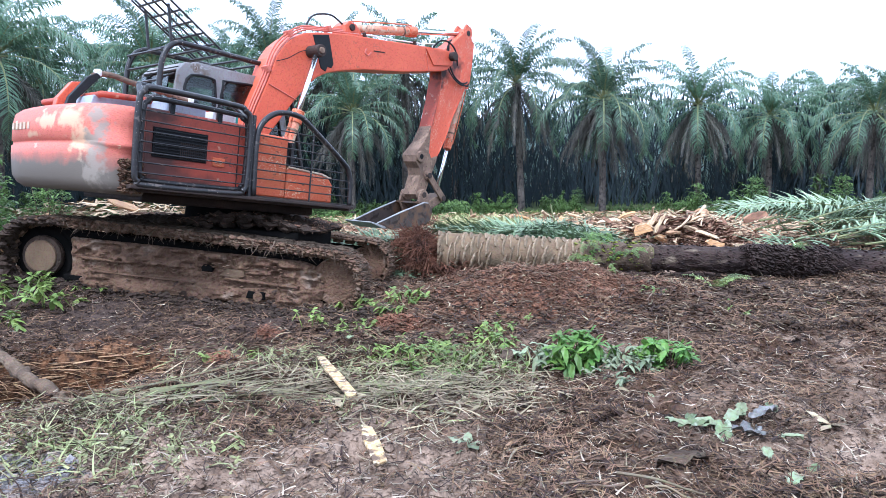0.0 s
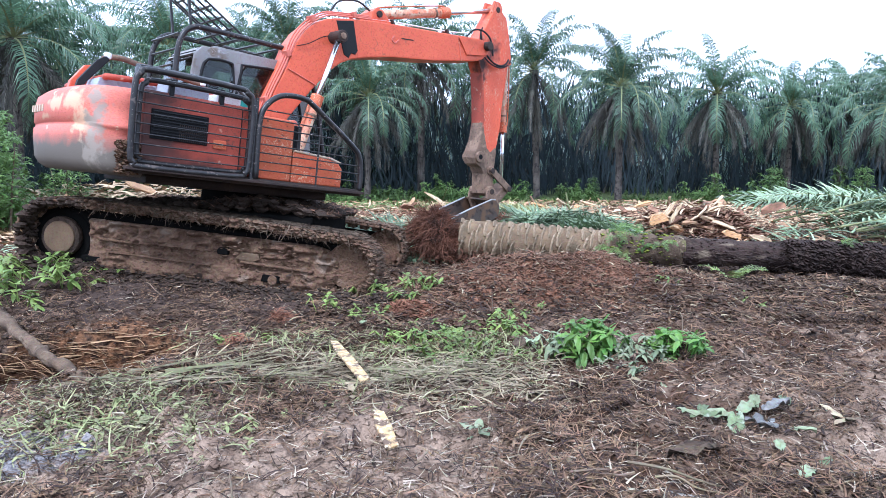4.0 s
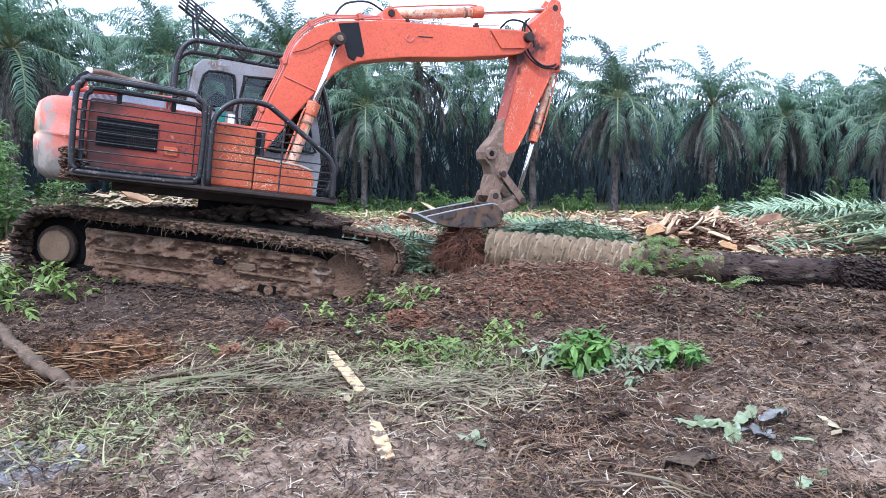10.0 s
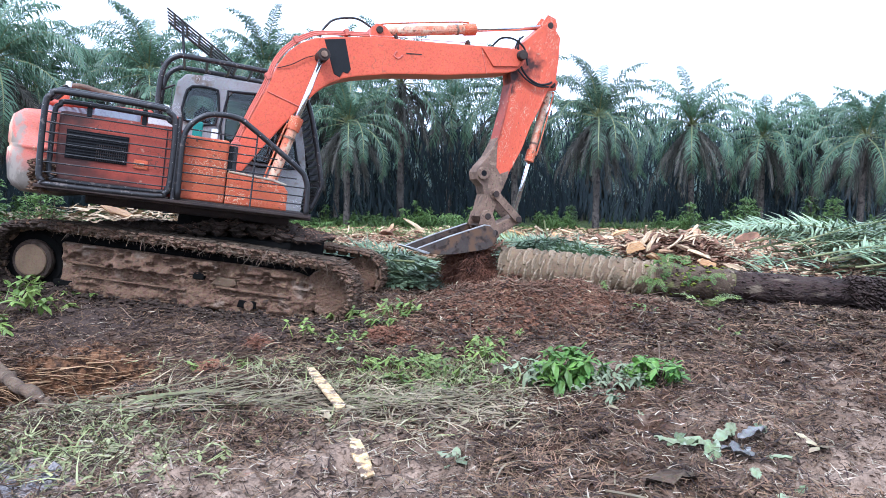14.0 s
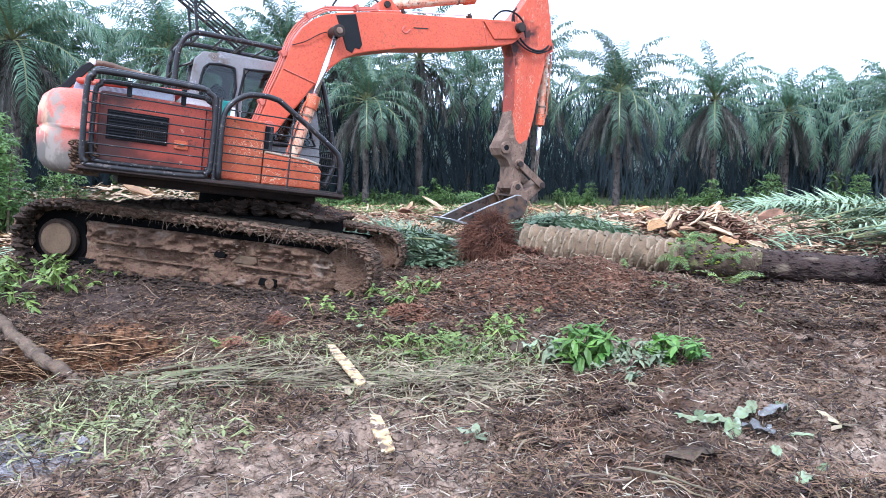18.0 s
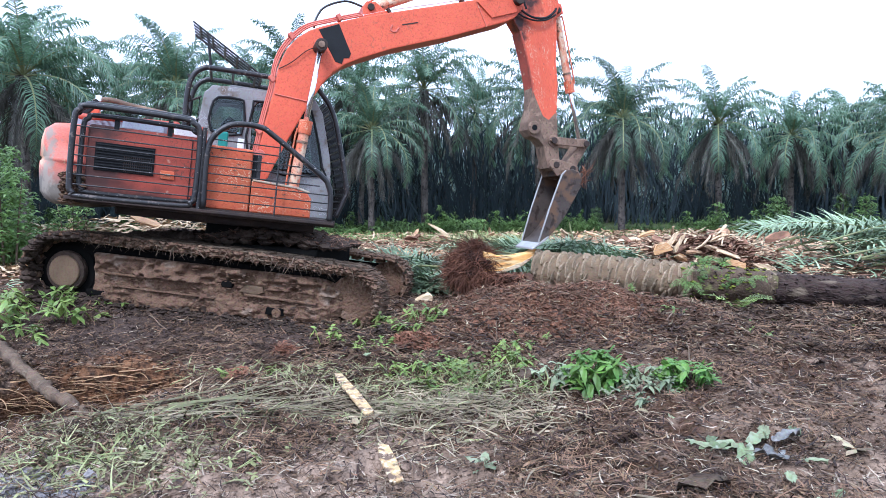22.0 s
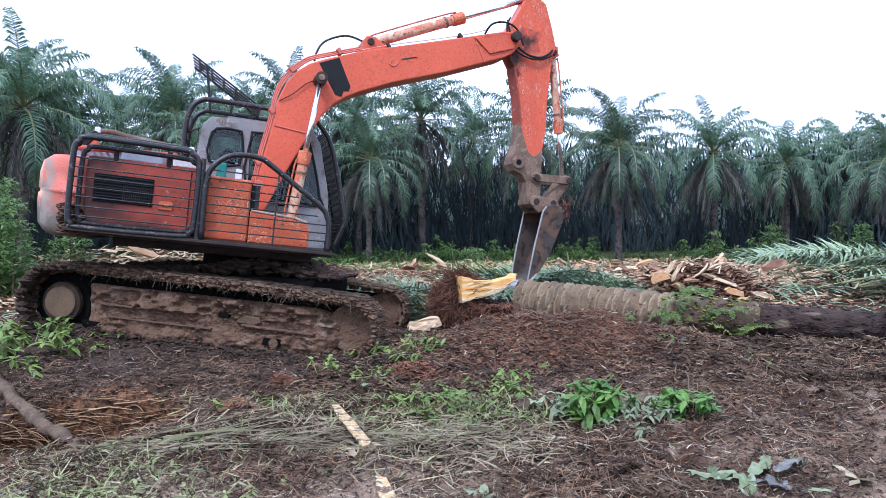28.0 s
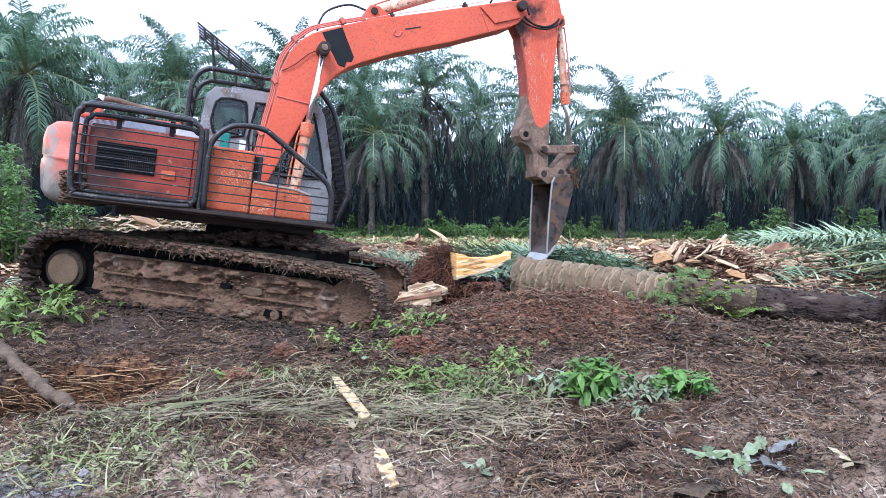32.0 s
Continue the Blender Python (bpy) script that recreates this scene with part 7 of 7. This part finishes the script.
# cut fronds lying about
def cut_frond(x, y, z, heading, tilt, L, seed, mat, label, n=44, roll=0.0):
    ob = thing("cut_palm_frond", label, "palm frond", Matrix.Translation((x, y, z)) @ Matrix.Rotation(heading, 4, "Z") @ Matrix.Rotation(-tilt, 4, "Y") @ Matrix.Rotation(roll, 4, "X"), "cut palm fronds")
    line, vs, fs = frond_mesh(L, seed, n, 0.22, 0.66, 0.017 if L < 2.45 else 0.024, 0.12, 0.25)
    part("leaf_blade", (vs, [], fs), mat, ob)
    part("stalk", tube(line, 0.018, 6, taper=(1.2, 0.2)), M_rachis, ob)
    return ob


r = random.Random(500)
for i in range(20):
    cut_frond(6.9 + r.uniform(-0.5, 1.8), 12.8 + r.uniform(-0.7, 1.6), 0.16 + r.uniform(0, 0.46), r.uniform(-0.35, 0.3), r.uniform(-0.05, 0.15), r.uniform(2.6, 3.8), 510 + i, M_frond_cut, "freshly cut green palm frond in a pile", 48, r.uniform(-0.6, 0.6))
for i in range(5):
    cut_frond(9.2 + r.uniform(-0.5, 0.8), 14.2 + r.uniform(-0.4, 0.9), 0.40 + r.uniform(0, 0.2), 3.14 + r.uniform(-0.3, 0.3), r.uniform(0.02, 0.12), r.uniform(2.8, 3.6), 540 + i, M_frond_cut, "freshly cut green palm frond in a pile", 48, r.uniform(-0.4, 0.4))
for i in range(18):
    x, y = -0.5 + r.uniform(-0.8, 1.1), 11.7 + r.uniform(-0.7, 1.9)
    cut_frond(x, y, 0.16 + r.uniform(0, 0.22), r.uniform(2.2, 4.2), -0.02, r.uniform(1.4, 2.4), 560 + i, M_frond_cut, "cut green palm frond lying on the ground", 36, r.uniform(-0.5, 0.5))
for i in range(20):
    x, y = 2.2 + r.uniform(-1.0, 1.2), 12.6 + r.uniform(-0.6, 1.2)
    cut_frond(x, y, 0.20 + r.uniform(0, 0.35), r.uniform(2.2, 4.0), r.uniform(-0.05, 0.08), r.uniform(1.1, 1.8), 590 + i, M_frond_cut, "cut green palm frond lying on the ground", 36, r.uniform(-0.6, 0.6))
for i in range(8):
    cut_frond(-3.4 + r.uniform(-1.5, 1.5), 13.5 + r.uniform(-1, 2), 0.1 + r.uniform(0, 0.15), r.uniform(0, 6.28), 0.02, r.uniform(1.6, 2.4), 630 + i, M_frond_cut, "cut green palm frond lying on the ground", 34)
stake = thing("bare_frond_stalk", "bare pale frond stalk leaning out of debris", "stalk")
part("stalk", tube(smooth_line([(2.85, 14.6, 0.15), (2.62, 14.6, 0.55), (2.52, 14.6, 0.95)], 4), 0.03, 7, taper=(1.2, 0.4)), M_rachis, stake)

# heaps of chopped trunk
for sd, x, y, z, L, h, mat, turn, label in ((881, 3.78, 12.85, 0.46, 0.34, 0.20, M_orangewood, -18, "orange split slab leaning on the wood heap"), (882, 4.0, 12.9, 0.46, 0.42, 0.09, M_palewood, -55, "pale split slat leaning on the wood heap"), (883, 4.2, 12.95, 0.44, 0.38, 0.08, M_palewood, -62, "pale split slat leaning on the wood heap"),
                                            (884, 5.1, 12.75, 0.28, 0.38, 0.12, M_orangewood, 18, "yellow torn slab on the wood heap"), (885, 5.55, 12.6, 0.22, 0.42, 0.11, M_palewood, 14, "cream torn slab on the wood heap"), (886, 6.0, 13.2, 0.62, 0.45, 0.16, M_oldwood, -20, "brown torn husk on the wood heap")):
    ob = thing("wood_slab", label, "wood", pose(x, y, z, 0, turn, 0), "slabs on the wood heap")
    part("split_face", splinter_mesh(sd, L, h, 0.05), mat, ob)
    part("bark_side", splinter_mesh(sd + 20, L * 0.9, h * 0.7, 0.03), M_oldwood, ob).matrix_local = Matrix.Translation((0.02, 0.055, 0.0))

M_chip = material("tan_palm_wood_chip", (0.40, 0.25, 0.14), (0.26, 0.15, 0.09), 0.85, 0, 5, 30, 0.5, 0.01, rnd=0.4)
CH = [splinter_mesh(700 + k, 0.5, (0.13, 0.20, 0.16, 0.10, 0.20)[k % 5], (0.05, 0.035, 0.06, 0.03, 0.09)[k % 5]) for k in range(15)]
CHM = []
for k, bmk in enumerate(CH):
    me = bpy.data.meshes.new("chopped_wood")
    bmk.to_mesh(me)
    bmk.free()
    me.materials.append((M_palewood, M_oldwood, M_chip, M_palewood, M_orangewood)[k % 5])
    CHM.append(me)


def scatter_chunks(n, seed, cx, cy, rx, ry, heap, label, size=(0.5, 1.3), kinds=(0, 1, 1, 2, 2, 3, 1, 2, 0, 3, 2, 4), low=0.3):
    r = random.Random(seed)
    for i in range(n):
        a, q = r.uniform(0, 6.28), math.sqrt(r.random())
        x, y = cx + rx * q * math.cos(a), cy + ry * q * math.sin(a)
        z = gz(x, y) + heap * max(0, 1 - q * q) * r.uniform(low, 1) + 0.03
        ob = tagged(new("chopped_wood", CHM[r.choice(kinds) + 5 * (i % 3)]), label, "wood", "chopped palm wood")
        s = r.uniform(*size)
        ob.matrix_world = Matrix.Translation((x, y, z)) @ Euler((r.uniform(-1.5, 1.5), r.uniform(-0.7, 0.6), r.uniform(0, 6.28))).to_matrix().to_4x4() @ Matrix.Diagonal((s * r.uniform(0.7, 1.5), s * r.uniform(0.7, 1.5), s * r.uniform(0.6, 1.3), 1))


scatter_chunks(34, 805, 2.2, 14.4, 2.2, 0.9, 0.56, "chunk of chopped palm trunk in a heap", (0.35, 0.8), (0, 3, 2, 1, 2, 1), 0.6)
scatter_chunks(52, 806, 4.9, 13.5, 1.5, 0.8, 0.80, "pale chunk of freshly chopped palm wood on a heap", (0.4, 0.8), (0, 3, 3, 2, 0, 1, 1), 0.7)
scatter_chunks(4, 807, 4.2, 13.3, 0.5, 0.4, 0.55, "orange chunk of freshly chopped palm wood on a heap", (0.6, 0.9), (4,), 0.8)
scatter_chunks(100, 801, 5.0, 13.9, 1.6, 0.9, 0.78, "chunk of chopped palm trunk in a heap", (0.35, 0.8), (1, 1, 2, 2, 1, 3, 0))
scatter_chunks(60, 802, 1.4, 21.0, 7.5, 4.6, 0.35, "chunk of chopped palm trunk on the clearing", (0.5, 1.2))
scatter_chunks(26, 803, -8.0, 17.2, 4.2, 1.4, 0.95, "chunk of chopped palm trunk on the clearing", (0.5, 1.2))
scatter_chunks(20, 804, 5.2, 17.6, 4.4, 1.8, 0.25, "chunk of chopped palm trunk on the clearing", (0.5, 1.0))


def heap_spot(cx, cy, rx, ry, h):
    def f(q):
        a, d = q.uniform(0, 6.28), math.sqrt(q.random())
        return cx + rx * d * math.cos(a), cy + ry * d * math.sin(a), 0.03 + h * max(0, 1 - d * d) * q.uniform(0.5, 1.05)
    return f


stuff("wood_splinters", blades(600, heap_spot(5.0, 13.9, 1.7, 1.0, 0.72), 841, (0.12, 0.45), 0.035, 0.35, 0.3, None, 2), M_oldwood, "tan splinters of palm wood on the heap", "splinters")
stuff("wood_splinters", blades(420, heap_spot(5.0, 13.9, 1.7, 1.0, 0.74), 842, (0.12, 0.4), 0.032, 0.4, 0.3, None, 2), M_palewood, "pale splinters of palm wood on the heap", "splinters")
stuff("wood_splinters", blades(700, heap_spot(2.4, 14.8, 2.6, 1.1, 0.50), 843, (0.12, 0.45), 0.035, 0.6, 0.3, None, 2), M_chip, "tan splinters of palm wood across debris", "splinters")
stuff("wood_splinters", blades(300, heap_spot(2.4, 14.8, 2.6, 1.1, 0.52), 844, (0.12, 0.4), 0.032, 0.6, 0.3, None, 2), M_palewood, "pale splinters of palm wood across debris", "splinters")
stuff("wood_splinters", blades(2400, heap_spot(-8.2, 17.6, 5.2, 1.6, 1.08), 850, (0.15, 0.5), 0.045, 0.45, 0.3, None, 2), M_palewood, "pale splinters of palm wood behind the machine", "splinters")
stuff("wood_splinters", blades(900, heap_spot(-6.3, 14.6, 3.6, 1.3, 0.34), 848, (0.12, 0.5), 0.04, 0.45, 0.3, None, 2), M_palewood, "pale splinters of palm wood behind the machine", "splinters")
stuff("wood_splinters", blades(700, heap_spot(-0.5, 15.5, 3.0, 1.6, 0.30), 849, (0.12, 0.45), 0.035, 0.45, 0.3, None, 2), M_chip, "tan splinters of palm wood across debris", "splinters")
stuff("frond_shreds", blades(1900, heap_spot(2.3, 12.9, 1.7, 0.9, 0.62), 845, (0.3, 0.9), 0.020, 0.5, 0.6, None, 5), M_frond_cut, "shredded green palm leaflets in a low pile", "leaves")
stuff("frond_shreds", blades(1500, heap_spot(-0.5, 11.6, 1.1, 0.9, 0.42), 846, (0.3, 0.9), 0.024, 0.4, 0.5, (2.6, 0.6), 5), M_frond_cut, "shredded green palm leaflets beside the track", "leaves")
stuff("frond_shreds", blades(260, heap_spot(8.2, 13.2, 2.3, 1.2, 0.62), 847, (0.3, 0.7), 0.020, 0.5, 0.7, None, 4), M_frond_cut, "green palm leaflets filling the frond pile", "leaves")
# sticks and a torn leaf base on the soil
M_twig = material("dead_twig", (0.20, 0.145, 0.10), (0.11, 0.075, 0.052), 0.9, 0, 4, 40, 0.4, rnd=0.5)
r = random.Random(860)
for i in range(46):
    y = 2.9 + 6.5 * r.random() ** 1.2
    x = r.uniform(-0.45, 0.70) * y
    h, L = r.uniform(0, 3.14), r.uniform(0.15, 0.5)
    pts = [on_ground(x + L * u * math.cos(h), y + L * u * math.sin(h), 0.022 + 0.03 * r.random()) for u in (-0.5, -0.1, 0.25, 0.5)]
    tw = thing("twig", "thin dead twig lying on the soil", "twig", None, "fallen twigs")
    part("twig_bark", tube(smooth_line(pts, 2), r.uniform(0.004, 0.008), 5, taper=(1.1, 0.4)), M_twig, tw)
for a, b2, w in (((0.89, 3.27), (1.48, 3.02), 0.007), ((1.0, 3.18), (1.30, 3.05), 0.006), ((0.55, 4.62), (0.20, 4.72), 0.008), ((0.98, 3.42), (1.03, 3.60), 0.004)):
    pts = [on_ground(a[0] + (b2[0] - a[0]) * u, a[1] + (b2[1] - a[1]) * u, 0.03 + 0.012 * math.sin(5 * u)) for u in (0, 0.3, 0.6, 1.0)]
    tw = thing("stick", "straight pale dry stick lying on mud", "stick", None, "dry sticks")
    part("stick_bark", tube(smooth_line(pts, 3), w, 6, taper=(1.1, 0.6)), M_straw, tw)
bark = thing("bark_strip", "grey weathered strip of palm bark on mud", "bark", Matrix.Translation(on_ground(1.14, 3.02, 0.03)) @ Euler((0.2, 0.05, -0.35)).to_matrix().to_4x4())
part("bark_plate", splinter_mesh(866, 0.42, 0.09, 0.02), M_deadleaf, bark).matrix_local = Matrix.Rotation(radians(-80), 4, "X") @ Matrix.Translation((-0.2, 0, -0.04))
M_husk = material("fibrous_brown_husk", (0.13, 0.09, 0.06), (0.05, 0.034, 0.024), 0.9, 0, 5, 30, 0.9, 0.02, stretch=(0.25, 6, 3))
crumpled_leaf(1.27, 3.42, 0.38, 0.10, 0.5, 871, M_husk, "brown fibrous palm leaf base lying on mud", 0.03)
crumpled_leaf(0.66, 5.86, 0.24, 0.14, 0.9, 872, M_husk, "brown torn leaf base standing in the soil", 0.07)
stuff("heap_litter", blades(3500, lambda q: (lambda a, d: (5.0 + 1.6 * d * math.cos(a), 13.8 + 0.9 * d * math.sin(a), 0.02 + 0.7 * max(0, 1 - d * d) * q.uniform(0.4, 1)))(q.uniform(0, 6.28), math.sqrt(q.random())), 811, (0.1, 0.4), 0.02, 0.5, 0.6), M_oldwood, "brown splinters and bark on the heap", "litter")
stuff("clearing_litter", blades(12000, area_spot(-16, 18, 11.6, 28.5, 0.0, 0.14), 812, (0.1, 0.45), 0.018, 0.35, 0.6), M_oldwood, "brown splinters across the clearing", "litter")
stuff("pale_clearing_litter", blades(12000, area_spot(-16, 18, 12.4, 28.5, 0.0, 0.18), 814, (0.1, 0.4), 0.030, 0.4, 0.5, None, 2), M_chip, "tan wood shreds across the clearing", "litter")
stuff("pale_clearing_litter", blades(6000, area_spot(-16, 18, 12.4, 28.5, 0.0, 0.20), 815, (0.1, 0.35), 0.030, 0.4, 0.5, None, 2), M_palewood, "pale wood shreds across the clearing", "litter")
stuff("clearing_straw", blades(6000, area_spot(-14, 16, 11.6, 28, 0.0, 0.12), 813, (0.15, 0.6), 0.014, 0.4, 0.6), M_frond_cut, "shredded green leaflets across the clearing", "litter")
M_redfibre = material("orange_brown_fibre", (0.32, 0.140, 0.080), (0.15, 0.068, 0.042), 0.9, 0, 2, 30, 0, rnd=0.5)
scatter_red = [(-0.36, 6.95, 0.36, 0.25), (-1.6, 6.62, 0.12, 0.10), (-1.7, 5.55, 0.12, 0.10), (-0.4, 13.6, 1.2, 0.5), (-1.5, 17.0, 2.0, 0.8), (1.6, 18.0, 2.2, 0.8), (-0.9, 20.5, 3.0, 1.0), (5.5, 20.0, 3.0, 1.0)]
for i, (cx, cy, rx, ry) in enumerate(scatter_red):
    stuff("red_fibre_heap", blades(900 if cy > 9 else int(12000 * rx * ry) + 200, lambda q, cx=cx, cy=cy, rx=rx, ry=ry: (lambda a, d: (cx + rx * d * math.cos(a), cy + ry * d * math.sin(a), gz(cx, cy) + (0.30 if cy > 9 else 0.12) * max(0, 1 - d * d) * q.random()))(q.uniform(0, 6.28), math.sqrt(q.random())), 820 + i, (0.1, 0.35) if cy > 9 else (0.05, 0.14), 0.014 if cy > 9 else 0.006, 0.6, 0.7), M_fibre if cy > 9 else M_redfibre, "low heap of reddish root fibre", "fibre")


# undergrowth along the edge of the palms
def bush(seed, n, spread, height, leaf, mat):
    ob = thing("bush", "leafy green bush at the plantation's edge", "bush", None, "undergrowth bushes")
    q = random.Random(seed)
    V, F = [], []
    for j in range(9):
        tall = q.random() < 0.25
        lv, st = leaf_cluster(n // 9, spread * (0.22 if tall else q.uniform(0.3, 0.55)), height * (q.uniform(1.0, 1.5) if tall else q.uniform(0.4, 0.8)), leaf * q.uniform(0.8, 1.2), seed + 7 * j, 0.5, 0.6)
        dx, dy = q.uniform(-0.8, 0.8) * spread, q.uniform(-0.8, 0.8) * spread
        for vs, fs in ((lv[0], lv[2]), (st[0], st[2])):
            o = len(V)
            V += [(x + dx, y + dy, z) for x, y, z in vs]
            F += [tuple(o + i for i in f) for f in fs]
    part("foliage", (V, [], F), mat, ob)
    return ob


BUSH = [bush(900 + k, 216, 1.25, 1.0, 0.135, (M_bush, M_bush, M_shrub)[k]) for k in range(3)]
r = random.Random(910)
first = set()
spots = [(10.9, 25.5, 1.2), (13.6, 25.0, 1.25), (-10.4, 15.5, 1.4), (-11.6, 16.5, 1.6), (-12.7, 15.0, 1.7)]
for i in range(84):
    y = 28.0 + 3.5 * r.random()
    x, size = r.uniform(-0.78, 0.78) * y, r.uniform(0.3, 0.7) if i % 4 else r.uniform(0.8, 1.25)
    spots.append((x, y, size * (0.7 if x > 4 else 1)))
for i, (x, y, s) in enumerate(spots):
    k = i % 3
    m = Matrix.Translation((x, y, gz(x, y))) @ Matrix.Rotation(r.uniform(0, 6.28), 4, "Z")
    if k not in first:
        first.add(k)
        BUSH[k].matrix_world = m @ Matrix.Diagonal((s, s, s, 1))
    else:
        copy_thing(BUSH[k], m).scale = (s, s, s)
shrub = thing("shrub", "tall leafy green shrub at the clearing's edge", "shrub", None, "edge shrubs")
V, F = [], []
for k in range(5):
    lv, st = leaf_cluster(90, 0.9, 0.9, 0.17, 931 + k, 0.5)
    o = len(V)
    V += [(x * (1 - 0.1 * k), y * (1 - 0.1 * k), z + 0.42 * k) for x, y, z in lv[0]]
    F += [tuple(o + i for i in f) for f in lv[2]]
part("foliage", (V, [], F), M_shrub, shrub)
for k, (x, y) in enumerate(((0.0, 0.0), (0.2, 0.1), (-0.2, 0.05))):
    part("stem", tube(smooth_line([(x, y, 0), (x * 1.5, y, 1.0), (x * 2.2, y, 2.0)], 3), 0.025, 6, taper=(1.2, 0.3)), M_twig, shrub)
shrub.matrix_world = Matrix.Translation((-9.7, 15.0, gz(-9.7, 15.0)))
for x, y, s in ((13.9, 29.6, 0.62), (17.3, 29.0, 0.62), (6.4, 30.2, 0.45), (-10.8, 16.4, 1.25), (-9.0, 16.6, 0.75), (-11.9, 15.6, 1.2)):
    copy_thing(shrub, Matrix.Translation((x, y, gz(x, y))) @ Matrix.Rotation(x, 4, "Z")).scale = (s, s, s)
stuff("meadow_weeds", blades(2600, lambda q: (lambda a, d: (1.6 + 1.5 * d * math.cos(a), 21 + 2.4 * d * math.sin(a), q.uniform(0, 0.25)))(q.uniform(0, 6.28), math.sqrt(q.random())), 914, (0.2, 0.5), 0.02, 0.9, 0.7), M_grass, "yellow-green grass between the wood chips", "grass")
stuff("meadow_weeds", blades(3000, area_spot(-12, 2, 23.5, 28, 0.0, 0.12), 916, (0.15, 0.45), 0.022, 1.0, 0.7), M_shrub, "low light green weeds before the bushes", "weeds")
stuff("meadow_weeds", blades(4200, area_spot(-26, 26, 26.0, 31, 0.0, 0.05), 915, (0.12, 0.45), 0.022, 1.1, 0.7), material("yellow_green_meadow", (0.24, 0.31, 0.075), (0.13, 0.20, 0.05), 0.7, 0, 1, 12, 0, rnd=0.6), "low green weeds before the palms", "weeds")


# the plantation's dark depth: hanging leaf strips far between trunks, coloured as in shade
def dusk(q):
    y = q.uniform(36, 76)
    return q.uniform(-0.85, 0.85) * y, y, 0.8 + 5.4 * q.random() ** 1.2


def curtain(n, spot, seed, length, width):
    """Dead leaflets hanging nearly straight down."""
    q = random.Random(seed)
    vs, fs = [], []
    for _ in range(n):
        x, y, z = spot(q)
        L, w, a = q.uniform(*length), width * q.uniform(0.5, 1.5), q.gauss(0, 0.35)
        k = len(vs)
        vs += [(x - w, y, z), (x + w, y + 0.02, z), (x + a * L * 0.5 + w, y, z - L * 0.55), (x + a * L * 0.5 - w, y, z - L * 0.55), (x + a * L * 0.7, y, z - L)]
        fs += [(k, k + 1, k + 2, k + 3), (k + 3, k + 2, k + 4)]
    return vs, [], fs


stuff("plantation_depth", curtain(52000, dusk, 920, (0.7, 2.0), 0.032), M_understory, "hanging foliage deep in the plantation, darkened as if shaded", "foliage")
# added backdrop in the shade colour, closes bright gaps low between the trunks
stuff("far_woods", blades(7000, lambda q: (q.uniform(-75, 75), q.uniform(82, 92), 5.5 * q.random()), 921, (1.5, 3.5), 0.5, -1.3, 0.1, None, 1), M_understory, "foliage at the far plantation end, darkened as if shaded", "foliage")

# greenery on the trunk
for i, (q0, a, n, sp, hh) in enumerate(((2.30, 0.5, 4, 0.10, 0.08), (2.75, 1.3, 4, 0.10, 0.08), (2.42, 1.5, 3, 0.09, 0.07))):
    lv, st = leaf_cluster(n, sp, hh, 0.06, 960 + i, 0.9)
    o = part("climber", lv, M_fern, palm_log, "green leafy climber hanging on the trunk")
    o.matrix_local = Matrix.Rotation(a, 4, "X") @ Matrix.Translation((q0, 0, log_r(q0) * 0.95))
# ferns: place along the trunk, angle round it, heading, size
for i, (q0, a, h, size) in enumerate(((2.30, 0.75, -1.2, 0.40), (2.42, 0.3, 1.2, 0.34), (2.26, 1.45, -1.9, 0.34), (2.98, 1.0, -1.4, 0.30), (2.70, 0.2, 2.2, 0.34), (5.5, 0.3, -0.6, 0.34))):
    for j in range(3):
        line, vs, fs = frond_mesh(size, 950 + 5 * i + j, 15, 0.9, size * 0.24, 0.007, 0.8, 0.4, 1.3)
        o = part("fern", (vs, [], fs), M_fern, palm_log, "small green fern growing on the trunk" if j == 0 else "")
        q = log_r(q0) * 0.97
        o.matrix_local = Matrix.Translation((q0, -q * math.sin(a), q * math.cos(a))) @ Matrix.Rotation(0.6 * a, 4, "X") @ Matrix.Rotation(h + (-0.7, 0.1, 0.9, 2.8)[j], 4, "Z")
fern = thing("fern", "pale green fern standing before the trunk", "fern", Matrix.Translation(on_ground(3.66, 8.80, 0.04)))
for j in range(5):
    line, vs, fs = frond_mesh(0.46, 980 + j, 17, 0.6, 0.12, 0.009, 0.75, 0.3, 1.3)
    o = part("fern_frond", (vs, [], fs), M_green, fern)
    o.matrix_local = Matrix.Rotation((-0.1, 0.35, 2.6, -0.6, -1.8)[j], 4, "Z")


# ---- what moves ----
def motions():
    times = [0.25 * i for i in range(129)]
    rows = {}
    for t in times:
        for ob, m in machine_poses(t).items():
            rows.setdefault(ob, []).append((t, m))
    for ob, r in rows.items():
        walk(ob, r)
    log_rows = []
    for i in range(65):
        t = 0.5 * i
        x, y, h = lerp_rows(LOG, t)
        log_rows.append((t, pose(x, y, LOG_Z, 0, 2.4, h)))
    walk(palm_log, log_rows)
    walk(root_ball, [(t, pose(*lerp_rows(ROOTS, t)[:3], 0, 0, lerp_rows(ROOTS, t)[3])) for t in [0.5 * i for i in range(65)]])
    walk(slab, [(r[0], pose(*r[1:])) for r in SLAB])
    for ob, rows in CHUNK_ROWS:
        walk(ob, [(r[0], pose(*r[1:])) for r in rows])


motions()
